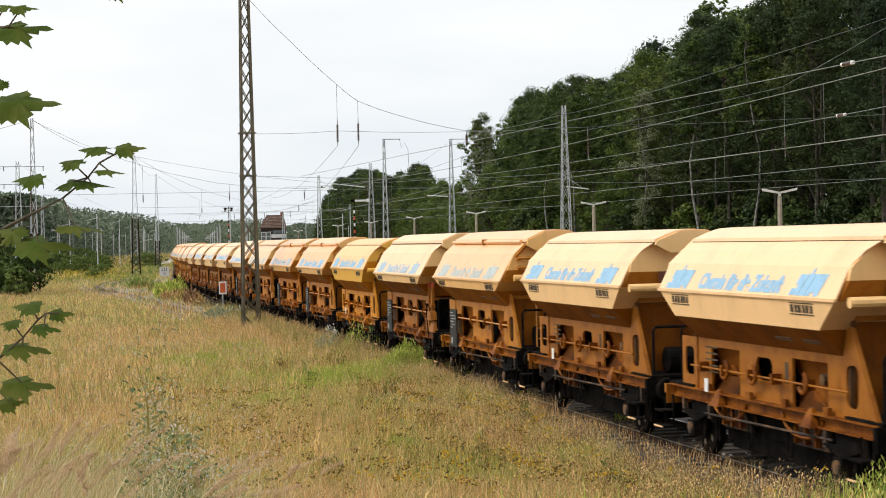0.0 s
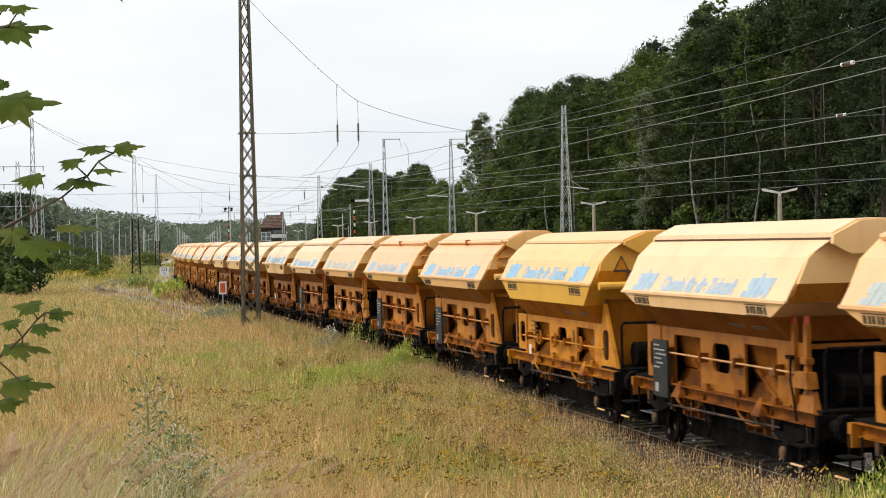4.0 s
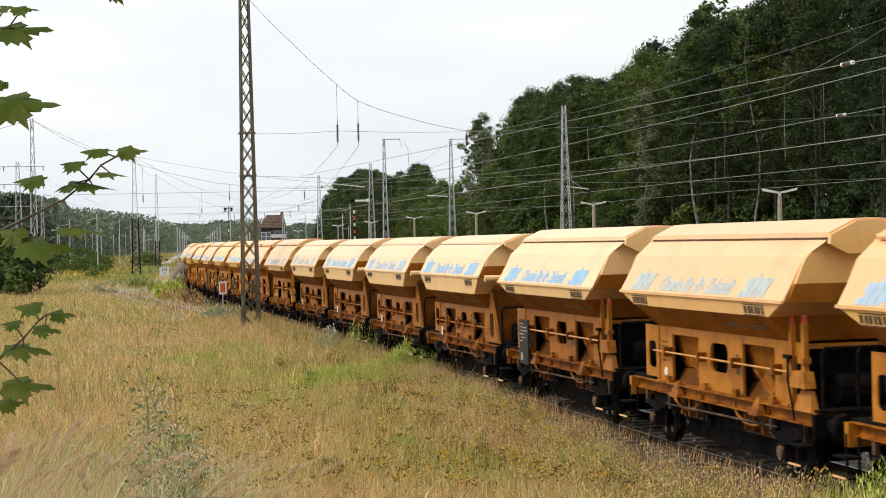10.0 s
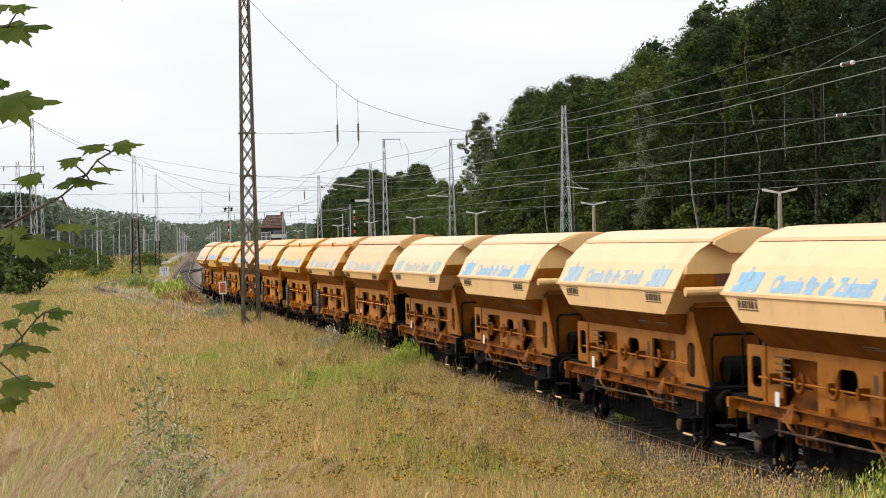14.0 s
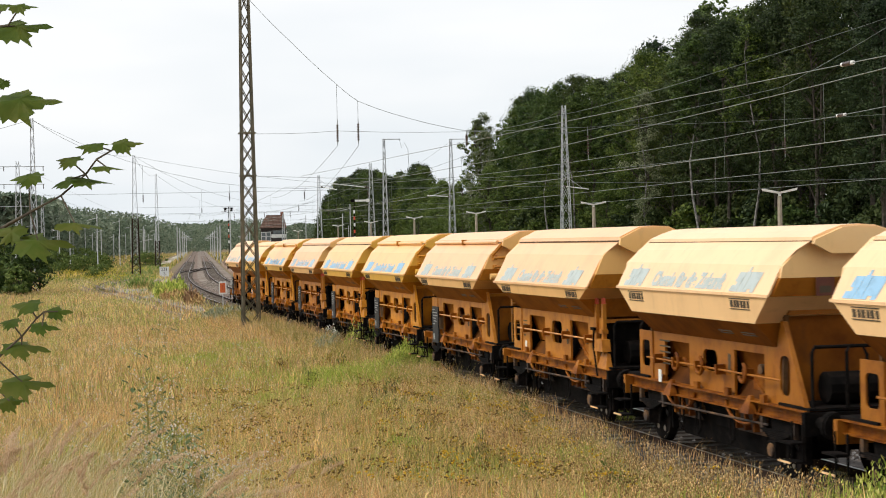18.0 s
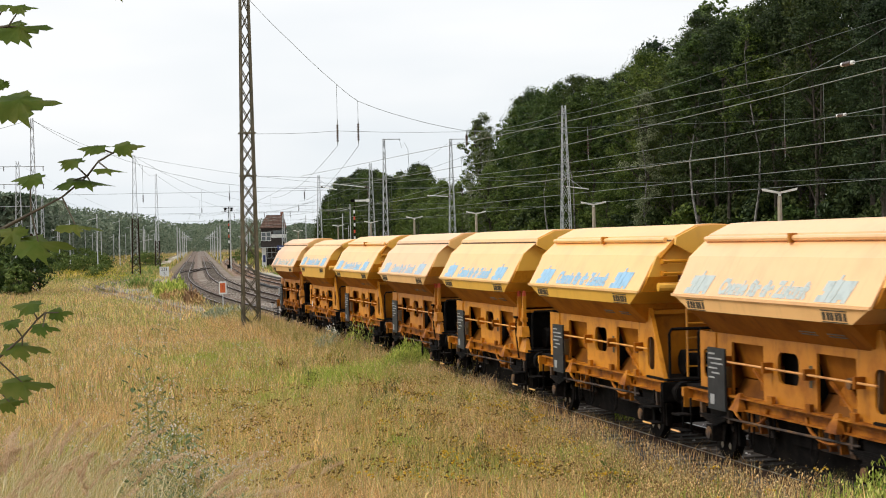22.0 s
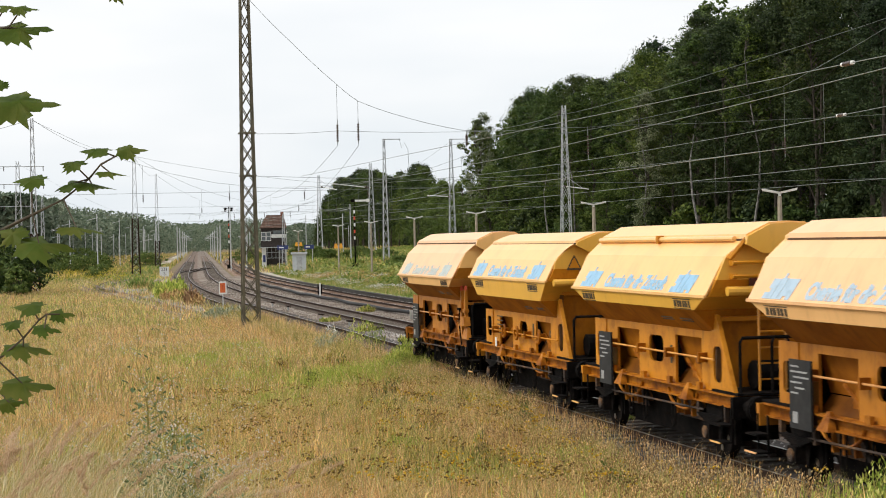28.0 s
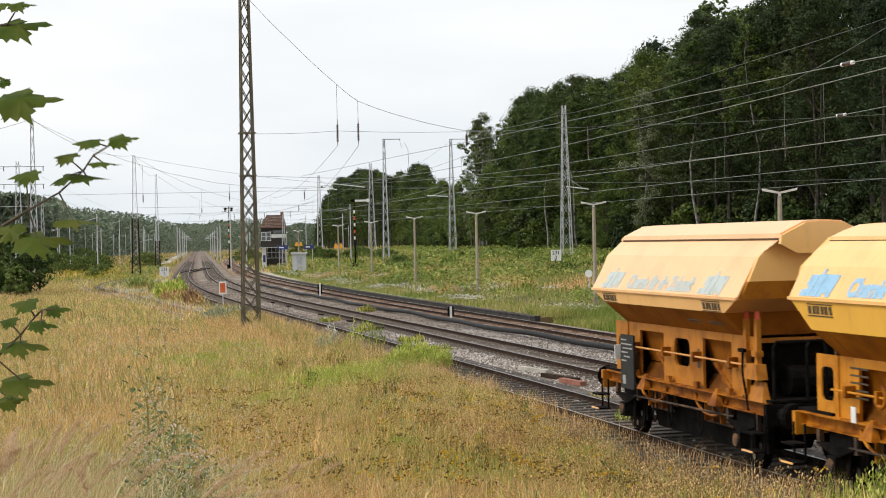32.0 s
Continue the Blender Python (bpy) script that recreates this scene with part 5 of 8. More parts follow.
def line_post(s, off, H, reach):
    """Slender catenary post far along the line with a bracket arm over its track."""
    m = tagged(new("line_post"), "slender grey catenary post with a bracket arm, far along the line", "catenary post", "far catenary posts")
    p = at(s, off)
    m.matrix_basis = Matrix.Translation((p.x, p.y, float(ground_z(np.array([p.x]), np.array([p.y]))[0]))) @ Matrix.Rotation(heading(s), 4, "Z")
    part("post", Build().tube((0, 0, -0.3), (0, 0, H), 0.19, 8, 0.12), M_galv, m)
    arm = part("bracket_arm", Build().tube((0, 0, H - 3.2), (0, reach, H - 2.6), 0.06, 6), M_galv, m)
    part("stay", Build().tube((0, 0, H - 1.0), (0, reach * 0.8, H - 2.7), 0.035, 5), M_galv, arm)
    part("root_insulator", Build().tube((0, reach * 0.05, H - 3.17), (0, reach * 0.16, H - 3.1), 0.12, 8), M_insul, arm)


for s, off, H, reach in ((430, 3.3, 9.5, -3.1), (505, 3.4, 9.8, -3.2), (590, 3.3, 9.6, -3.1), (680, 3.4, 9.8, -3.2), (780, 3.3, 9.6, -3.1), (395, -7.6, 9.4, 3.2), (470, -7.7, 9.8, 3.2), (545, -7.6, 9.6, 3.2), (635, -7.7, 9.8, 3.2), (735, -7.6, 9.5, 3.2),
                         (450, -16.5, 8.6, 3.0), (530, -18.0, 9.2, 3.0), (420, 13.5, 8.8, -3.0), (520, 15.0, 9.4, -3.0)):
    line_post(s, off, H, reach)


# ---------------------------------------------------------------- platform furniture
def platform_lamp(x, y, z0, H=5.65):
    m = tagged(new("platform_lamp"), "concrete platform lamp post with a winged double head", "street lamp", "platform lamps")
    m.matrix_basis = pose(x, y, z0, 0, 0, -8)
    part("post", Build().tube((0, 0, -0.3), (0, 0, H - 0.15), 0.13, 8, 0.085), M_pole, m)
    part("collar", Build().tube((0, 0, H - 0.2), (0, 0, H - 0.02), 0.06, 8), M_lamphead, m)
    for e in (1, -1):
        arm = Build().hexa([(0, -0.11, H - 0.06), (e * 0.68, -0.11, H + 0.07), (e * 0.68, 0.11, H + 0.07), (0, 0.11, H - 0.06)][::e], [(0, -0.14, H + 0.02), (e * 0.70, -0.13, H + 0.17), (e * 0.70, 0.13, H + 0.17), (0, 0.14, H + 0.02)][::e])
        part("lamp_head", arm, M_lamphead, m)


for x, y in ((13.5, 69), (8.34, 95), (2.4, 122), (-2.4, 148), (-7.2, 174), (-12.4, 205), (-20.5, 245), (-27.5, 300)):
    platform_lamp(x, y, float(max(0.03, ground_z(np.array([x]), np.array([y]))[0])))


def sign_text(body, size, parent, m, mat):
    cu = bpy.data.curves.new("sign_text", "FONT")
    cu.body, cu.size, cu.extrude, cu.align_x, cu.align_y = body, size, 0.004, "CENTER", "CENTER"
    tmp = bpy.data.objects.new("sign_text", cu)
    me = bpy.data.meshes.new_from_object(tmp)
    bpy.data.objects.remove(tmp)
    me.materials.clear()
    me.materials.append(mat)
    ob = part("sign_text", me, mat, parent)
    ob.matrix_basis = m
    return ob


def distance_board(x, y, z0, zc, w):
    m = tagged(new("distance_board"), "white distance board with black figures 231 over 2 on a post", "sign", "distance boards")
    m.matrix_basis = pose(x, y, z0, 0, 0, math.degrees(math.atan2(-x, y)))
    part("post", Build().tube((0, 0.03, -0.3), (0, 0.03, zc - z0 + w * 0.4), 0.04, 6), M_galv, m)
    bd = part("board", Build().box(-w / 2, w / 2, -0.02, 0.0, zc - z0 - w * 0.52, zc - z0 + w * 0.52), M_white, m)
    face = pose(0, -0.026, zc - z0 + w * 0.24, 90, 0, 0)
    sign_text("231", w * 0.5, bd, face, M_black)
    sign_text("2", w * 0.5, bd, pose(0, -0.026, zc - z0 - w * 0.24, 90, 0, 0), M_black)


distance_board(-36.0, 222.5, -0.42, 0.78, 1.2)
distance_board(10.6, 162.0, 1.2, 2.4, 0.98)


def stop_board(x, y, z0):
    m = tagged(new("shunting_stop_board"), "orange rectangular sign with white rim on a thin post", "sign")
    m.matrix_basis = pose(x, y, z0, 0, 0, 7)
    m.scale = (0.78, 0.78, 0.95)
    part("post", Build().tube((0, 0.03, -0.2), (0, 0.03, 2.35), 0.035, 8), M_galv, m)
    b = part("panel", Build().box(-0.29, 0.29, -0.012, 0.012, 1.62, 2.42), M_white, m)
    part("orange_face", Build().box(-0.20, 0.20, -0.018, -0.012, 1.72, 2.32), M_orange, b)
    part("band", Build().box(-0.03, 0.03, -0.022, -0.018, 1.9, 2.2), M_red, b)


stop_board(-13.2, 103.0, -0.42)


def disc_sign(x, y, z0):
    m = tagged(new("round_sign"), "white round sign on a slim post", "sign")
    m.matrix_basis = pose(x, y, z0, 0, 0, -5)
    part("post", Build().tube((0, 0.03, -0.3), (0, 0.03, 1.85), 0.04, 8), M_galv, m)
    part("disc", Build().tube((0, -0.02, 1.72), (0, 0.0, 1.72), 0.22, 18), M_white, m)


disc_sign(8.5, 101.0, 0.2)


def dwarf_signal(s, off, h):
    m = tagged(new("dwarf_signal"), "low black marker post with a white stripe beside the rails", "signal", "low marker posts")
    m.matrix_basis = Matrix.Translation(at(s, off, -0.25)) @ Matrix.Rotation(heading(s) - math.pi / 2, 4, "Z")
    part("board", Build().box(-0.17, 0.17, 0, 0.06, 0.3, h * 0.9), M_black, m)
    part("stripe", Build().box(-0.06, 0.06, -0.012, 0.0, 0.0, h * 0.95), M_white, m)
    part("foot", Build().box(-0.12, 0.12, -0.08, 0.12, -0.1, 0.06), M_concrete, m)


dwarf_signal(98, -7.9, 1.25)
dwarf_signal(54, -8.1, 0.85)
for s, off in ((44, -2.35), (52, -2.3), (61, -2.3), (75, -2.4), (83, -2.4)):
    m = tagged(new("rail_lubricator"), "small steel trackside box on short legs", "track box", "trackside boxes")
    m.matrix_basis = Matrix.Translation(at(s, off, -0.2)) @ Matrix.Rotation(heading(s), 4, "Z")
    part("lid", Build().box(-0.35, 0.35, -0.12, 0.12, 0.22, 0.3), M_rust, m)
    part("leg", Build().box(-0.05, 0.05, -0.05, 0.05, -0.02, 0.22), M_galv, m)


def semaphore(x, y, z0, H, arm):
    m = tagged(new("semaphore_signal"), "red and white banded semaphore mast with a lowered arm", "signal", "semaphores")
    m.matrix_basis = pose(x, y, z0, 0, 0, -6)
    part("mast", Build().tube((0, 0, -0.3), (0, 0, H), 0.10, 6, 0.07), M_black, m)
    for k in range(5):
        z = H * (0.42 + 0.09 * k)
        part("band", Build().tube((0, 0, z), (0, 0, z + H * 0.045), 0.115, 8), M_white if k % 2 == 0 else M_red, m)
    part("machine_box", Build().box(-0.35, 0.35, -0.3, 0.3, 0.1, 0.9), M_black, m)
    if arm:
        a = part("arm", Build().box(0.1, 1.9, -0.05, 0.0, H - 0.55, H - 0.3), M_white, m)
        part("arm_disc", Build().tube((1.75, -0.06, H - 0.42), (1.75, 0.0, H - 0.42), 0.24, 12), M_white, a)
        part("lamp", Build().box(-0.4, -0.05, -0.2, 0.15, H - 0.6, H - 0.25), M_black, a)
    else:
        for xx in (-0.55, 0.55):
            part("lamp", Build().tube((xx, 0, H - 0.9), (xx, 0, H - 0.2), 0.22, 8), M_black, m)
        part("bracket", Build().box(-0.9, 0.9, -0.05, 0.05, H - 0.35, H - 0.25), M_black, m)


semaphore(-11.1, 218.0, 0.5, 9.2, True)
semaphore(-38.1, 307.5, -0.42, 11.3, False)


def signal_box():
    m = tagged(new("signal_box"), "brick signal box with red tiled roof and white window band", "signal box")
    m.matrix_basis = pose(-28.6, 291.0, 0.3, 0, 0, 6)
    W, D, H = 1.95, 2.8, 6.4
    # base coloured dark to paint the shade in the porch recess
    part("brick_base", Build().box(-W, W, -D + 0.9, D, -0.5, 3.2), M_darkwood, m)
    part("white_corner", Build().box(-W, -W + 0.75, -D, -D + 0.9, -0.5, 3.2), M_white, m)
    part("porch_post", Build().box(W - 0.16, W, -D, -D + 0.16, -0.5, 3.2), M_darkwood, m)
    part("porch_floor", Build().box(-W + 0.75, W, -D, -D + 0.9, -0.5, 0.12), M_concrete, m)
    part("dark_door", Build().box(-0.6, 0.5, -D + 0.86, -D + 0.9, 0.12, 2.2), M_darkwood, m)
    part("lattice_rail", Build().box(-W + 0.75, W, -D + 0.02, -D + 0.06, 1.35, 1.42).box(-W + 0.75, W, -D + 0.02, -D + 0.06, 2.3, 2.37), M_sheet, m)
    for k in range(5):
        x = -W + 0.95 + k * 0.68
        part("lattice_bar", Build().box(x, x + 0.05, -D + 0.01, -D + 0.05, 1.35, 3.1), M_sheet, m)
    part("poster", Build().box(-W + 0.2, -W + 0.6, -D - 0.03, -D - 0.002, 0.7, 1.9), M_bluesign, m, "blue notice")
    part("upper_floor", Build().box(-W - 0.12, W + 0.12, -D - 0.12, D + 0.12, 3.2, H), M_darkwood, m)
    part("white_band", Build().box(-0.3, W + 0.14, -D - 0.17, -D - 0.125, 4.75, 5.35), M_white, m)
    for k in range(2):
        x = -W - 0.02 + k * 0.82
        wd = part("window", Build().box(x, x + 0.74, -D - 0.16, -D - 0.125, 4.3, 5.7), M_glass, m)
        part("window_frame", Build().box(x - 0.03, x + 0.04, -D - 0.2, -D - 0.16, 4.25, 5.75).box(x + 0.70, x + 0.77, -D - 0.2, -D - 0.16, 4.25, 5.75).box(x + 0.04, x + 0.70, -D - 0.2, -D - 0.16, 5.67, 5.75).box(x + 0.04, x + 0.70, -D - 0.2, -D - 0.16, 4.25, 4.33).box(x + 0.04, x + 0.70, -D - 0.2, -D - 0.16, 4.98, 5.04), M_white, wd)
    for k in range(3):
        x = 0.0 + k * 0.68
        part("window", Build().box(x, x + 0.58, -D - 0.16, -D - 0.125, 5.42, 5.95), M_glass, m)
    part("canopy", Build().box(-W - 0.2, W + 0.2, -D - 0.7, -D - 0.12, 3.12, 3.22), M_sheet, m)
    R = Build().hexa([(-W - 0.35, -D - 0.4, H), (W + 0.35, -D - 0.4, H), (W + 0.35, D + 0.4, H), (-W - 0.35, D + 0.4, H)], [(-W + 0.9, -0.6, H + 2.2), (W - 0.2, -0.6, H + 2.2), (W - 0.2, 0.6, H + 2.2), (-W + 0.9, 0.6, H + 2.2)])
    roof = part("roof", R, M_rooftile, m)
    b = Build()
    for j in range(9):
        t = (j + 0.5) / 9
        y0, y1 = -D - 0.4 + (D - 0.2) * t, H + 2.2 * t
        b.box(-W - 0.33 + 1.2 * t, W + 0.33 - 0.5 * t, y0 - 0.05, y0 + 0.02, y1 + 0.005, y1 + 0.07)
    tagged(part("tile_course", b, M_rooftile, roof), kind="stuff")
    part("chimney", Build().box(1.3, 1.8, -0.9, -0.4, H + 1.2, H + 2.7), M_brick, roof)


signal_box()


def shelter():
    m = tagged(new("equipment_hut"), "light grey sheet-metal equipment hut with a flat roof", "hut")
    m.matrix_basis = pose(-19.2, 230.0, 0.3, 0, 0, 5)
    part("wall", Build().box(-0.9, 0.9, -0.8, 0.8, -0.3, 2.3), M_sheet, m)
    part("roof", Build().box(-1.1, 1.1, -1.0, 1.0, 2.3, 2.55), M_sheet, m)
    part("door", Build().box(-0.35, 0.35, -0.84, -0.8, 0.05, 2.0), M_galv, m)


shelter()


def board_sign(x, y, z0, w, zc, hh, mat, label, name):
    m = tagged(new(name), label, "sign")
    m.matrix_basis = pose(x, y, z0, 0, 0, -6)
    for e in (-1, 1):
        part("post", Build().tube((e * w * 0.35, 0.05, -0.3), (e * w * 0.35, 0.05, zc), 0.05, 6), M_galv, m)
    bd = part("board", Build().box(-w / 2, w / 2, -0.03, 0.03, zc - hh / 2, zc + hh / 2), mat, m)
    part("lettering_bar", Build().box(-w * 0.35, w * 0.1, -0.04, -0.03, zc - hh * 0.15, zc + hh * 0.15), M_white, bd)


board_sign(-23.2, 250, 0.35, 1.6, 3.15, 0.6, M_bluesign, "dark blue station name board on posts", "station_sign")
board_sign(-19.4, 250, 0.35, 1.4, 3.15, 0.6, M_bluesign, "small dark blue platform sign", "station_sign")


def amber_sign(x, y, z0, zc):
    m = tagged(new("warning_sign"), "pair of amber triangular warning panels on a lamp post", "sign", "amber warning signs")
    m.matrix_basis = pose(x, y, z0, 0, 0, -4)
    m.scale = (0.55, 0.55, 0.95)
    part("bar", Build().box(-0.8, 0.8, 0.0, 0.06, zc - 0.04, zc + 0.04), M_galv, m)
    part("carrier_post", Build().tube((0, 0.06, -0.2), (0, 0.06, zc), 0.04, 6), M_galv, m)
    for e in (-1, 1):
        b = Build().hexa([(e * 0.55 - 0.42, -0.03, zc - 0.28), (e * 0.55 + 0.42, -0.03, zc - 0.28), (e * 0.55 + 0.42, 0.0, zc - 0.28), (e * 0.55 - 0.42, 0.0, zc - 0.28)], [(e * 0.55 - 0.25, -0.03, zc + 0.3), (e * 0.55 + 0.25, -0.03, zc + 0.3), (e * 0.55 + 0.25, 0.0, zc + 0.3), (e * 0.55 - 0.25, 0.0, zc + 0.3)])
        part("triangle_panel", b, M_yellowsign, m)


amber_sign(-12.35, 204.0, 0.36, 3.45)
amber_sign(-20.4, 244.0, 0.36, 3.75)
tagged(new("cabinet", Build().box(-0.27, 0.27, -0.2, 0.2, -0.2, 0.55).mesh("cabinet", M_concrete)), "small grey concrete cabinet in the weeds", "cabinet").matrix_basis = pose(1.75, 147.0, 0.45, 0, 0, 10)
# black cable duct lying beside the second track
duct = Build()
duct.line([at(8 + i * 2.4, -7.35 + 0.12 * math.sin(i * 0.5), -0.02 + 0.03 * math.sin(i * 1.2)) for i in range(61)], 0.115, 8)
tagged(new("cable_duct", duct.mesh("cable_duct", M_pipe, True)), "black cable duct lying on the ballast", "cable duct")
for s, off, ln, turn, mat in ((18.5, -2.45, 2.2, 0.5, M_concrete), (15.3, -2.35, 2.4, 0.5, M_rust), (13.6, -2.2, 1.6, 0.35, M_brick)):
    ob = tagged(new("loose_beam", Build().box(-ln / 2, ln / 2, -0.09, 0.09, 0, 0.13).mesh("loose_beam", mat)), "discarded weathered beam lying between the tracks", "beam", "discarded beams")
    ob.matrix_basis = Matrix.Translation(at(s, off, -0.22)) @ Matrix.Rotation(heading(s) + turn * 0.3, 4, "Z")

# old siding curving off through the meadow
sid = tagged(new("siding"), "rusty overgrown siding rails in the meadow", "railway track", kind="structure")
SID = [at(s, o) for s, o in ((70, 3.9), (84, 4.55), (100, 5.35), (115, 6.35), (132, 7.85), (152, 8.7), (168, 8.7), (184, 7.9), (214, 6.4), (250, 5.2))]
BRANCH = [at(s, o) for s, o in ((134, 8.2), (148, 9.6), (161, 10.6), (180, 12.2), (210, 14.0), (260, 16.0))]


def spline(pts, n=10):
    out = []
    for i in range(len(pts) - 1):
        p0, p1, p2, p3 = pts[max(0, i - 1)], pts[i], pts[i + 1], pts[min(len(pts) - 1, i + 2)]
        for k in range(n):
            t = k / n
            out.append(0.5 * ((2 * p1) + (p2 - p0) * t + (2 * p0 - 5 * p1 + 4 * p2 - p3) * t * t + (3 * p1 - p0 - 3 * p2 + p3) * t ** 3))
    return out + [pts[-1]]


for line in (SID, BRANCH):
    sp = spline(line)
    bed = Build()
    for p, q in zip(sp, sp[1:]):
        n = (q - p).normalized().cross(Vector((0, 0, 1))) * 1.5
        bed.hexa([v + Vector((0, 0, -0.7)) for v in (p - n, p + n, q + n, q - n)], [v + Vector((0, 0, -0.31)) for v in (p - n * 0.8, p + n * 0.8, q + n * 0.8, q - n * 0.8)])
    tagged(new("siding_ballast_bed", bed.mesh("siding_ballast_bed", M_verge)), "grey weedy gravel bed of the old siding", "ballast", kind="structure")
    for e in (0.75, -0.75):
        b = Build()
        path = [p + (sp[min(i + 1, len(sp) - 1)] - sp[max(0, i - 1)]).normalized().cross(Vector((0, 0, 1))) * e + Vector((0, 0, -0.25)) for i, p in enumerate(sp)]
        for p, q in zip(path, path[1:]):
            n = (q - p).normalized().cross(Vector((0, 0, 1))) * 0.035
            b.hexa([p - n, p + n, q + n, q - n], [v + Vector((0, 0, 0.16)) for v in (p - n, p + n, q + n, q - n)])
        part("rail", b, M_siderail, sid)


def gravel_sheet(name, s0, s1, ds, lo, hi, mat, label, lift, nu=5):
    """A sheet of gravel lying on the ground between two offsets from the line."""
    ss = np.arange(s0, s1 + ds, ds)
    u = np.linspace(0, 1, nu)
    S = np.repeat(ss, nu)
    O = np.concatenate([lo(q) + (hi(q) - lo(q)) * u for q in ss])
    a = np.interp(S, LS, LA)
    x, y = np.interp(S, LS, LX) - np.sin(a) * O, np.interp(S, LS, LY) + np.cos(a) * O
    v = np.stack([x, y, ground_z(x, y) + lift], 1)
    i, j = np.meshgrid(np.arange(len(ss) - 1), np.arange(nu - 1), indexing="ij")
    k = (i * nu + j).ravel()
    tagged(new(name, soup(name, v, np.stack([k, k + nu, k + nu + 1, k + 1], 1), mat)), label, "gravel", kind="structure")


gravel_sheet("gravel_verge", 76, 200, 3, lambda q: 1.9, lambda q: float(np.interp(q, [70, 84, 115, 132, 152, 168, 200], [3.4, 4.0, 5.8, 7.3, 8.0, 8.0, 6.6])), M_verge, "grey weedy gravel between the siding and the line", 0.05)
gravel_sheet("sandy_path", 285, 1250, 12, lambda q: 4.8, lambda q: 7.6 + 0.5 * math.sin(q * 0.09), M_path, "pale sandy path beside the far tracks", 0.05, 3)
# The cess is a dark sheet standing for the shadowed ballast shoulder.
gravel_sheet("cess", -16, 14, 0.8, lambda q: 1.5, lambda q: float(np.interp(q, [-16, -6, 0, 6, 14], [4.2, 3.2, 2.3, 1.9, 1.7])), M_ballast_shaded, "dark strip beside the near rails with shade in its colour", 0.05)


# ---------------------------------------------------------------- vegetation
def wedge(rng, n, y0, y1, lo=-0.29, hi=0.29, power=1.0):
    y = y0 + (y1 - y0) * rng.random(n) ** power
    return rng.uniform(lo, hi, n) * y, y


def blades(rng, x, y, z, hmin, hmax, w, lean=0.35, hv=1.0):
    """Grass blades as narrow bent strips: verts, faces."""
    n = len(x)
    h = rng.uniform(hmin, hmax, n) * hv
    a = rng.uniform(0, 2 * np.pi, n)
    dx, dy = np.cos(a), np.sin(a)
    b = np.abs(rng.normal(0.0, lean, n)) * h + 0.05 * h
    wd = w * rng.uniform(0.6, 1.3, n)
    la = 3.0 * np.sin(x * 2.1 + 1.3 * np.sin(y * 1.1)) + 3.0 * np.sin(y * 1.7 + 1.1 * np.sin(x * 0.9)) + rng.normal(0, 0.9, n)
    lx, ly = np.cos(la) * b, np.sin(la) * b
    base = np.stack([x, y, z], 1)
    side = np.stack([dx * wd, dy * wd, np.zeros(n)], 1)
    mid = base + np.stack([lx * 0.3, ly * 0.3, h * 0.6], 1)
    tip = base + np.stack([lx, ly, h], 1)
    v = np.stack([base - side, base + side, mid + side * 0.7, mid - side * 0.7, tip], 1).reshape(-1, 3)
    k = (np.arange(n) * 5)[:, None]
    f = np.concatenate([k + np.array([0, 1, 2]), k + np.array([0, 2, 3]), k + np.array([3, 2, 4])], 0)
    return v, f, tip


def stuff(name, v, f, mat, label, cat):
    return tagged(new(name, soup(name, v, f, mat)), label, cat, kind="stuff")


def diamonds(c, r, rz, rng):
    """Small spindle shapes around the points c."""
    n = len(c)
    a = rng.uniform(0, 6.28, n)
    e = np.stack([np.cos(a) * r, np.sin(a) * r, np.zeros(n)], 1)
    g = np.stack([-np.sin(a) * r, np.cos(a) * r, np.zeros(n)], 1)
    up = np.stack([rng.normal(0, 0.2, n) * rz, rng.normal(0, 0.2, n) * rz, np.ones(n) * rz], 1)
    v = np.stack([c + e, c + g, c - e, c - g, c + up, c - up], 1).reshape(-1, 3)
    k = (np.arange(n) * 6)[:, None]
    f = np.concatenate([k + np.array(t) for t in ((0, 1, 4), (1, 2, 4), (2, 3, 4), (3, 0, 4), (1, 0, 5), (2, 1, 5), (3, 2, 5), (0, 3, 5))], 0)
    return v, f


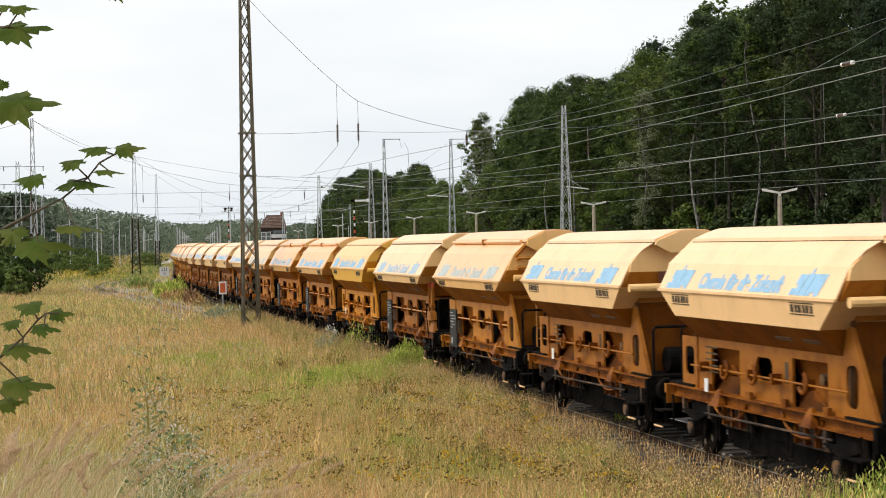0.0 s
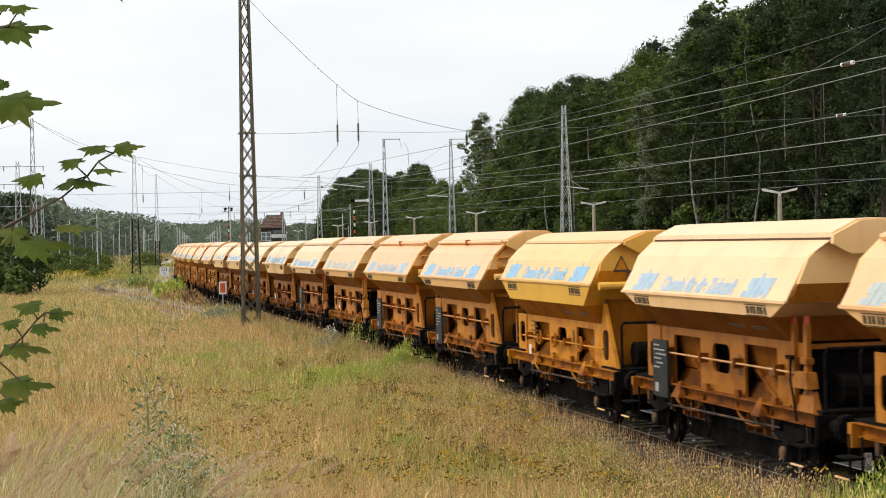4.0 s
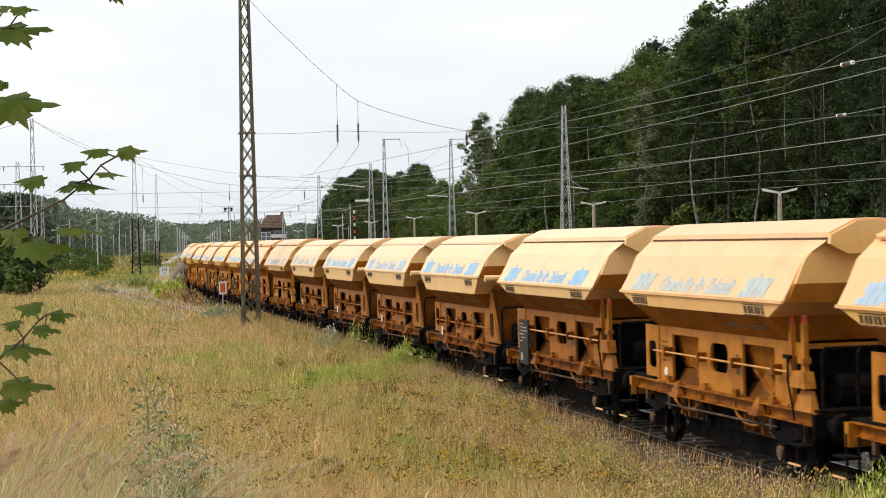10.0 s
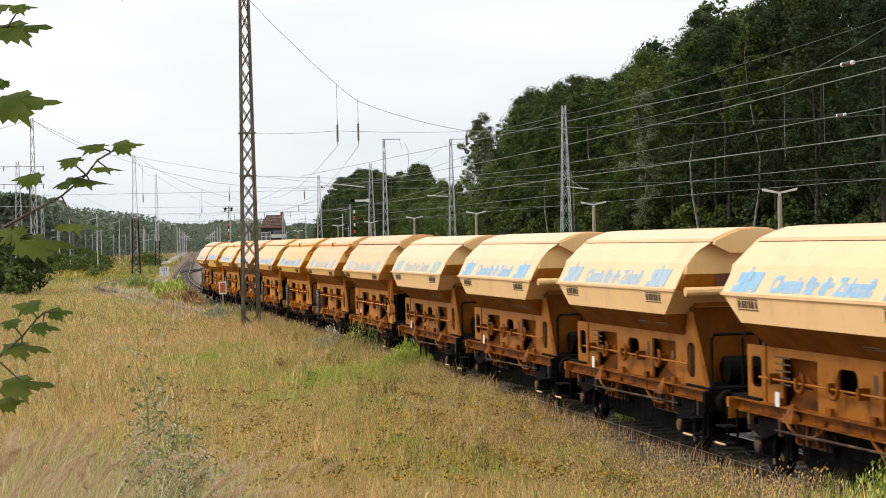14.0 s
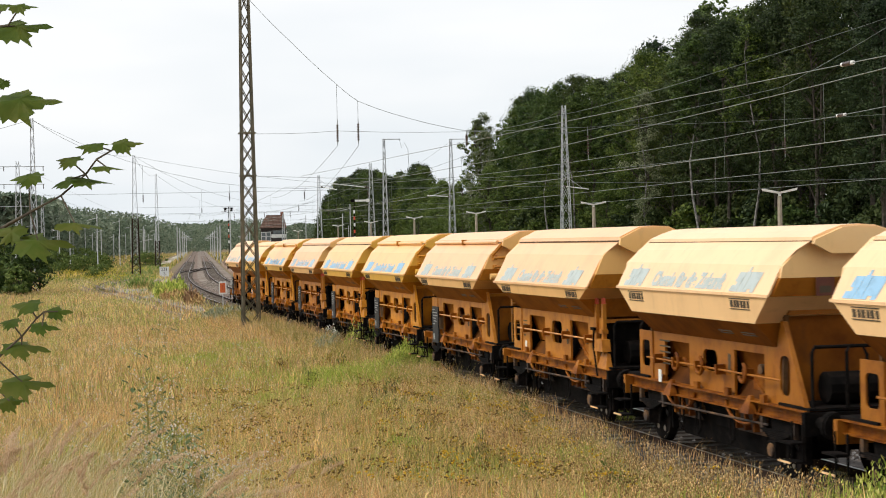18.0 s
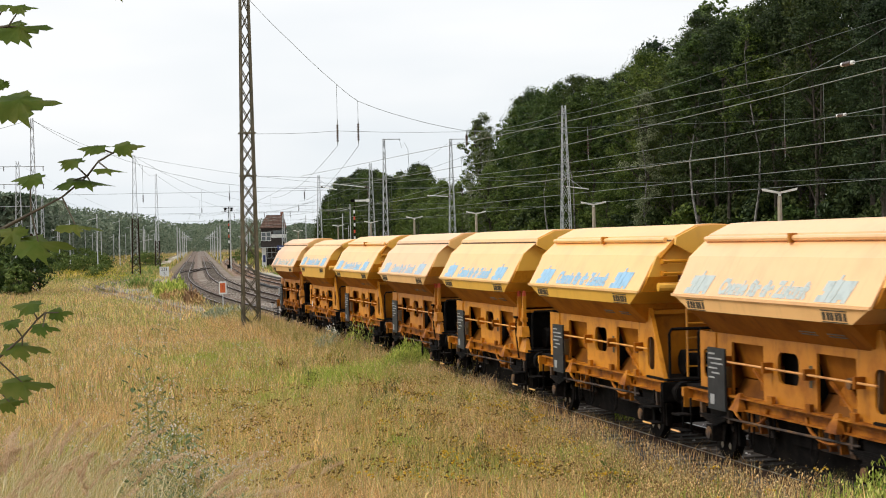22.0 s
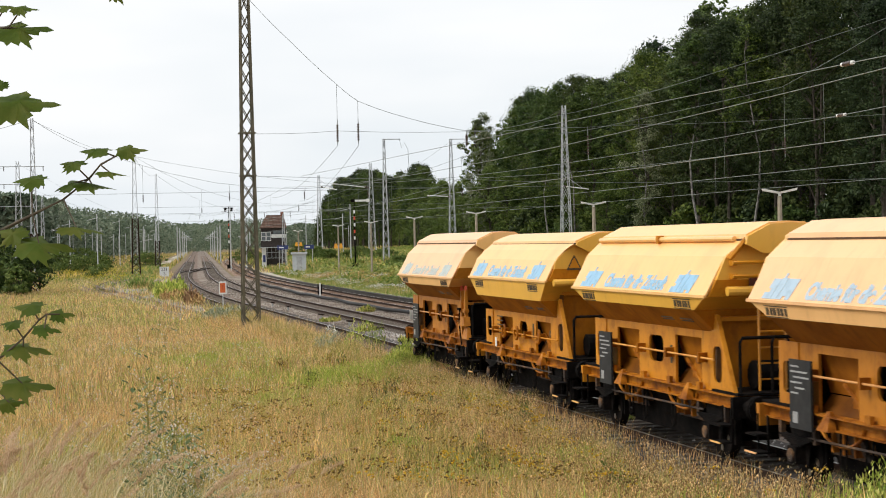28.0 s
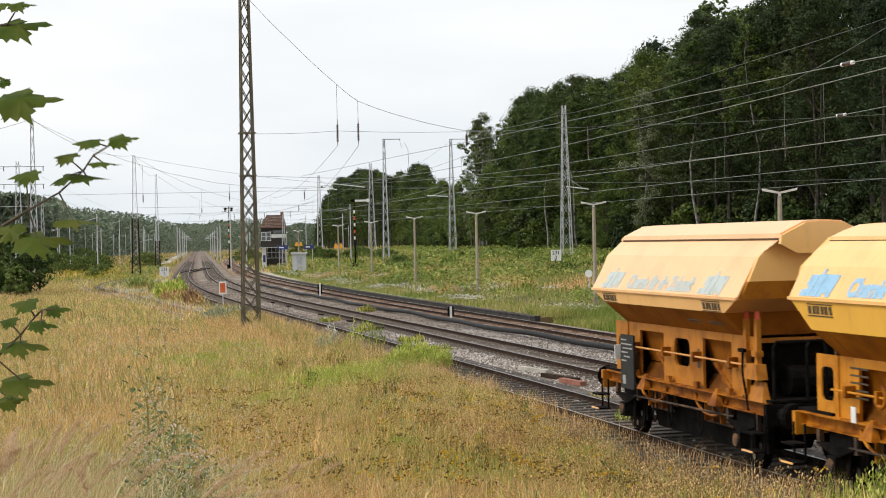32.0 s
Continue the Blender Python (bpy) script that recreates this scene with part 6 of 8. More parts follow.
def meadow():
    rng = np.random.default_rng(11)
    V, F, tips, base = [], [], [], 0
    for n, y0, y1, hmin, hmax, w, pw in ((125000, 23, 46, 0.25, 0.72, 0.0055, 0.8), (105000, 46, 92, 0.3, 0.7, 0.010, 0.8), (130000, 92, 260, 0.35, 0.72, 0.015, 0.75)):
        x, y = wedge(rng, n, y0, y1, hi=0.29 if y0 < 90 else -0.02, power=pw)
        s, o = offset_of(x, y)
        edge = np.interp(s, [-16, -9, -5, -1, 4], [4.6, 3.8, 3.0, 2.3, 1.5])
        keep = (o > edge) & ((o > edge + 0.8) | (rng.random(n) < 0.55))
        gap = x - np.interp(y, [p.y for p in SID], [p.x for p in SID])
        keep &= ~((y > 108) & (np.abs(gap) < 1.1) & (rng.random(n) < 0.85))
        keep &= ~((y > 108) & (y < 225) & (gap > 0.8) & (o > 1.9) & (rng.random(n) < 0.85))
        x, y = x[keep], y[keep]
        so, oo = offset_of(x, y)
        hv = 0.25 * np.exp(-((oo - 2.2) / 1.0) ** 2) * (so > 6) + 0.72 + 0.28 * np.sin(x * 1.7 + 0.6 * y) * np.sin(y * 0.9 + 2 * np.sin(x * 0.8)) + 0.15 * np.sin(x * 4.1 + y * 2.3) + (0.16 * np.sin(x * 7.3 + 2 * np.sin(y * 2.9)) * np.sin(y * 4.7 + x) if y0 < 40 else 0.0)
        hv = hv * np.interp(so - oo, [-14, -6, 0], [0.7, 0.85, 1.0])
        v, f, tip = blades(rng, x, y, ground_z(x, y) - 0.03, hmin, hmax, w, lean=0.5, hv=hv)
        V.append(v)
        F.append(f + base)
        base += len(v)
        tips.append((tip, w))
    n = 26000
    s = rng.uniform(5, 75, n)
    o = 1.4 + 1.5 * rng.random(n) ** 1.2
    a = np.interp(s, LS, LA)
    x, y = np.interp(s, LS, LX) - np.sin(a) * o, np.interp(s, LS, LY) + np.cos(a) * o
    hv = (0.7 + 0.3 * np.sin(s * 1.3) * np.sin(s * 0.37 + 1)) * np.interp(s, [5, 14], [0.75, 1.0])
    v, f, tip = blades(rng, x, y, ground_z(x, y) + 0.05, 0.4, 0.85, 0.006 + 0.00012 * np.maximum(s, 0), 0.4, hv)
    stuff("verge_grass", v, f, M_tussock, "straw and olive grass along the cess", "grass")
    n = 26000
    y = 240 + 710 * rng.random(n) ** 1.3
    x = rng.uniform(-0.28, -0.02, n) * y
    s, o = offset_of(x, y)
    to = np.array([third_offset(q) for q in s])
    k = ((o > 3) & ((o < 4.6) | (o > 8.8))) | ((o < -7.2) & ((np.abs(o - to) > 2.0) | (s > 640)))
    x, y = x[k], y[k]
    v, f, tip2 = blades(rng, x, y, ground_z(x, y) - 0.03, 0.5, 1.1, 0.16, 0.3)
    stuff("far_field_grass", v, f, M_tussock, "green grass far along the line", "grass")
    tips.append((tip, 0.007))
    # taller tussocks and lone stalks
    tv, tf, tb = [], [], 0
    for n, y0, y1, r, h0, h1, w, per in ((260, 23, 46, 0.16, 0.35, 0.8, 0.004, 55), (320, 46, 100, 0.3, 0.35, 0.8, 0.008, 45), (260, 100, 230, 0.6, 0.4, 0.9, 0.02, 30)):
        cx, cy = wedge(rng, n, y0, y1)
        x, y = (np.repeat(q, per) + rng.normal(0, r, n * per) for q in (cx, cy))
        s, o = offset_of(x, y)
        x, y = x[o > 1.6], y[o > 1.6]
        v, f, tip3 = blades(rng, x, y, ground_z(x, y) - 0.03, h0, h1, w, 0.5)
        tv.append(v)
        tf.append(f + tb)
        tb += len(v)
    n = 3000
    s = rng.uniform(4, 75, n)
    o = np.interp(s, [-14, 0, 6], [2.2, 1.6, 1.2]) + 1.6 * rng.random(n)
    a = np.interp(s, LS, LA)
    x, y = np.interp(s, LS, LX) - np.sin(a) * o, np.interp(s, LS, LY) + np.cos(a) * o
    v, f, tip3 = blades(rng, x, y, ground_z(x, y) + 0.05, 0.6, 1.25, 0.004 + 0.00008 * np.maximum(s, 0), 0.35, (0.75 + 0.25 * np.sin(s * 2.1) * np.sin(s * 0.6)) * np.interp(s, [-6, 12], [0.6, 1.0]))
    tv.append(v)
    tf.append(f + tb)
    stuff("tussock_grass", np.concatenate(tv), np.concatenate(tf), M_tussock, "olive and straw tussocks with long loose stalks", "grass")
    stuff("meadow_grass", np.concatenate(V), np.concatenate(F), M_grass, "tall dry straw-coloured meadow grass with green patches", "grass")
    V, F, base = [], [], 0
    for (tip, w), n in zip(tips, (20000, 28000, 22000, 5000)):
        c = tip[rng.integers(0, len(tip), n)] - np.array([0, 0, 0.04])
        v, f = diamonds(c, w * 1.0, 0.035 if w < 0.012 else 0.06, rng)
        V.append(v)
        F.append(f + base)
        base += len(v)
    # russet stalks along the edge of the cess
    n = 15000
    s, o = rng.uniform(-12, 62, n), 0.95 + 3.4 * rng.random(n) ** 1.5
    s = np.where(s < 0, np.where(rng.random(n) < 0.5, s + 16, s), s)
    a = np.interp(s, LS, LA)
    x, y = np.interp(s, LS, LX) - np.sin(a) * o, np.interp(s, LS, LY) + np.cos(a) * o
    v, f, tip = blades(rng, x, y, ground_z(x, y) + np.interp(o, [0.9, 1.6, 2.2], [0.16, 0.12, 0.0]), 0.4, 0.85, 0.0045 + 0.0001 * np.maximum(s, 0), 0.4, (0.75 + 0.25 * np.sin(s * 1.7) * np.sin(s * 0.53)) * np.interp(s, [0, 14], [0.72, 1.0]))
    stuff("edge_stalks", v, f, M_russet, "russet dry stalks leaning over the cess", "grass")
    # withered stalks and dead weeds beside the near rails
    n = 4500
    s, o = rng.uniform(-14, 12, n), 1.7 + 2.6 * rng.random(n)
    o = o + np.interp(s, [-14, -2], [1.2, 0.0])
    a = np.interp(s, LS, LA)
    x, y = np.interp(s, LS, LX) - np.sin(a) * o, np.interp(s, LS, LY) + np.cos(a) * o
    v, f, tip = blades(rng, x, y, ground_z(x, y) + 0.03, 0.25, 0.68, 0.0042, 0.7, 0.7 + 0.3 * np.sin(s * 2.3) * np.sin(o * 3.1 + s))
    stuff("withered_cess_weeds", v, f, M_deadweed, "brown withered weeds on the cess", "weeds")
    c = np.repeat(tip, 3, 0) + rng.normal(0, 0.05, (len(tip) * 3, 3)) - np.array([0, 0, 0.04])
    v, f = diamonds(c, 0.013, 0.020, rng)
    stuff("withered_cess_heads", v, f, M_deadweed, "brown seed heads of the withered weeds", "weeds")
    c = np.repeat(tip[rng.integers(0, len(tip), 45)], 6, 0) + rng.normal(0, 0.06, (270, 3)) * np.array([1, 1, 0.4])
    v, f = diamonds(c, 0.021, 0.015, rng)
    stuff("cess_ragwort", v, f, M_yellow, "small yellow ragwort flowers beside the rails", "flowers")
    n = 240
    s, o = rng.uniform(-13, 9, n), 1.6 + 1.8 * rng.random(n)
    a = np.interp(s, LS, LA)
    x, y = np.interp(s, LS, LX) - np.sin(a) * o, np.interp(s, LS, LY) + np.cos(a) * o
    v, f, tip = blades(rng, x, y, ground_z(x, y) + 0.03, 0.45, 0.8, 0.0035, 0.75)
    stuff("pale_dead_stalks", v, f, M_straw, "thin pale dead stalks bending over the cess", "grass")
    # greener bottom growth showing through
    GV, GF, gb = [], [], 0
    for n, y0, y1, w in ((46000, 23, 46, 0.006), (42000, 46, 92, 0.011), (30000, 92, 230, 0.02)):
        x, y = wedge(rng, n, y0, y1, hi=0.29 if y0 < 90 else -0.02)
        s, o = offset_of(x, y)
        lush = np.sin(x * 0.55 + 1.2 * np.sin(y * 0.21)) * np.sin(y * 0.26 + 0.9 * np.sin(x * 0.4)) + 0.4 * np.sin(x * 1.9 + y * 0.8)
        k = (o > np.interp(s, [-16, -4, 4], [4.2, 2.6, 1.7])) & (lush + 0.5 * rng.normal(0, 1, n) > 0.15)
        x, y, lush = x[k], y[k], lush[k]
        v, f, tip = blades(rng, x, y, ground_z(x, y) - 0.03, 0.25, 0.6, w, 0.45, 0.75 + 0.3 * np.clip(lush, 0, 1))
        GV.append(v)
        GF.append(f + gb)
        gb += len(v)
    stuff("green_bottom_grass", np.concatenate(GV), np.concatenate(GF), M_undergrass, "olive-green grass growing between the dry stalks", "grass")
    # sorrel and russet bents in patches
    RV, RF, rb = [], [], 0
    for m, y0, y1, rx, ry, per, w in ((60, 24, 48, 0.9, 1.3, 420, 0.0045), (66, 48, 95, 1.6, 3.5, 420, 0.009), (24, 95, 190, 2.5, 8.0, 380, 0.016)):
        cx, cy = wedge(rng, m, y0, y1, hi=0.2)
        x, y = np.repeat(cx, per) + rng.normal(0, rx, m * per), np.repeat(cy, per) + rng.normal(0, ry, m * per)
        s, o = offset_of(x, y)
        k = o > np.interp(s, [-16, -2, 10], [4.8, 3.4, 1.9])
        x, y = x[k], y[k]
        v, f, tip = blades(rng, x, y, ground_z(x, y) - 0.03, 0.35, 0.75, w, 0.4)
        RV.append(v)
        RF.append(f + rb)
        rb += len(v)
    stuff("russet_grass", np.concatenate(RV), np.concatenate(RF), M_russet, "russet sorrel and bent grass in patches", "grass")
    stuff("grass_plumes", np.concatenate(V), np.concatenate(F), M_plume, "reddish-brown seed heads of the meadow grass", "grass")


meadow()


def reeds():
    """Tall pale grass with feathery plumes on the slope close to the camera."""
    rng = np.random.default_rng(17)
    n = 4200
    y = rng.uniform(8.0, 16, n)
    x = rng.uniform(-0.29, -0.09, n) * y
    keep = rng.random(n) < np.interp(x / y, [-0.29, -0.2, -0.15, -0.1], [1.0, 0.7, 0.3, 0.08])
    x, y = x[keep], y[keep]
    v, f, tip = blades(rng, x, y, ground_z(x, y) - 0.03, 0.3, 0.8, 0.0022, 0.6)
    stuff("reed_grass", v, f, M_tussock, "tall pale grass on the near slope", "grass")
    v, f, tip = blades(rng, x[::3] + 0.05, y[::3], ground_z(x[::3], y[::3]) - 0.03, 0.45, 0.95, 0.0030, 0.5)
    stuff("straw_reed_grass", v, f, M_straw, "pale straw blades leaning on the near slope", "grass")
    # arching stalks that nod to one side, each with a feathery plume
    n = 1100
    y = rng.uniform(8.5, 15, n)
    x = rng.uniform(-0.31, -0.06, n) * y
    keep = rng.random(n) < np.interp(x / y, [-0.31, -0.23, -0.19, -0.14, -0.10, -0.06], [1.0, 0.9, 0.6, 0.45, 0.12, 0.06])
    x, y = x[keep], y[keep]
    n = len(x)
    root = np.stack([x, y, ground_z(x, y) - 0.03], 1)
    H, bend, turn = rng.uniform(0.7, 1.25, n) * np.interp(x / y, [-0.22, -0.17], [1.0, 0.68]), rng.normal(0.42, 0.24, n), rng.normal(0.0, 0.8, n)
    way = np.stack([np.cos(turn), np.sin(turn), np.zeros(n)], 1)

    def along(t):
        return root + way * (bend * t ** 2.2)[:, None] + np.stack([np.zeros(n), np.zeros(n), H * (t - 0.16 * t ** 4)], 1)

    m = 9
    ring = np.stack([along(np.full(n, t)) for t in np.linspace(0, 1, m)], 1)
    side = np.stack([-np.sin(turn) * 0.3 + 0.7, np.cos(turn) * 0.3, np.zeros(n)], 1)[:, None, :] * (0.0030 * np.linspace(1.0, 0.5, m))[None, :, None]
    v = np.stack([ring - side, ring + side], 2).reshape(-1, 3)
    q = np.arange(m - 1) * 2
    f = (np.arange(n) * 2 * m)[:, None, None] + np.stack([q, q + 1, q + 3, q + 2], 1)[None]
    stuff("reed_stalks", v, f.reshape(-1, 4), M_straw, "arching straw-coloured stalks", "grass")
    k = 320
    t = rng.uniform(0.72, 1.03, (k, n))
    pts = np.stack([along(t[i]) for i in range(k)], 0)
    fat = np.sin(np.pi * np.clip((t - 0.72) / 0.33, 0, 1))
    pts = pts + rng.normal(0, 1, pts.shape) * (0.002 + 0.011 * fat)[:, :, None]
    pts = pts[:, rng.random(n) < 0.13].reshape(-1, 3)
    v, f = diamonds(pts, 0.0023, 0.0065, rng)
    stuff("reed_plumes", v, f, M_reedplume, "feathery brown plumes of the tall grass", "grass")


reeds()


def bank_turf():
    """Short dry turf on the bank where the camera stands."""
    rng = np.random.default_rng(71)
    n = 26000
    x, y = rng.uniform(-16, 16, n), rng.uniform(-14, 22, n)
    s, o = offset_of(x, y)
    k = (o > 2.0) & (np.hypot(x, y) > 0.6)
    x, y = x[k], y[k]
    v, f, tip = blades(rng, x, y, ground_z(x, y) - 0.03, 0.12, 0.4, 0.006, 0.4)
    stuff("bank_turf", v, f, M_grass, "short dry turf on the near bank", "grass")


bank_turf()


def green_patch():
    rng = np.random.default_rng(41)
    V, F, base = [], [], 0
    for cx, cy, rx, ry, n, h0, h1 in ((-2.6, 52.5, 3.2, 4.2, 8500, 0.3, 0.7), (-1.0, 55.5, 1.2, 1.8, 3500, 0.4, 0.85), (-8.6, 62, 3.0, 6.0, 3600, 0.25, 0.6), (-6.6, 54.5, 2.4, 3.4, 2600, 0.25, 0.55), (-4.8, 47, 2.2, 3.0, 2400, 0.25, 0.5), (2.5, 33.5, 1.0, 1.2, 1500, 0.2, 0.4), (-3.2, 31.5, 1.1, 1.2, 1800, 0.2, 0.4)):
        a, d = rng.uniform(0, 6.28, n), np.abs(rng.normal(0, 0.55, n))
        x, y = cx + np.cos(a) * d * rx, cy + np.sin(a) * d * ry
        s, o = offset_of(x, y)
        x, y = x[o > 1.9], y[o > 1.9]
        v, f, tip = blades(rng, x, y, ground_z(x, y) - 0.03, h0, h1, 0.009)
        V.append(v)
        F.append(f + base)
        base += len(v)
    stuff("green_meadow_patches", np.concatenate(V), np.concatenate(F), M_weed, "fresh yellow-green grass patches in the meadow", "grass")


green_patch()


def thistle(x, y, H, seed):
    """A tall thistle gone to seed: thin branched stems, a few leaves low down, white tufts."""
    rng = np.random.default_rng(seed)
    z0 = float(ground_z(np.array([x]), np.array([y]))[0])
    m = tagged(new("thistle"), "tall thistle gone to seed with white tufts", "thistle", "thistles")
    m.matrix_basis = pose(x, y, z0)
    tips, lv = [], []
    for k in range(2 if H > 1.5 else 3):
        b = Build()
        p = Vector((rng.normal(0, 0.08), rng.normal(0, 0.10), -0.05))
        pts = [p]
        for i in range(7):
            p = p + Vector((rng.normal(0.0, 0.05), rng.normal(0, 0.04), H / 7 * rng.uniform(0.75, 1.1)))
            pts.append(p)
            if i > 1:
                e = p + Vector((rng.normal(0, 0.10), rng.normal(0, 0.1), rng.uniform(0.05, 0.16)))
                b.tube(p, e, 0.0025, 4, 0.0015)
                tips.append(e)
            for _ in range(54 if i < 3 else 26 if i < 5 else 7):
                lv.append((p + Vector((rng.normal(0, 0.095), rng.normal(0, 0.095), -rng.uniform(0, 0.24))), rng.uniform(0, 6.28), rng.uniform(0.04, 0.11)))
        b.line(pts, 0.004, 5)
        tips.append(p)
        tagged(part("stem", b, M_undergrass, m), kind="stuff")
    b = Build()
    for p, a, L in lv:
        d, sd = Vector((math.cos(a), math.sin(a), 0.35)) * L, Vector((-math.sin(a), math.cos(a), 0)) * L * 0.16
        b.face(p - sd * 0.4, p + sd * 0.4, p + d * 0.5 + sd, p + d, p + d * 0.5 - sd)
    tagged(part("foliage", b, M_thistle, m), kind="stuff")
    c = np.repeat(np.array([tuple(t) for t in tips]), 4, 0) + rng.normal(0, 0.03, (len(tips) * 4, 3))
    v, f = diamonds(c, 0.0058, 0.007, rng)
    tagged(part("seed_tuft", soup("seed_tuft", v, f, M_whiteflower), M_whiteflower, m), kind="stuff")


for x, y, H, sd in ((-2.42, 14.0, 1.75, 1), (-2.2, 13.6, 1.35, 2), (-2.6, 14.6, 1.15, 3), (-2.05, 14.3, 0.95, 4), (-2.75, 15.2, 0.9, 5), (-1.85, 11.6, 0.8, 6), (-2.1, 11.9, 0.85, 7), (-1.6, 12.2, 0.6, 8)):
    thistle(x, y, H, sd)


def flower_field(name, n, mat, label, y0, y1, xlo, xhi, h0, h1, r, seed, clump=1, spread=0.1):
    rng = np.random.default_rng(seed)
    y = rng.uniform(y0, y1, n)
    x = rng.uniform(xlo, xhi, n) * y
    s, o = offset_of(x, y)
    k = o > np.interp(s, [-16, -6, 2], [4.8, 3.6, 2.2])
    x, y = x[k], y[k]
    z = ground_z(x, y) + rng.uniform(h0, h1, len(x))
    c = np.repeat(np.stack([x, y, z], 1), clump, 0) + rng.normal(0, spread, (len(x) * clump, 3)) * np.array([1, 1, 0.35])
    v, f = diamonds(c, r, r * 0.7, rng)
    stuff(name, v, f, mat, label, "flowers")


flower_field("ragwort_flowers", 90, M_yellow, "yellow ragwort flower heads in the grass", 25, 46, -0.05, 0.2, 0.45, 0.72, 0.027, 3, 9, 0.10)
flower_field("withered_ragwort", 470, M_brownhead, "withered brown ragwort heads in the grass", 25, 48, -0.16, 0.2, 0.45, 0.75, 0.026, 4, 9, 0.09)
flower_field("white_field_flowers", 300, M_whiteflower, "small white flowers in the grass", 30, 75, -0.26, -0.10, 0.5, 0.8, 0.017, 6, 4, 0.14)
flower_field("seed_fluff", 80, M_fluff, "pinkish-grey seed fluff on fine stalks", 14.2, 16.5, -0.180, -0.146, 0.62, 1.12, 0.0075, 14, 4, 0.05)
flower_field("white_near_flowers", 60, M_whiteflower, "white seed tufts above the grass", 17, 27, -0.19, -0.10, 0.6, 1.0, 0.012, 9, 5, 0.10)


flower_field("white_umbels", 22, M_whiteflower, "white flower umbels beside the weeds", 63.5, 68.5, -0.068, -0.050, 0.8, 1.3, 0.03, 12, 5, 0.12)


def weed_clump(x, y, n, r, h, mat, label, cat="weeds", seed=1, name="weed_clump"):
    """An upright bushy weed: stems with narrow leaves."""
    rng = np.random.default_rng(seed)
    z0 = float(ground_z(np.array([x]), np.array([y]))[0])
    n = n * 3 if y < 70 else n
    a, d = rng.uniform(0, 6.28, n), r * np.sqrt(rng.random(n))
    px, py = x + np.cos(a) * d, y + np.sin(a) * d
    hh = h * (1.05 - 0.45 * (d / r) ** 2)
    t = rng.random(n) ** 0.7
    hh = hh * (0.78 + 0.30 * np.sin(px * 5.3 + 1.1 * seed) * np.sin(py * 4.1) + 0.14 * np.sin(px * 13.0 + py * 9.0))
    L = (0.55 if y < 30 else 0.7 if y < 70 else 1.0) * rng.uniform(0.10, 0.2, n) * (0.7 + 0.3 * h) * (1 + max(0.0, y - 60) / 70)
    c = np.stack([px + np.cos(a) * t * 0.2 * r, py + np.sin(a) * t * 0.2 * r, z0 + t * hh], 1)
    th = rng.uniform(0, 6.28, n)
    dirv = np.stack([np.cos(th) * 0.5, np.sin(th) * 0.5, rng.uniform(0.4, 1.1, n)], 1) * L[:, None]
    side = np.stack([-np.sin(th), np.cos(th), np.zeros(n)], 1) * (L * (0.16 if y < 30 or y > 70 else 0.10))[:, None]
    v = np.stack([c - side, c + side, c + dirv * 0.6 + side, c + dirv], 1).reshape(-1, 3)
    k = (np.arange(n) * 4)[:, None]
    f = np.concatenate([k + np.array([0, 1, 2]), k + np.array([0, 2, 3])], 0)
    m = tagged(new(name), label, cat)
    tagged(part("foliage", soup("foliage", v, f, mat), mat, m), kind="stuff")
    sb = Build()
    for i in range(8):
        q = rng.integers(0, n)
        stalk = sb if y > 58 else Build()
        stalk.tube((px[q], py[q], z0 - 0.05), (px[q] + 0.05, py[q], z0 + hh[q] * 0.9), 0.008, 4)
        if y <= 58:
            part("stem", stalk, M_twig, m)
    if y > 58:
        tagged(part("stalk", sb, M_twig, m), kind="stuff")
    return m


WEEDS = [(-1.1, 56.0, 2600, 0.80, 1.08, M_weed), (-1.9, 54.5, 1500, 0.8, 0.62, M_weed), (-2.9, 54.0, 800, 0.8, 0.55, M_weed), (-3.6, 53.0, 1000, 0.8, 0.5, M_weed), (-0.45, 57.5, 2200, 0.6, 0.95, M_weed),
         (-3.45, 65.3, 150, 0.36, 1.7, M_weed), (-2.55, 63.6, 150, 0.32, 1.7, M_herb), (-4.5, 66.5, 260, 0.45, 1.2, M_silver), (-0.9, 56.4, 1300, 0.5, 1.25, M_weed),
         (-12.5, 98.5, 1100, 1.15, 0.85, M_silver), (-11.3, 95.5, 500, 0.8, 0.6, M_silver), (-18.5, 126.5, 420, 0.6, 1.2, M_dock), (-17.7, 123.5, 200, 0.5, 0.8, M_deadweed), (-22.9, 143.5, 900, 1.15, 1.3, M_weed), (-21.9, 138.5, 420, 0.8, 0.8, M_deadweed), (-20.4, 134, 300, 0.7, 0.6, M_tussock), (6.35, 24.6, 300, 0.42, 1.15, M_weed), (5.85, 24.0, 260, 0.36, 0.95, M_weed), (6.1, 23.4, 220, 0.4, 0.9, M_weed), (5.3, 23.6, 120, 0.34, 0.6, M_weed),
         (-23.6, 152, 650, 0.95, 1.45, M_weed), (-27.4, 165, 350, 0.8, 1.0, M_grass_far), (-31.5, 178, 380, 0.9, 1.1, M_grass_far), (-18.6, 128, 300, 0.7, 0.8, M_grass_far), (-21.3, 140, 260, 0.6, 0.9, M_tussock), (-30.5, 98, 500, 1.1, 0.7, M_weed),
         (-0.9, 36.0, 260, 0.35, 0.4, M_weed), (-9.5, 62, 700, 0.9, 0.5, M_weed), (-8.2, 70, 600, 0.9, 0.5, M_weed)]
rf = random.Random(77)
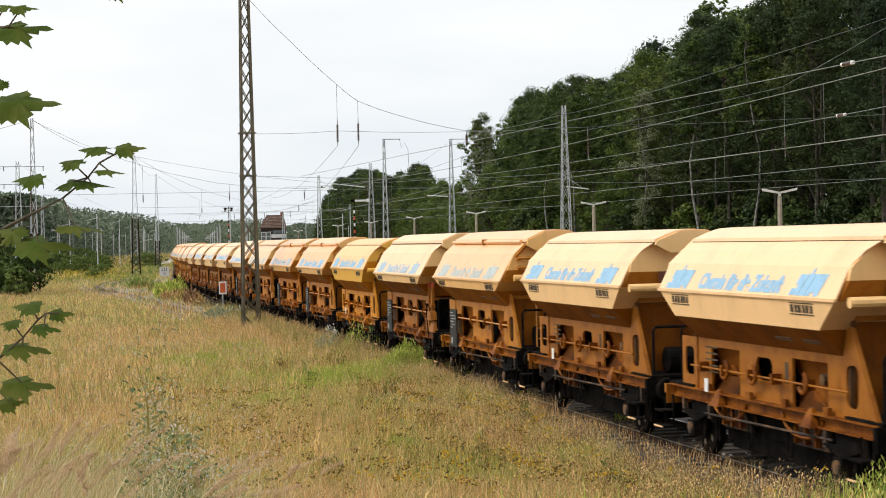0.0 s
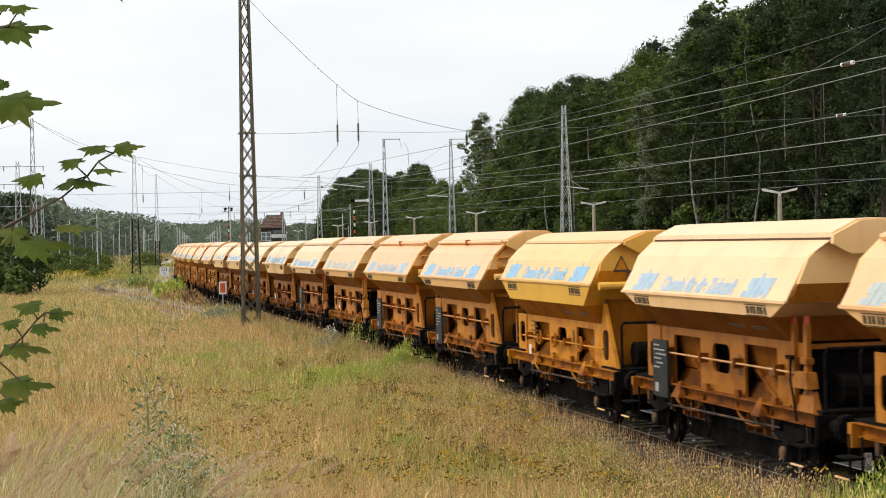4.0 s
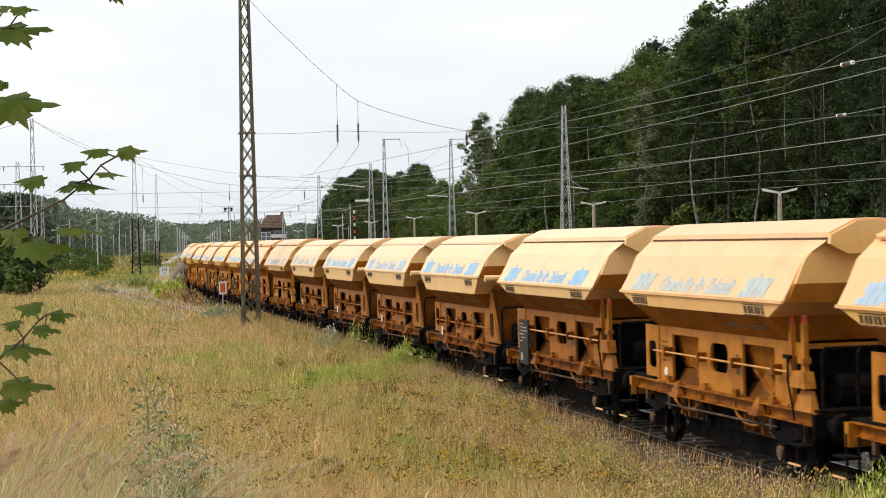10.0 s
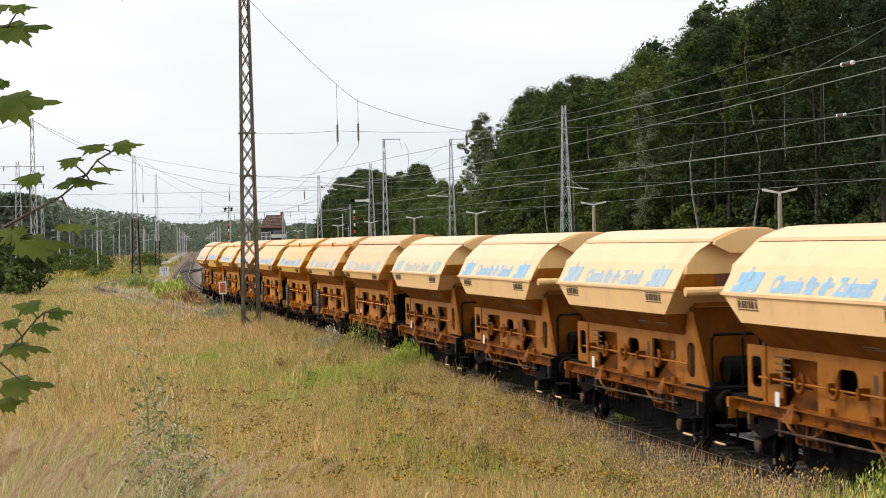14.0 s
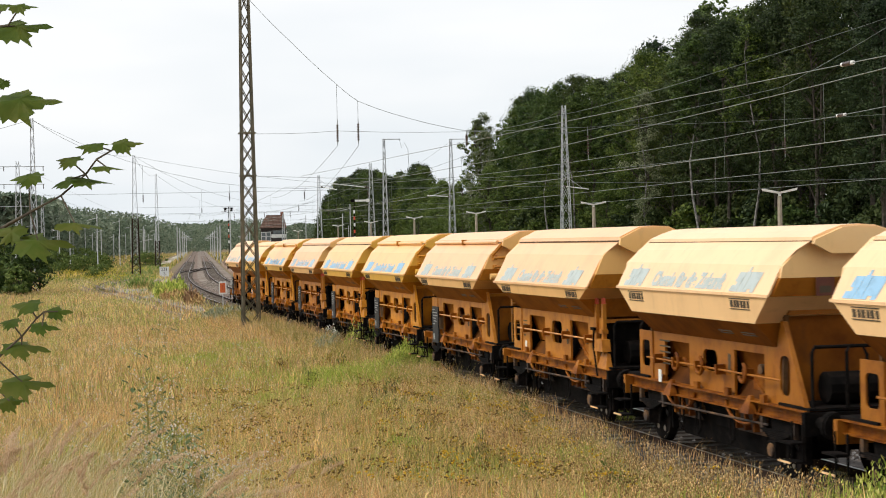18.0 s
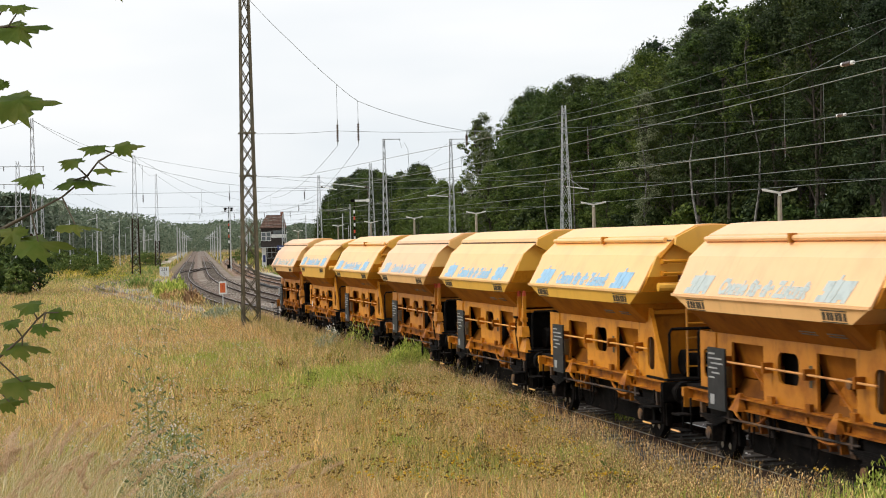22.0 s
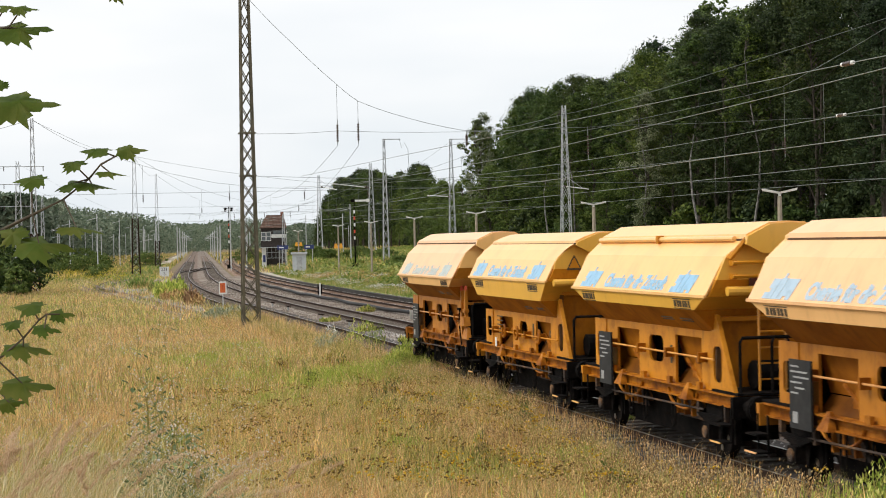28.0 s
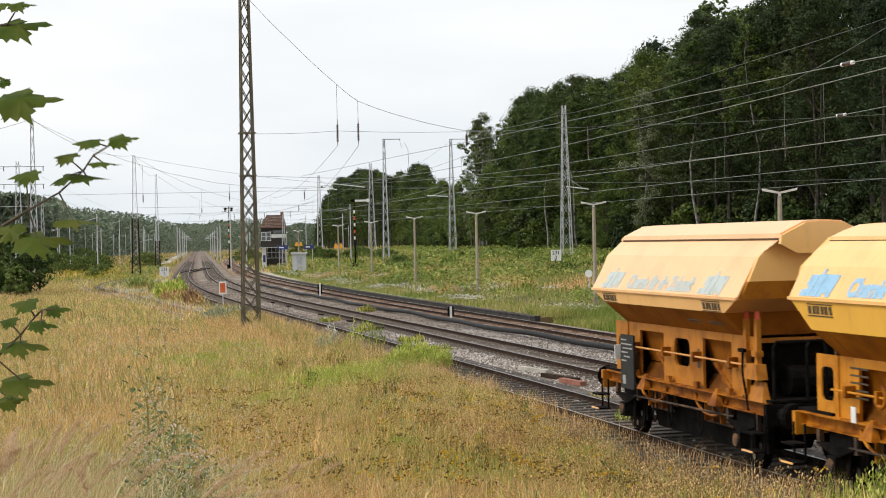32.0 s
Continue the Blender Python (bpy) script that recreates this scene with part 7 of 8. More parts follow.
for k in range(26):
    y = rf.uniform(21, 46)
    WEEDS.append((rf.uniform(-0.20, 0.12) * y, y, rf.choice((40, 70, 110)), rf.uniform(0.15, 0.35), rf.uniform(0.3, 0.6), rf.choice((M_leaf_light, M_weed, M_tussock))))
# weeds by the rails: withered ragwort, their dark tone also painting the train's shadow
for k in range(34):
    p = at(rf.uniform(-10, 24), rf.uniform(2.1, 5.5))
    WEEDS.append((p.x, p.y, rf.choice((50, 80, 120)), rf.uniform(0.15, 0.35), rf.uniform(0.4, 0.7), rf.choice((M_brownhead, M_tussock, M_leaf_light))))
for k in range(70):
    p = at(rf.uniform(55, 230), -rf.uniform(19, 45))
    WEEDS.append((p.x, p.y, rf.choice((150, 260, 380)), rf.uniform(0.7, 1.8), rf.uniform(0.5, 1.1), rf.choice((M_leaf_light, M_grass_far, M_bank, M_bank, M_grass_far))))
for s, o, h in ((47, -2.25, 0.35), (37, -2.3, 0.4), (31, -2.2, 0.25), (24, -7.9, 0.4), (58, -2.3, 0.3), (70, -6.5, 0.3)):
    p = at(s, o)
    WEEDS.append((p.x, p.y, 520, 0.5, h + 0.15, M_undergrass))
for i, (x, y, n, r, h, mat) in enumerate(WEEDS):
    weed_clump(x, y, n, r, h, mat, "fresh green bushy weed among dry grass" if mat is M_weed else "withered brown weed stalks in the grass" if mat in (M_brownhead, M_deadweed) else "silvery grey-green mugwort beside the ballast" if mat is M_silver else "red-brown dock gone to seed beside the line" if mat is M_dock else "dry olive grass tuft on the ballast" if mat is M_undergrass else "darker green leafy weed in the meadow", seed=i + 20)


def bank_growth():
    rng = np.random.default_rng(21)
    V, F, base = [], [], 0
    for n, s0, s1, o0, o1, h0, h1, w in ((60000, 28, 150, -46, -12.6, 0.2, 0.55, 0.02), (36000, 150, 420, -48, -12.6, 0.25, 0.8, 0.045), (9000, 30, 200, -13.8, -11.9, 0.1, 0.3, 0.02), (14000, 36, 53, -17.5, -11.9, 0.25, 0.7, 0.012)):
        s, o = rng.uniform(s0, s1, n), rng.uniform(o0, o1, n)
        a = np.interp(s, LS, LA)
        x, y = np.interp(s, LS, LX) - np.sin(a) * o, np.interp(s, LS, LY) + np.cos(a) * o
        k = (np.abs(x / y) < 0.3) & ~((o > -12.2) & (s < 50))
        x, y, o, s = x[k], y[k], o[k], s[k]
        z = ground_z(x, y)
        z = np.where((o > -15.5) & (s > 49.5), np.maximum(z, 0.02), z)
        v, f, tip = blades(rng, x, y, z - 0.03, h0, h1, w)
        V.append(v)
        F.append(f + base)
        base += len(v)
    stuff("bank_grass", np.concatenate(V), np.concatenate(F), M_bank, "green and straw-coloured grass on the bank and old platform", "grass")
    # leafy herbs in drifts on the slope
    n = 120000
    s, o = rng.uniform(52, 330, n), -14.0 - 33 * rng.random(n)
    a = np.interp(s, LS, LA)
    x, y = np.interp(s, LS, LX) - np.sin(a) * o, np.interp(s, LS, LY) + np.cos(a) * o
    drift = np.sin(s * 0.23 + 0.8 * np.sin(o * 0.31)) * np.sin(o * 0.27 + 1.7 * np.sin(s * 0.11)) + 0.35 * np.sin(s * 0.9 + o * 0.7)
    k = (np.abs(x / y) < 0.3) & (drift + 0.25 * rng.normal(0, 1, n) > np.interp(-o, [14, 19, 27, 47], [0.75, 0.35, -0.15, -0.5]))
    x, y, drift = x[k], y[k], drift[k]
    n = len(x)
    hh = (0.25 + 0.55 * np.clip(drift + 0.6, 0, 1.4)) * rng.uniform(0.6, 1.2, n)
    c = np.stack([x, y, ground_z(x, y) + hh * rng.random(n) ** 0.5], 1)
    th = rng.uniform(0, 6.28, n)
    L = rng.uniform(0.09, 0.2, n) * np.interp(y, [80, 300], [1.0, 2.0])
    d1 = np.stack([np.cos(th), np.sin(th), rng.uniform(-0.2, 0.7, n)], 1) * L[:, None]
    d2 = np.stack([-np.sin(th), np.cos(th), rng.uniform(-0.3, 0.3, n)], 1) * (L * 0.45)[:, None]
    stuff("bank_herbs", np.stack([c - d1, c + d2, c + d1, c - d2], 1).reshape(-1, 3), (np.arange(n) * 4)[:, None] + np.array([0, 1, 2, 3]), M_herb, "leafy green herbs in drifts on the bank", "herbs")
    # dry grass streaks
    m = 46
    cs, co = rng.uniform(58, 240, m), -14.5 - 22 * rng.random(m)
    per = 420
    s, o = np.repeat(cs, per) + rng.normal(0, 2.2, m * per), np.repeat(co, per) + rng.normal(0, 0.8, m * per)
    a = np.interp(s, LS, LA)
    x, y = np.interp(s, LS, LX) - np.sin(a) * o, np.interp(s, LS, LY) + np.cos(a) * o
    v, f, tip = blades(rng, x, y, np.maximum(ground_z(x, y), 0.02) - 0.03, 0.35, 0.75, 0.018, 0.5)
    stuff("dry_bank_grass", v, f, M_russet, "dry straw and russet grass streaks on the bank", "grass")
    # white flowers in drifts along the old platform
    m = 42
    cs, co = rng.uniform(50, 200, m), -13.2 - 7 * rng.random(m) ** 1.4
    per = 22
    n = m * per
    s, o = np.repeat(cs, per) + rng.normal(0, 1.3, n), np.repeat(co, per) + rng.normal(0, 0.55, n)
    a = np.interp(s, LS, LA)
    x, y = np.interp(s, LS, LX) - np.sin(a) * o, np.interp(s, LS, LY) + np.cos(a) * o
    c = np.repeat(np.stack([x, y, np.maximum(ground_z(x, y), 0.02) + rng.uniform(0.25, 0.5, n)], 1), 3, 0) + rng.normal(0, 0.14, (n * 3, 3)) * np.array([1, 1, 0.3])
    v, f = diamonds(c, 0.038, 0.030, rng)
    stuff("white_bank_flowers", v, f, M_whiteflower, "white flower heads in drifts on the old platform", "flowers")
    n = 8
    s, o = rng.uniform(190, 330, n), -30 - 16 * rng.random(n)
    a = np.interp(s, LS, LA)
    x, y = np.interp(s, LS, LX) - np.sin(a) * o, np.interp(s, LS, LY) + np.cos(a) * o
    c = np.repeat(np.stack([x, y, ground_z(x, y) + rng.uniform(0.6, 1.0, n)], 1), 5, 0) + rng.normal(0, 0.3, (n * 5, 3)) * np.array([1, 1, 0.3])
    v, f = diamonds(c, 0.10, 0.07, rng)
    stuff("goldenrod", v, f, M_goldenrod, "yellow goldenrod on the bank by the wood", "flowers")


bank_growth()


def left_brush():
    """Low scrub, goldenrod and weeds between the meadow and the far woods."""
    rng = np.random.default_rng(51)
    n = 26000
    y = rng.uniform(185, 400, n)
    x = rng.uniform(-0.27, -0.155, n) * y
    s, o = offset_of(x, y)
    k = (o > 3.5) & (np.sin(x * 0.21 + 1.0) * np.sin(y * 0.055 + x * 0.07) + 0.35 * rng.normal(0, 1, n) > -0.1)
    x, y = x[k], y[k]
    v, f, tip = blades(rng, x, y, ground_z(x, y) - 0.03, 0.3, 0.95, 0.07)
    stuff("scrub_growth", v, f, M_grass_far, "low green scrub beside the line", "scrub")
    n = 70
    y = rng.uniform(205, 300, n)
    x = rng.uniform(-0.225, -0.185, n) * y + rng.normal(0, 2.0, n)
    c = np.repeat(np.stack([x, y, ground_z(x, y) + rng.uniform(0.6, 1.0, n)], 1), 26, 0) + rng.normal(0, 0.6, (n * 26, 3)) * np.array([1, 1, 0.3])
    v, f = diamonds(c, 0.055, 0.06, rng)
    stuff("goldenrod_meadow", v, f, M_goldenrod, "yellow goldenrod beyond the siding", "flowers")


left_brush()


def crown_mesh(name, seed, H, base_h, R, n_clump, per, card, mat, narrow=1.0, droop=0.0):
    """Leaf cards in clumps round the branch ends; uneven outline with gaps."""
    rng = np.random.default_rng(seed)
    u = rng.random(n_clump)
    zc = base_h + (H - base_h) * u
    prof = np.sin(np.pi * np.clip(0.12 + 0.86 * u, 0, 1)) ** 0.65 * narrow
    a = rng.uniform(0, 2 * np.pi, n_clump)
    lob = 1 + 0.30 * np.sin(a * 3 + seed) + 0.22 * np.sin(a * 5 + zc * 0.8)
    d = R * prof * lob * (0.35 + 0.65 * np.sqrt(rng.random(n_clump)))
    c = np.stack([np.cos(a) * d, np.sin(a) * d, zc - droop * d], 1)
    n = n_clump * per
    size = np.repeat(R * (0.08 + 0.30 * rng.random(n_clump) ** 1.6), per)[:, None]
    u = rng.normal(0, 1, (n, 3))
    u /= np.linalg.norm(u, axis=1)[:, None]
    q = np.repeat(c, per, 0) + u * size * rng.uniform(0.55, 1.1, (n, 1)) * np.array([1, 1, 0.7])
    nrm = u + rng.normal(0, 0.35, (n, 3)) + np.array([0, 0, 0.35])
    nrm /= np.linalg.norm(nrm, axis=1)[:, None]
    t1 = np.cross(nrm, rng.normal(0, 1, (n, 3)))
    t1 /= np.linalg.norm(t1, axis=1)[:, None]
    t2 = np.cross(nrm, t1)
    w = card * rng.uniform(0.6, 1.3, n)[:, None]
    v = np.stack([q - t1 * w, q + t2 * w * 0.55, q + t1 * w, q - t2 * w * 0.55], 1).reshape(-1, 3)
    f = (np.arange(n) * 4)[:, None] + np.array([0, 1, 2, 3])
    return soup(name, v, f, mat), c


def make_tree(seed, H, base_h, R, n_clump, per, card, mat, bark, label, narrow=1.0, droop=0.0, tr=0.28):
    t = tagged(new("tree"), label, "tree", "trees of the wood")
    me, c = crown_mesh("crown", seed, H, base_h, R, n_clump, per, card, mat, narrow, droop)
    rng = random.Random(seed)
    b = Build()
    p = Vector((0, 0, -0.4))
    pts = [p]
    for i in range(6):
        bend = 0.7 if bark is M_birch else 0.3
        p = p + Vector((rng.uniform(-bend, bend), rng.uniform(-bend, bend), (H * 0.9) / 6))
        pts.append(p)
    for i in range(6):
        b.tube(pts[i], pts[i + 1], tr * (1 - i / 7), 8, tr * (1 - (i + 1) / 7))
    lb = Build()
    for k in range(0, len(c), max(1, len(c) // 22)):
        e = Vector(c[k])
        zt = max(base_h * 0.7, e.z - 0.8 * math.hypot(e.x, e.y) - 0.6)
        g = min(5.99, max(0.0, (zt + 0.4) / (H * 0.15)))
        st = pts[int(g)].lerp(pts[int(g) + 1], g - int(g))
        mid = st.lerp(e, 0.5) + Vector((rng.uniform(-0.3, 0.3), rng.uniform(-0.3, 0.3), rng.uniform(-0.1, 0.35)))
        lb.tube(st, mid, tr * 0.26, 5, tr * 0.16).tube(mid, e, tr * 0.16, 5, tr * 0.07)
    part("trunk", b, bark, t)
    if per > 50:
        tagged(part("branchwork", lb, M_bark, t), kind="stuff")
    part("crown", me, mat, t)
    return t


def plant(proto, x, y, scale, turn, z=None):
    z = float(ground_z(np.array([x]), np.array([y]))[0]) if z is None else z
    t = copy_thing(proto, Matrix.Translation((x, y, z)) @ Matrix.Rotation(turn, 4, "Z"))
    t.scale = (scale, scale, scale)
    return t


# the wood's top edge as bearing and slope from the bank
WOOD_EYE = 4.07
SKYLINE = [(-0.0779, 0.0106), (-0.074, 0.0262), (-0.0675, 0.0366), (-0.0592, 0.0429), (-0.046, 0.0459), (-0.0379, 0.0418), (-0.0298, 0.04), (-0.0215, 0.0463), (-0.0158, 0.0492), (-0.0094, 0.0438),
           (0.0012, 0.035), (0.0150, 0.0290), (0.0250, 0.0360), (0.0300, 0.0780), (0.0370, 0.0860), (0.0460, 0.0931), (0.0516, 0.0916), (0.0612, 0.0848), (0.0678, 0.0879), (0.0762, 0.0949),
           (0.0878, 0.0999), (0.1007, 0.0951), (0.1074, 0.1024), (0.1158, 0.1098), (0.1274, 0.1154), (0.1356, 0.1172), (0.1401, 0.1289), (0.1524, 0.1374), (0.2605, 0.1727)]


def forest():
    rng = random.Random(8)
    spec = [(1, 25, 4.5, 5.0, 190, M_leaf_dark, M_bark, "tall dark green oak at the edge of the wood", 1.0, 0.0, 0.28),
            (2, 26, 6.5, 4.2, 180, M_leaf_pine_shade, M_bark, "tall dark pine with a bare lower trunk", 0.9, 0.0, 0.28),
            (3, 24, 4, 5.4, 200, M_leaf_dark, M_bark, "broad dark green oak in the wood", 1.0, 0.0, 0.28),
            (4, 22, 4, 2.9, 62, M_leaf_birch, M_birch, "grey-green birch with a pale trunk", 0.8, 0.3, 0.17),
            (5, 14, 2, 3.8, 120, M_leaf_light, M_bark, "younger fresh green tree at the wood's edge", 1.0, 0.0, 0.16),
            (6, 27, 7.5, 4.4, 180, M_leaf_pine_shade, M_bark, "high pine with a dark flat crown", 0.9, 0.0, 0.28),
            (7, 21, 12, 2.6, 90, M_leaf_dark, M_birch, "slender birch with a long white trunk", 0.9, 0.2, 0.15)]
    kinds = []
    for per, k in ((130, 0.60), (28, 1.25)):
        kinds += [make_tree(sd, H, bh, R, n, per, 0.215 * k, mat, bark, lab, nar, dr, tr) for sd, H, bh, R, n, mat, bark, lab, nar, dr, tr in spec]
    first = set()

    def put(i, s, o, h):
        p = at(s, o)
        base = (25, 26, 24, 22, 14, 27, 21)[i]
        i += 0 if o > -62 and s < 345 else 7
        z = float(ground_z(np.array([p.x]), np.array([p.y]))[0])
        turn = rng.uniform(0, 6.28)
        if i not in first:
            first.add(i)
            kinds[i].matrix_basis = Matrix.Translation((p.x, p.y, z)) @ Matrix.Rotation(turn, 4, "Z")
            kinds[i].scale = (h / base,) * 3
        else:
            plant(kinds[i], p.x, p.y, h / base, turn, z)

    for row, (o0, step) in enumerate(((-50, 6.0), (-57, 6.5), (-66, 7.5), (-77, 9))):
        s = 84 + row * 2.5
        while s < 660:
            s_, o_ = s + rng.uniform(-1.5, 1.5), o0 + rng.uniform(-2, 2) - (12 if 250 < s < 330 else 0)
            p = at(s_, o_)
            edge = min(float(np.interp(p.x / p.y + d / p.y, [q[0] for q in SKYLINE], [q[1] for q in SKYLINE])) for d in ((-4.0, 0.0) if s > 205 else (0.0,)))
            h = WOOD_EYE + p.y * edge - float(ground_z(np.array([p.x]), np.array([p.y]))[0])
            h = min(34.0, max(5.0, h)) * rng.uniform(0.77, 0.99)
            # the near stretch takes only the darkest crowns, to paint its deep shade
            i = rng.choice((1, 5, 1, 5) if s < 140 else (0, 0, 1, 2, 2, 5) if row else (0, 2, 1, 5, 0))
            put(i, s_, o_, h)
            s += step * rng.uniform(0.8, 1.2) * (1.0 if s < 300 else 1.4)
    for s in (152, 205, 212, 221, 228, 236, 244, 252, 258, 266, 274, 283, 292, 303, 316):
        put(4, s, -47 + rng.uniform(-2, 1.5), rng.uniform(6, 9.5) if s < 210 else rng.uniform(8.5, 13))
    for s, o, h in ((243, -46.5, 11), (227.5, -46, 21.5), (224, -45.8, 18.5), (231, -46.3, 17), (136, -46.5, 17)):
        put(3, s, o, h)
    for s, o in ((232, -46), (227, -46.5), (163, -46), (119, -46.5), (106, -47), (180, -46)):
        put(6, s, o, rng.uniform(17, 21))
    for i, t in enumerate(kinds):
        if i not in first:
            for o in (*t.children_recursive, t):
                bpy.data.objects.remove(o)


forest()


def wood_edge():
    """Bushes and young growth that close the foot of the wood."""
    rng = random.Random(15)
    protos = []
    for k, (mat, label) in enumerate(((M_leaf_dark, "dense dark bush at the foot of the wood"), (M_leaf_light, "fresh green bush at the foot of the wood"), (M_leaf_dark, "tall dark thicket at the foot of the wood"), (M_leaf_pine_shade, "bush with the wood's shade painted into its leaves"))):
        t = tagged(new("bush"), label, "bush", "bushes at the wood's edge")
        me, c = crown_mesh("crown", 90 + k, 5.0, 0.1, 2.6, 100, 46, 0.19, mat)
        part("crown", me, mat, t)
        protos.append(t)
    used = set()
    s = 82.0
    while s < 335:
        # pine-dark bushes hold the shade of the near stretch in their colour
        k = rng.choice((3, 3, 3, 0) if s < 165 else (0, 0, 2, 3) if s < 205 else (1, 0, 2, 3))
        p = at(s, rng.uniform(-52, -47))
        z = float(ground_z(np.array([p.x]), np.array([p.y]))[0])
        sc = rng.uniform(0.5, 1.15) * (1.25 if k == 2 else 1.0)
        if k in used:
            plant(protos[k], p.x, p.y, sc, rng.uniform(0, 6.28), z)
        else:
            used.add(k)
            protos[k].matrix_basis = Matrix.Translation((p.x, p.y, z))
            protos[k].scale = (sc, sc, sc)
        s += rng.uniform(2.6, 4.6)


wood_edge()


def thicket():
    """Undergrowth and inner foliage of the wood, and the far woods along the line."""
    rng = np.random.default_rng(31)
    n = 120000
    s, o = rng.uniform(80, 660, n), -53 - 34 * rng.random(n)
    a = np.interp(s, LS, LA)
    x, y = np.interp(s, LS, LX) - np.sin(a) * o, np.interp(s, LS, LY) + np.cos(a) * o
    z = ground_z(x, y) + (rng.random(n) ** 1.3) * np.interp(-o, [53, 62, 87], [3.0, 7.0, 17.0])
    c = np.stack([x, y, z], 1)

    def cards(c, size):
        n = len(c)
        t1 = rng.normal(0, 1, (n, 3))
        t1 /= np.linalg.norm(t1, axis=1)[:, None]
        t2 = np.cross(t1, rng.normal(0, 1, (n, 3)))
        t2 /= np.linalg.norm(t2, axis=1)[:, None]
        w = size * rng.uniform(0.6, 1.3, n)[:, None]
        v = np.stack([c - t1 * w, c + t2 * w * 0.6, c + t1 * w, c - t2 * w * 0.6], 1).reshape(-1, 3)
        return v, (np.arange(n) * 4)[:, None] + np.array([0, 1, 2, 3])

    v, f = cards(c, 0.3)
    stuff("wood_undergrowth", v, f, M_leaf_dark, "dark undergrowth inside the wood", "undergrowth")
    # far woods closing the view to the left and straight ahead
    n = 150000
    t = rng.random(n)
    yy = 400 + 1300 * t ** 1.6
    lo, hi = -0.30, np.interp(yy, [400, 560, 800, 1100, 1700], [-0.236, -0.215, -0.185, -0.15, -0.05])
    xx = (lo + (hi - lo) * np.sqrt(rng.random(n))) * yy
    top = np.interp(yy, [400, 800, 1700], [15, 20, 28]) * (0.80 + 0.12 * np.sin(xx * 0.11 + 1) + 0.12 * np.sin(xx * 0.043 + yy * 0.01) + 0.08 * np.sin(xx * 0.31))
    top *= np.interp(xx / yy, [-0.27, -0.225, -0.19], [1.45, 1.2, 1.0])
    zz = -0.4 + top * rng.random(n) ** 0.75
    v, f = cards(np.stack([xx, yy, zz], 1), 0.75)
    stuff("far_woods", v, f, M_leaf_hazed, "distant wood along the horizon, paled by painted haze", "far woods")
    n = 26000
    xx = rng.uniform(-0.26, 0.03, n)
    yy = rng.uniform(1650, 1750, n)
    xx = xx * yy
    top = 27 * (0.86 + 0.1 * np.sin(xx * 0.05) + 0.07 * np.sin(xx * 0.17))
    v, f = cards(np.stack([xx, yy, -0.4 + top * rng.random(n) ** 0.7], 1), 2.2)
    stuff("far_woods_ahead", v, f, M_leaf_hazed, "distant wood closing the line ahead, paled by painted haze", "far woods")


thicket()


def shrub(seed, x, y, H, R, mat, label):
    t = tagged(new("shrub"), label, "shrub", "lineside shrubs")
    t.matrix_basis = pose(x, y, float(ground_z(np.array([x]), np.array([y]))[0]))
    me, c = crown_mesh("crown", seed, H, 0.15, R, 90, 70, 0.075 * H ** 0.5, mat)
    part("crown", me, mat, t)
    b = Build()
    for k in range(0, len(c), 8):
        b.tube((0, 0, -0.1), c[k], 0.04, 5, 0.015)
    tagged(part("stem", b, M_bark, t), kind="stuff")


SHRUBS = [(-41.0, 163, 5.9, 3.4, M_leaf_dark), (-45.0, 168, 5.7, 3.3, M_leaf_dark), (-38.6, 157, 2.9, 1.2, M_leaf_light), (-58, 270, 5, 3.2, M_leaf_light), (-64, 285, 6, 3.4, M_leaf_light), (-71, 300, 6, 3.6, M_leaf_light),
          (-76, 290, 5.5, 4, M_leaf_light), (-52, 262, 3.0, 2.2, M_leaf_light), (-66, 330, 5, 4, M_leaf_light), (-60, 350, 5, 4, M_leaf_light), (-84, 350, 7, 4.5, M_leaf_light), (-92, 345, 6, 4, M_leaf_light), (-48.5, 240, 2.0, 1.4, M_leaf_light),
          (-20, 300, 3.5, 3, M_leaf_light), (-14, 290, 3.5, 3.2, M_leaf_light), (-9, 262, 3.0, 2.4, M_leaf_light), (-24, 330, 4, 3, M_leaf_light), (-5.5, 225, 2.0, 2.2, M_leaf_light), (-47, 420, 5, 5, M_leaf_light), (-33, 400, 5, 4, M_leaf_light), (-88, 420, 7, 6, M_leaf_light), (-100, 440, 8, 6, M_leaf_light)]
for i, (x, y, H, R, mat) in enumerate(SHRUBS):
    shrub(60 + i, x, y, H if y < 180 else H * 0.62, R if y < 180 else R * 0.8, mat, "dense dark green shrub at the meadow's edge" if mat is M_leaf_dark else "leafy green shrub beside the line")

# slim far masts and lamp poles along the station throat
rr = random.Random(4)
for k in range(58):
    y = rr.uniform(260, 820)
    x = -0.1465 * y + rr.choice((-1, -1, 1)) * rr.uniform(7, 42) * y / 420
    H = rr.uniform(8, 11)
    ob = tagged(new("far_mast", Build().tube((0, 0, -0.5), (0, 0, H), 0.10, 5, 0.08).tube((-1.6, 0, H - 1.0), (0.2, 0, H - 0.6), 0.06, 4).mesh("far_mast", M_galv)), "slim grey mast far along the line", "mast", "far masts")
    ob.matrix_basis = pose(x, y, -0.4, 0, 0, rr.uniform(-30, 30))


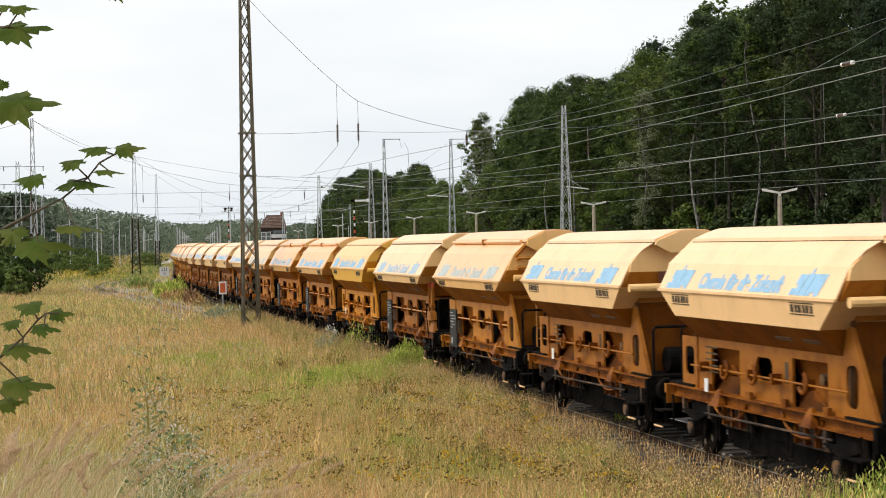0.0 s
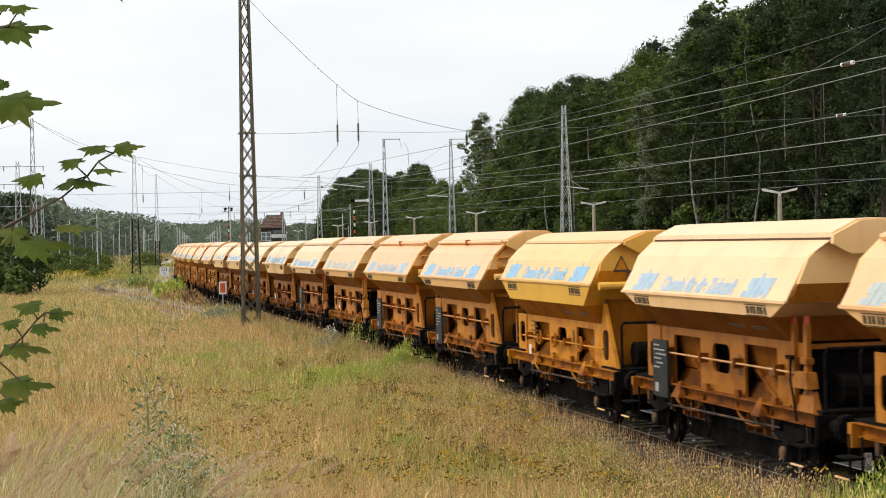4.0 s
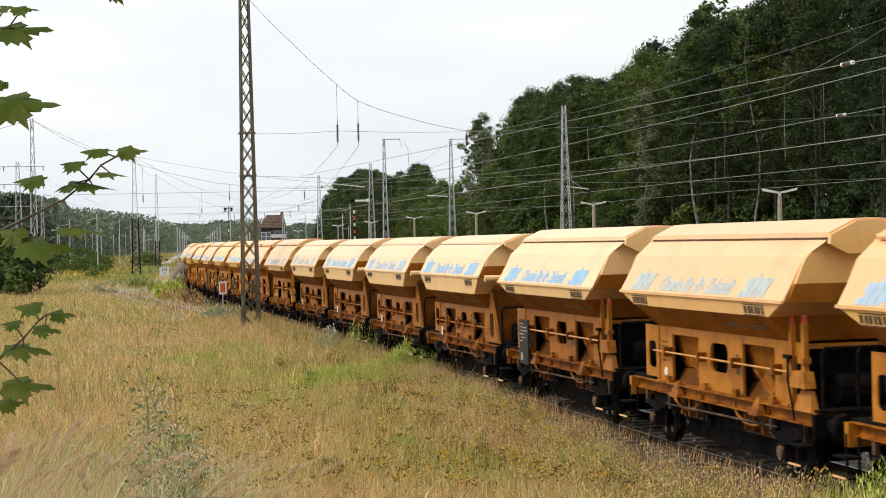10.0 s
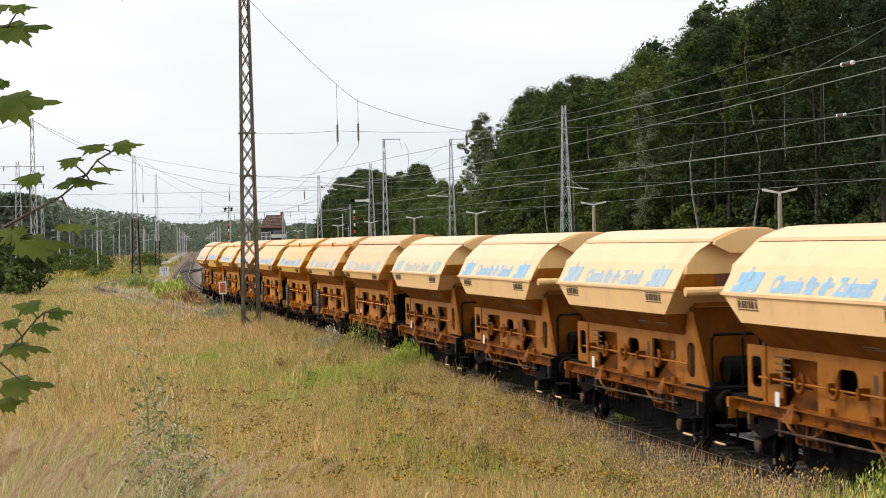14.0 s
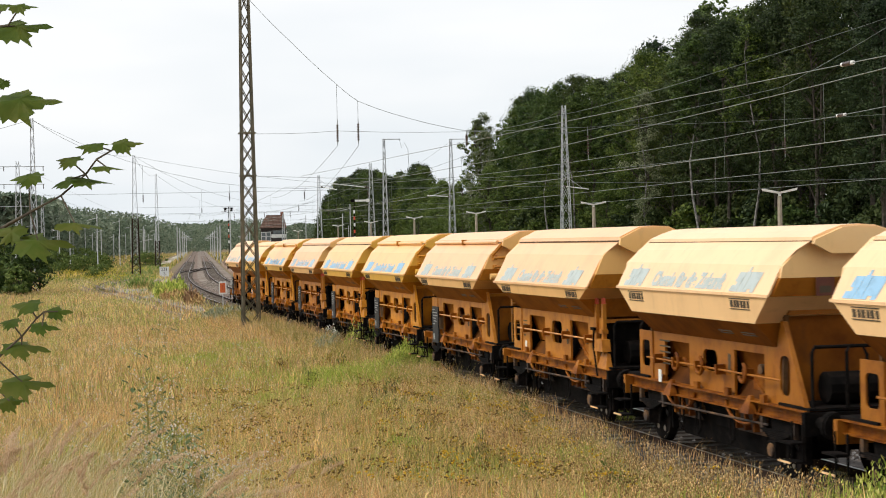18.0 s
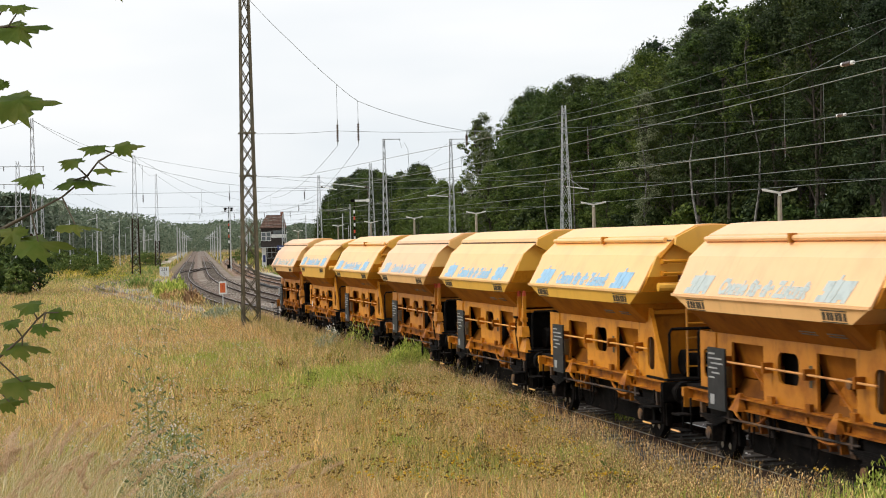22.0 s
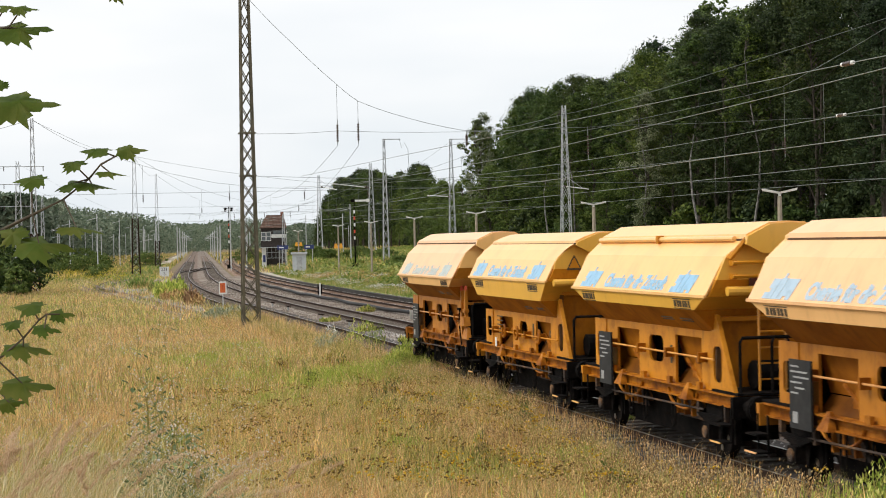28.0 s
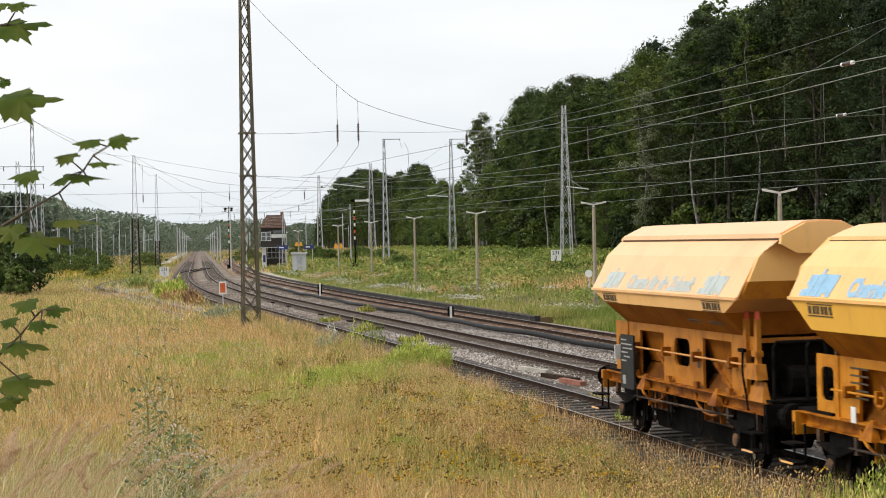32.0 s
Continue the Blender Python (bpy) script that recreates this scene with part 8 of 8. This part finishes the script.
# ---------------------------------------------------------------- maple beside the camera
def leaf_mesh(seed):
    """A five-lobed maple leaf, slightly folded along its veins; stalk at the origin, tip towards +y."""
    rng = random.Random(seed)
    half = [(0.0, 0.0), (0.10, -0.03), (0.22, -0.10), (0.25, 0.02), (0.42, 0.06), (0.33, 0.16), (0.50, 0.28), (0.40, 0.34), (0.56, 0.52), (0.38, 0.50), (0.30, 0.60), (0.20, 0.52), (0.22, 0.72), (0.12, 0.76), (0.10, 0.90)]
    pts = half + [(0.0, 1.06)] + [(-x * rng.uniform(0.9, 1.1), y * rng.uniform(0.95, 1.05)) for x, y in reversed(half[1:])]
    b = Build()
    zf = lambda x, y: -0.22 * abs(x) ** 1.3 - 0.14 * y * y + 0.03 * math.sin(9 * x + 7 * y + seed)
    rim = [(x, y, zf(x, y)) for x, y in pts]
    c = (0.0, 0.38, 0.02)
    for p, q in zip(rim, rim[1:] + rim[:1]):
        m0 = tuple((a + d) / 2 for a, d in zip(p, c))
        m1 = tuple((a + d) / 2 for a, d in zip(q, c))
        b.face(p, q, m1, m0)
        b.face(m0, m1, c)
    return b.mesh("leaf", M_maple, True)


LEAVES = [leaf_mesh(k) for k in (1, 2, 3)]
MAPLE = tagged(new("maple_tree"), "maple sapling with lobed green leaves close by", "tree")
MAPLE.matrix_basis = Matrix.Translation((-1.75, 3.6, 2.35))
part("trunk", Build().tube((0, 0, -0.6), (0.05, 0.1, 1.2), 0.05, 8, 0.04).tube((0.05, 0.1, 1.2), (0.1, 0.3, 3.0), 0.04, 8, 0.02), M_bark, MAPLE)


def spray(pivot, stem, leaves, seed):
    """One limb with its leaves, pivoting at the trunk. Places are x and z at the leaf plane 4 m off."""
    rng = random.Random(seed)
    org = Vector((-1.75, 3.6, 2.35))
    P0 = Vector((pivot[0], 4.0, pivot[1]))
    br = part("branch", Build(), M_twig, MAPLE)
    b = Build()
    pts = [Vector((x, 4.0 + 0.03 * math.sin(i * 2.1), z)) - P0 for i, (x, z) in enumerate(stem)]
    pts = [Vector((-1.70, 3.85, stem[0][1] - 0.12)) - P0] + pts
    for i, (p, q) in enumerate(zip(pts, pts[1:])):
        b.tube(p, q, max(0.0025, 0.0065 - 0.0011 * i), 7, max(0.002, 0.0055 - 0.0011 * i))
    br.data = b.mesh("branch", M_twig, True)
    br.matrix_basis = Matrix.Translation(P0 - org)
    for x, z, w, tilt, yaw in leaves:
        lf = part("leaf", LEAVES[rng.randrange(3)], M_maple, br)
        p = Vector((x, 4.0 + rng.uniform(-0.04, 0.04), z)) - P0
        m = Matrix.Translation(p) @ Matrix.Rotation(radians(tilt * 1.6 + 3), 4, "X") @ Matrix.Rotation(radians(yaw), 4, "Z") @ Matrix.Rotation(radians(rng.uniform(-7, 7)), 4, "Y")
        lf.matrix_basis = m @ Matrix.Diagonal((w * 0.95, w * 0.95, w * 1.2, 1)) @ Matrix.Translation((0, -0.4, 0))
        near = min(pts, key=lambda s: (s - p).length)
        if (near - p).length < 0.09:
            part("stalk", Build().tube(near, p, 0.0022, 5, 0.0016), M_twig, br)
    return br


MAPLE1_STEM = [(-1.105, 4.08), (-1.026, 4.118), (-0.946, 4.151), (-0.88, 4.187), (-0.826, 4.235), (-0.789, 4.266), (-0.76, 4.286)]
MAPLE1 = [(-0.803, 4.303, 0.077, 14, 70), (-0.724, 4.301, 0.070, 23, -75), (-0.857, 4.270, 0.068, 17, 60), (-0.766, 4.248, 0.074, 8, -80), (-0.952, 4.234, 0.080, 20, 80), (-0.860, 4.225, 0.085, 13, 20), (-0.815, 4.222, 0.095, 9, -85),
          (-0.842, 4.120, 0.102, 9, -80), (-0.928, 4.083, 0.133, 13, -75), (-0.993, 4.108, 0.080, 26, 60)]
MAPLE2_STEM = [(-1.094, 4.571), (-1.041, 4.586), (-0.989, 4.582)]
MAPLE2 = [(-0.956, 4.626, 0.062, 21, -80), (-1.007, 4.635, 0.045, 20, 40), (-0.965, 4.580, 0.122, 24, -70), (-0.972, 4.413, 0.148, 27, -80), (-1.015, 4.454, 0.035, 40, 30), (-1.01, 4.40, 0.07, 30, 70), (-0.742, 4.672, 0.07, 35, -80)]
MAPLE3_STEM = [(-1.112, 3.74), (-1.073, 3.771), (-1.033, 3.816), (-0.979, 3.865), (-0.949, 3.905), (-0.919, 3.921)]
MAPLE3 = [(-0.964, 3.940, 0.077, 12, 70), (-0.893, 3.920, 0.056, 20, -75), (-0.922, 3.889, 0.064, 12, -85), (-1.005, 3.900, 0.055, 14, 70), (-0.980, 3.844, 0.107, 7, -80), (-0.979, 3.759, 0.117, 13, -80), (-1.015, 3.714, 0.065, 20, -70)]
BR = [spray((-1.12, 4.05), MAPLE1_STEM, MAPLE1, 1), spray((-1.12, 4.55), MAPLE2_STEM, MAPLE2, 2), spray((-1.12, 3.75), MAPLE3_STEM, MAPLE3, 3)]
SWAY = [(0, 2), (1, 0), (1.5, -5), (2, -3), (3, -1), (5.5, 0), (6, -3), (6.5, 0), (7, 5), (7.5, 15), (8, 14), (8.5, 8), (9, 6), (10, 6), (10.5, 35), (11, 23), (11.5, -1), (12, -14), (13, -12), (13.5, -14), (14, -3), (14.5, 0),
        (16.5, -6), (19, -3), (21, -1), (23, 0), (25.5, 3), (27.5, 0), (28, 5), (28.5, 12), (29, 2), (29.5, 12), (30, 20), (30.5, 60), (31, 17), (31.5, 50), (32, -12)]


def maple_sway(k, dy):
    pivot = ((-1.12, 4.05), (-1.12, 4.55), (-1.12, 3.75))[k]
    ang = dy * 0.0038 * (1.0, 0.8, 0.8)[k]
    return Matrix.Translation(Vector((pivot[0], 4.0, pivot[1])) - Vector((-1.75, 3.6, 2.35))) @ Matrix.Rotation(ang, 4, "Y") @ Matrix.Rotation(ang * 0.3, 4, "Z")


def motions():
    for k, w in enumerate(TRAIN):
        walk(w, [(t, wagon_pose(k, t)) for t in np.arange(0, 32.01, 1.0)])
        roll = [(t, float(np.polyval(TAIL_FIT, 0) - np.polyval(TAIL_FIT, t)) / 0.5) for t in np.arange(0, 32.01, 0.1)]
        for axle in [o for o in w.children if o.name.startswith("wheelset")]:
            hub = Matrix.Translation(axle.matrix_basis.translation)
            walk(axle, [(t, hub @ Matrix.Rotation(-a, 4, "Y")) for t, a in roll])
    for k, br in enumerate(BR):
        walk(br, [(t, maple_sway(k, dy)) for t, dy in SWAY])


motions()
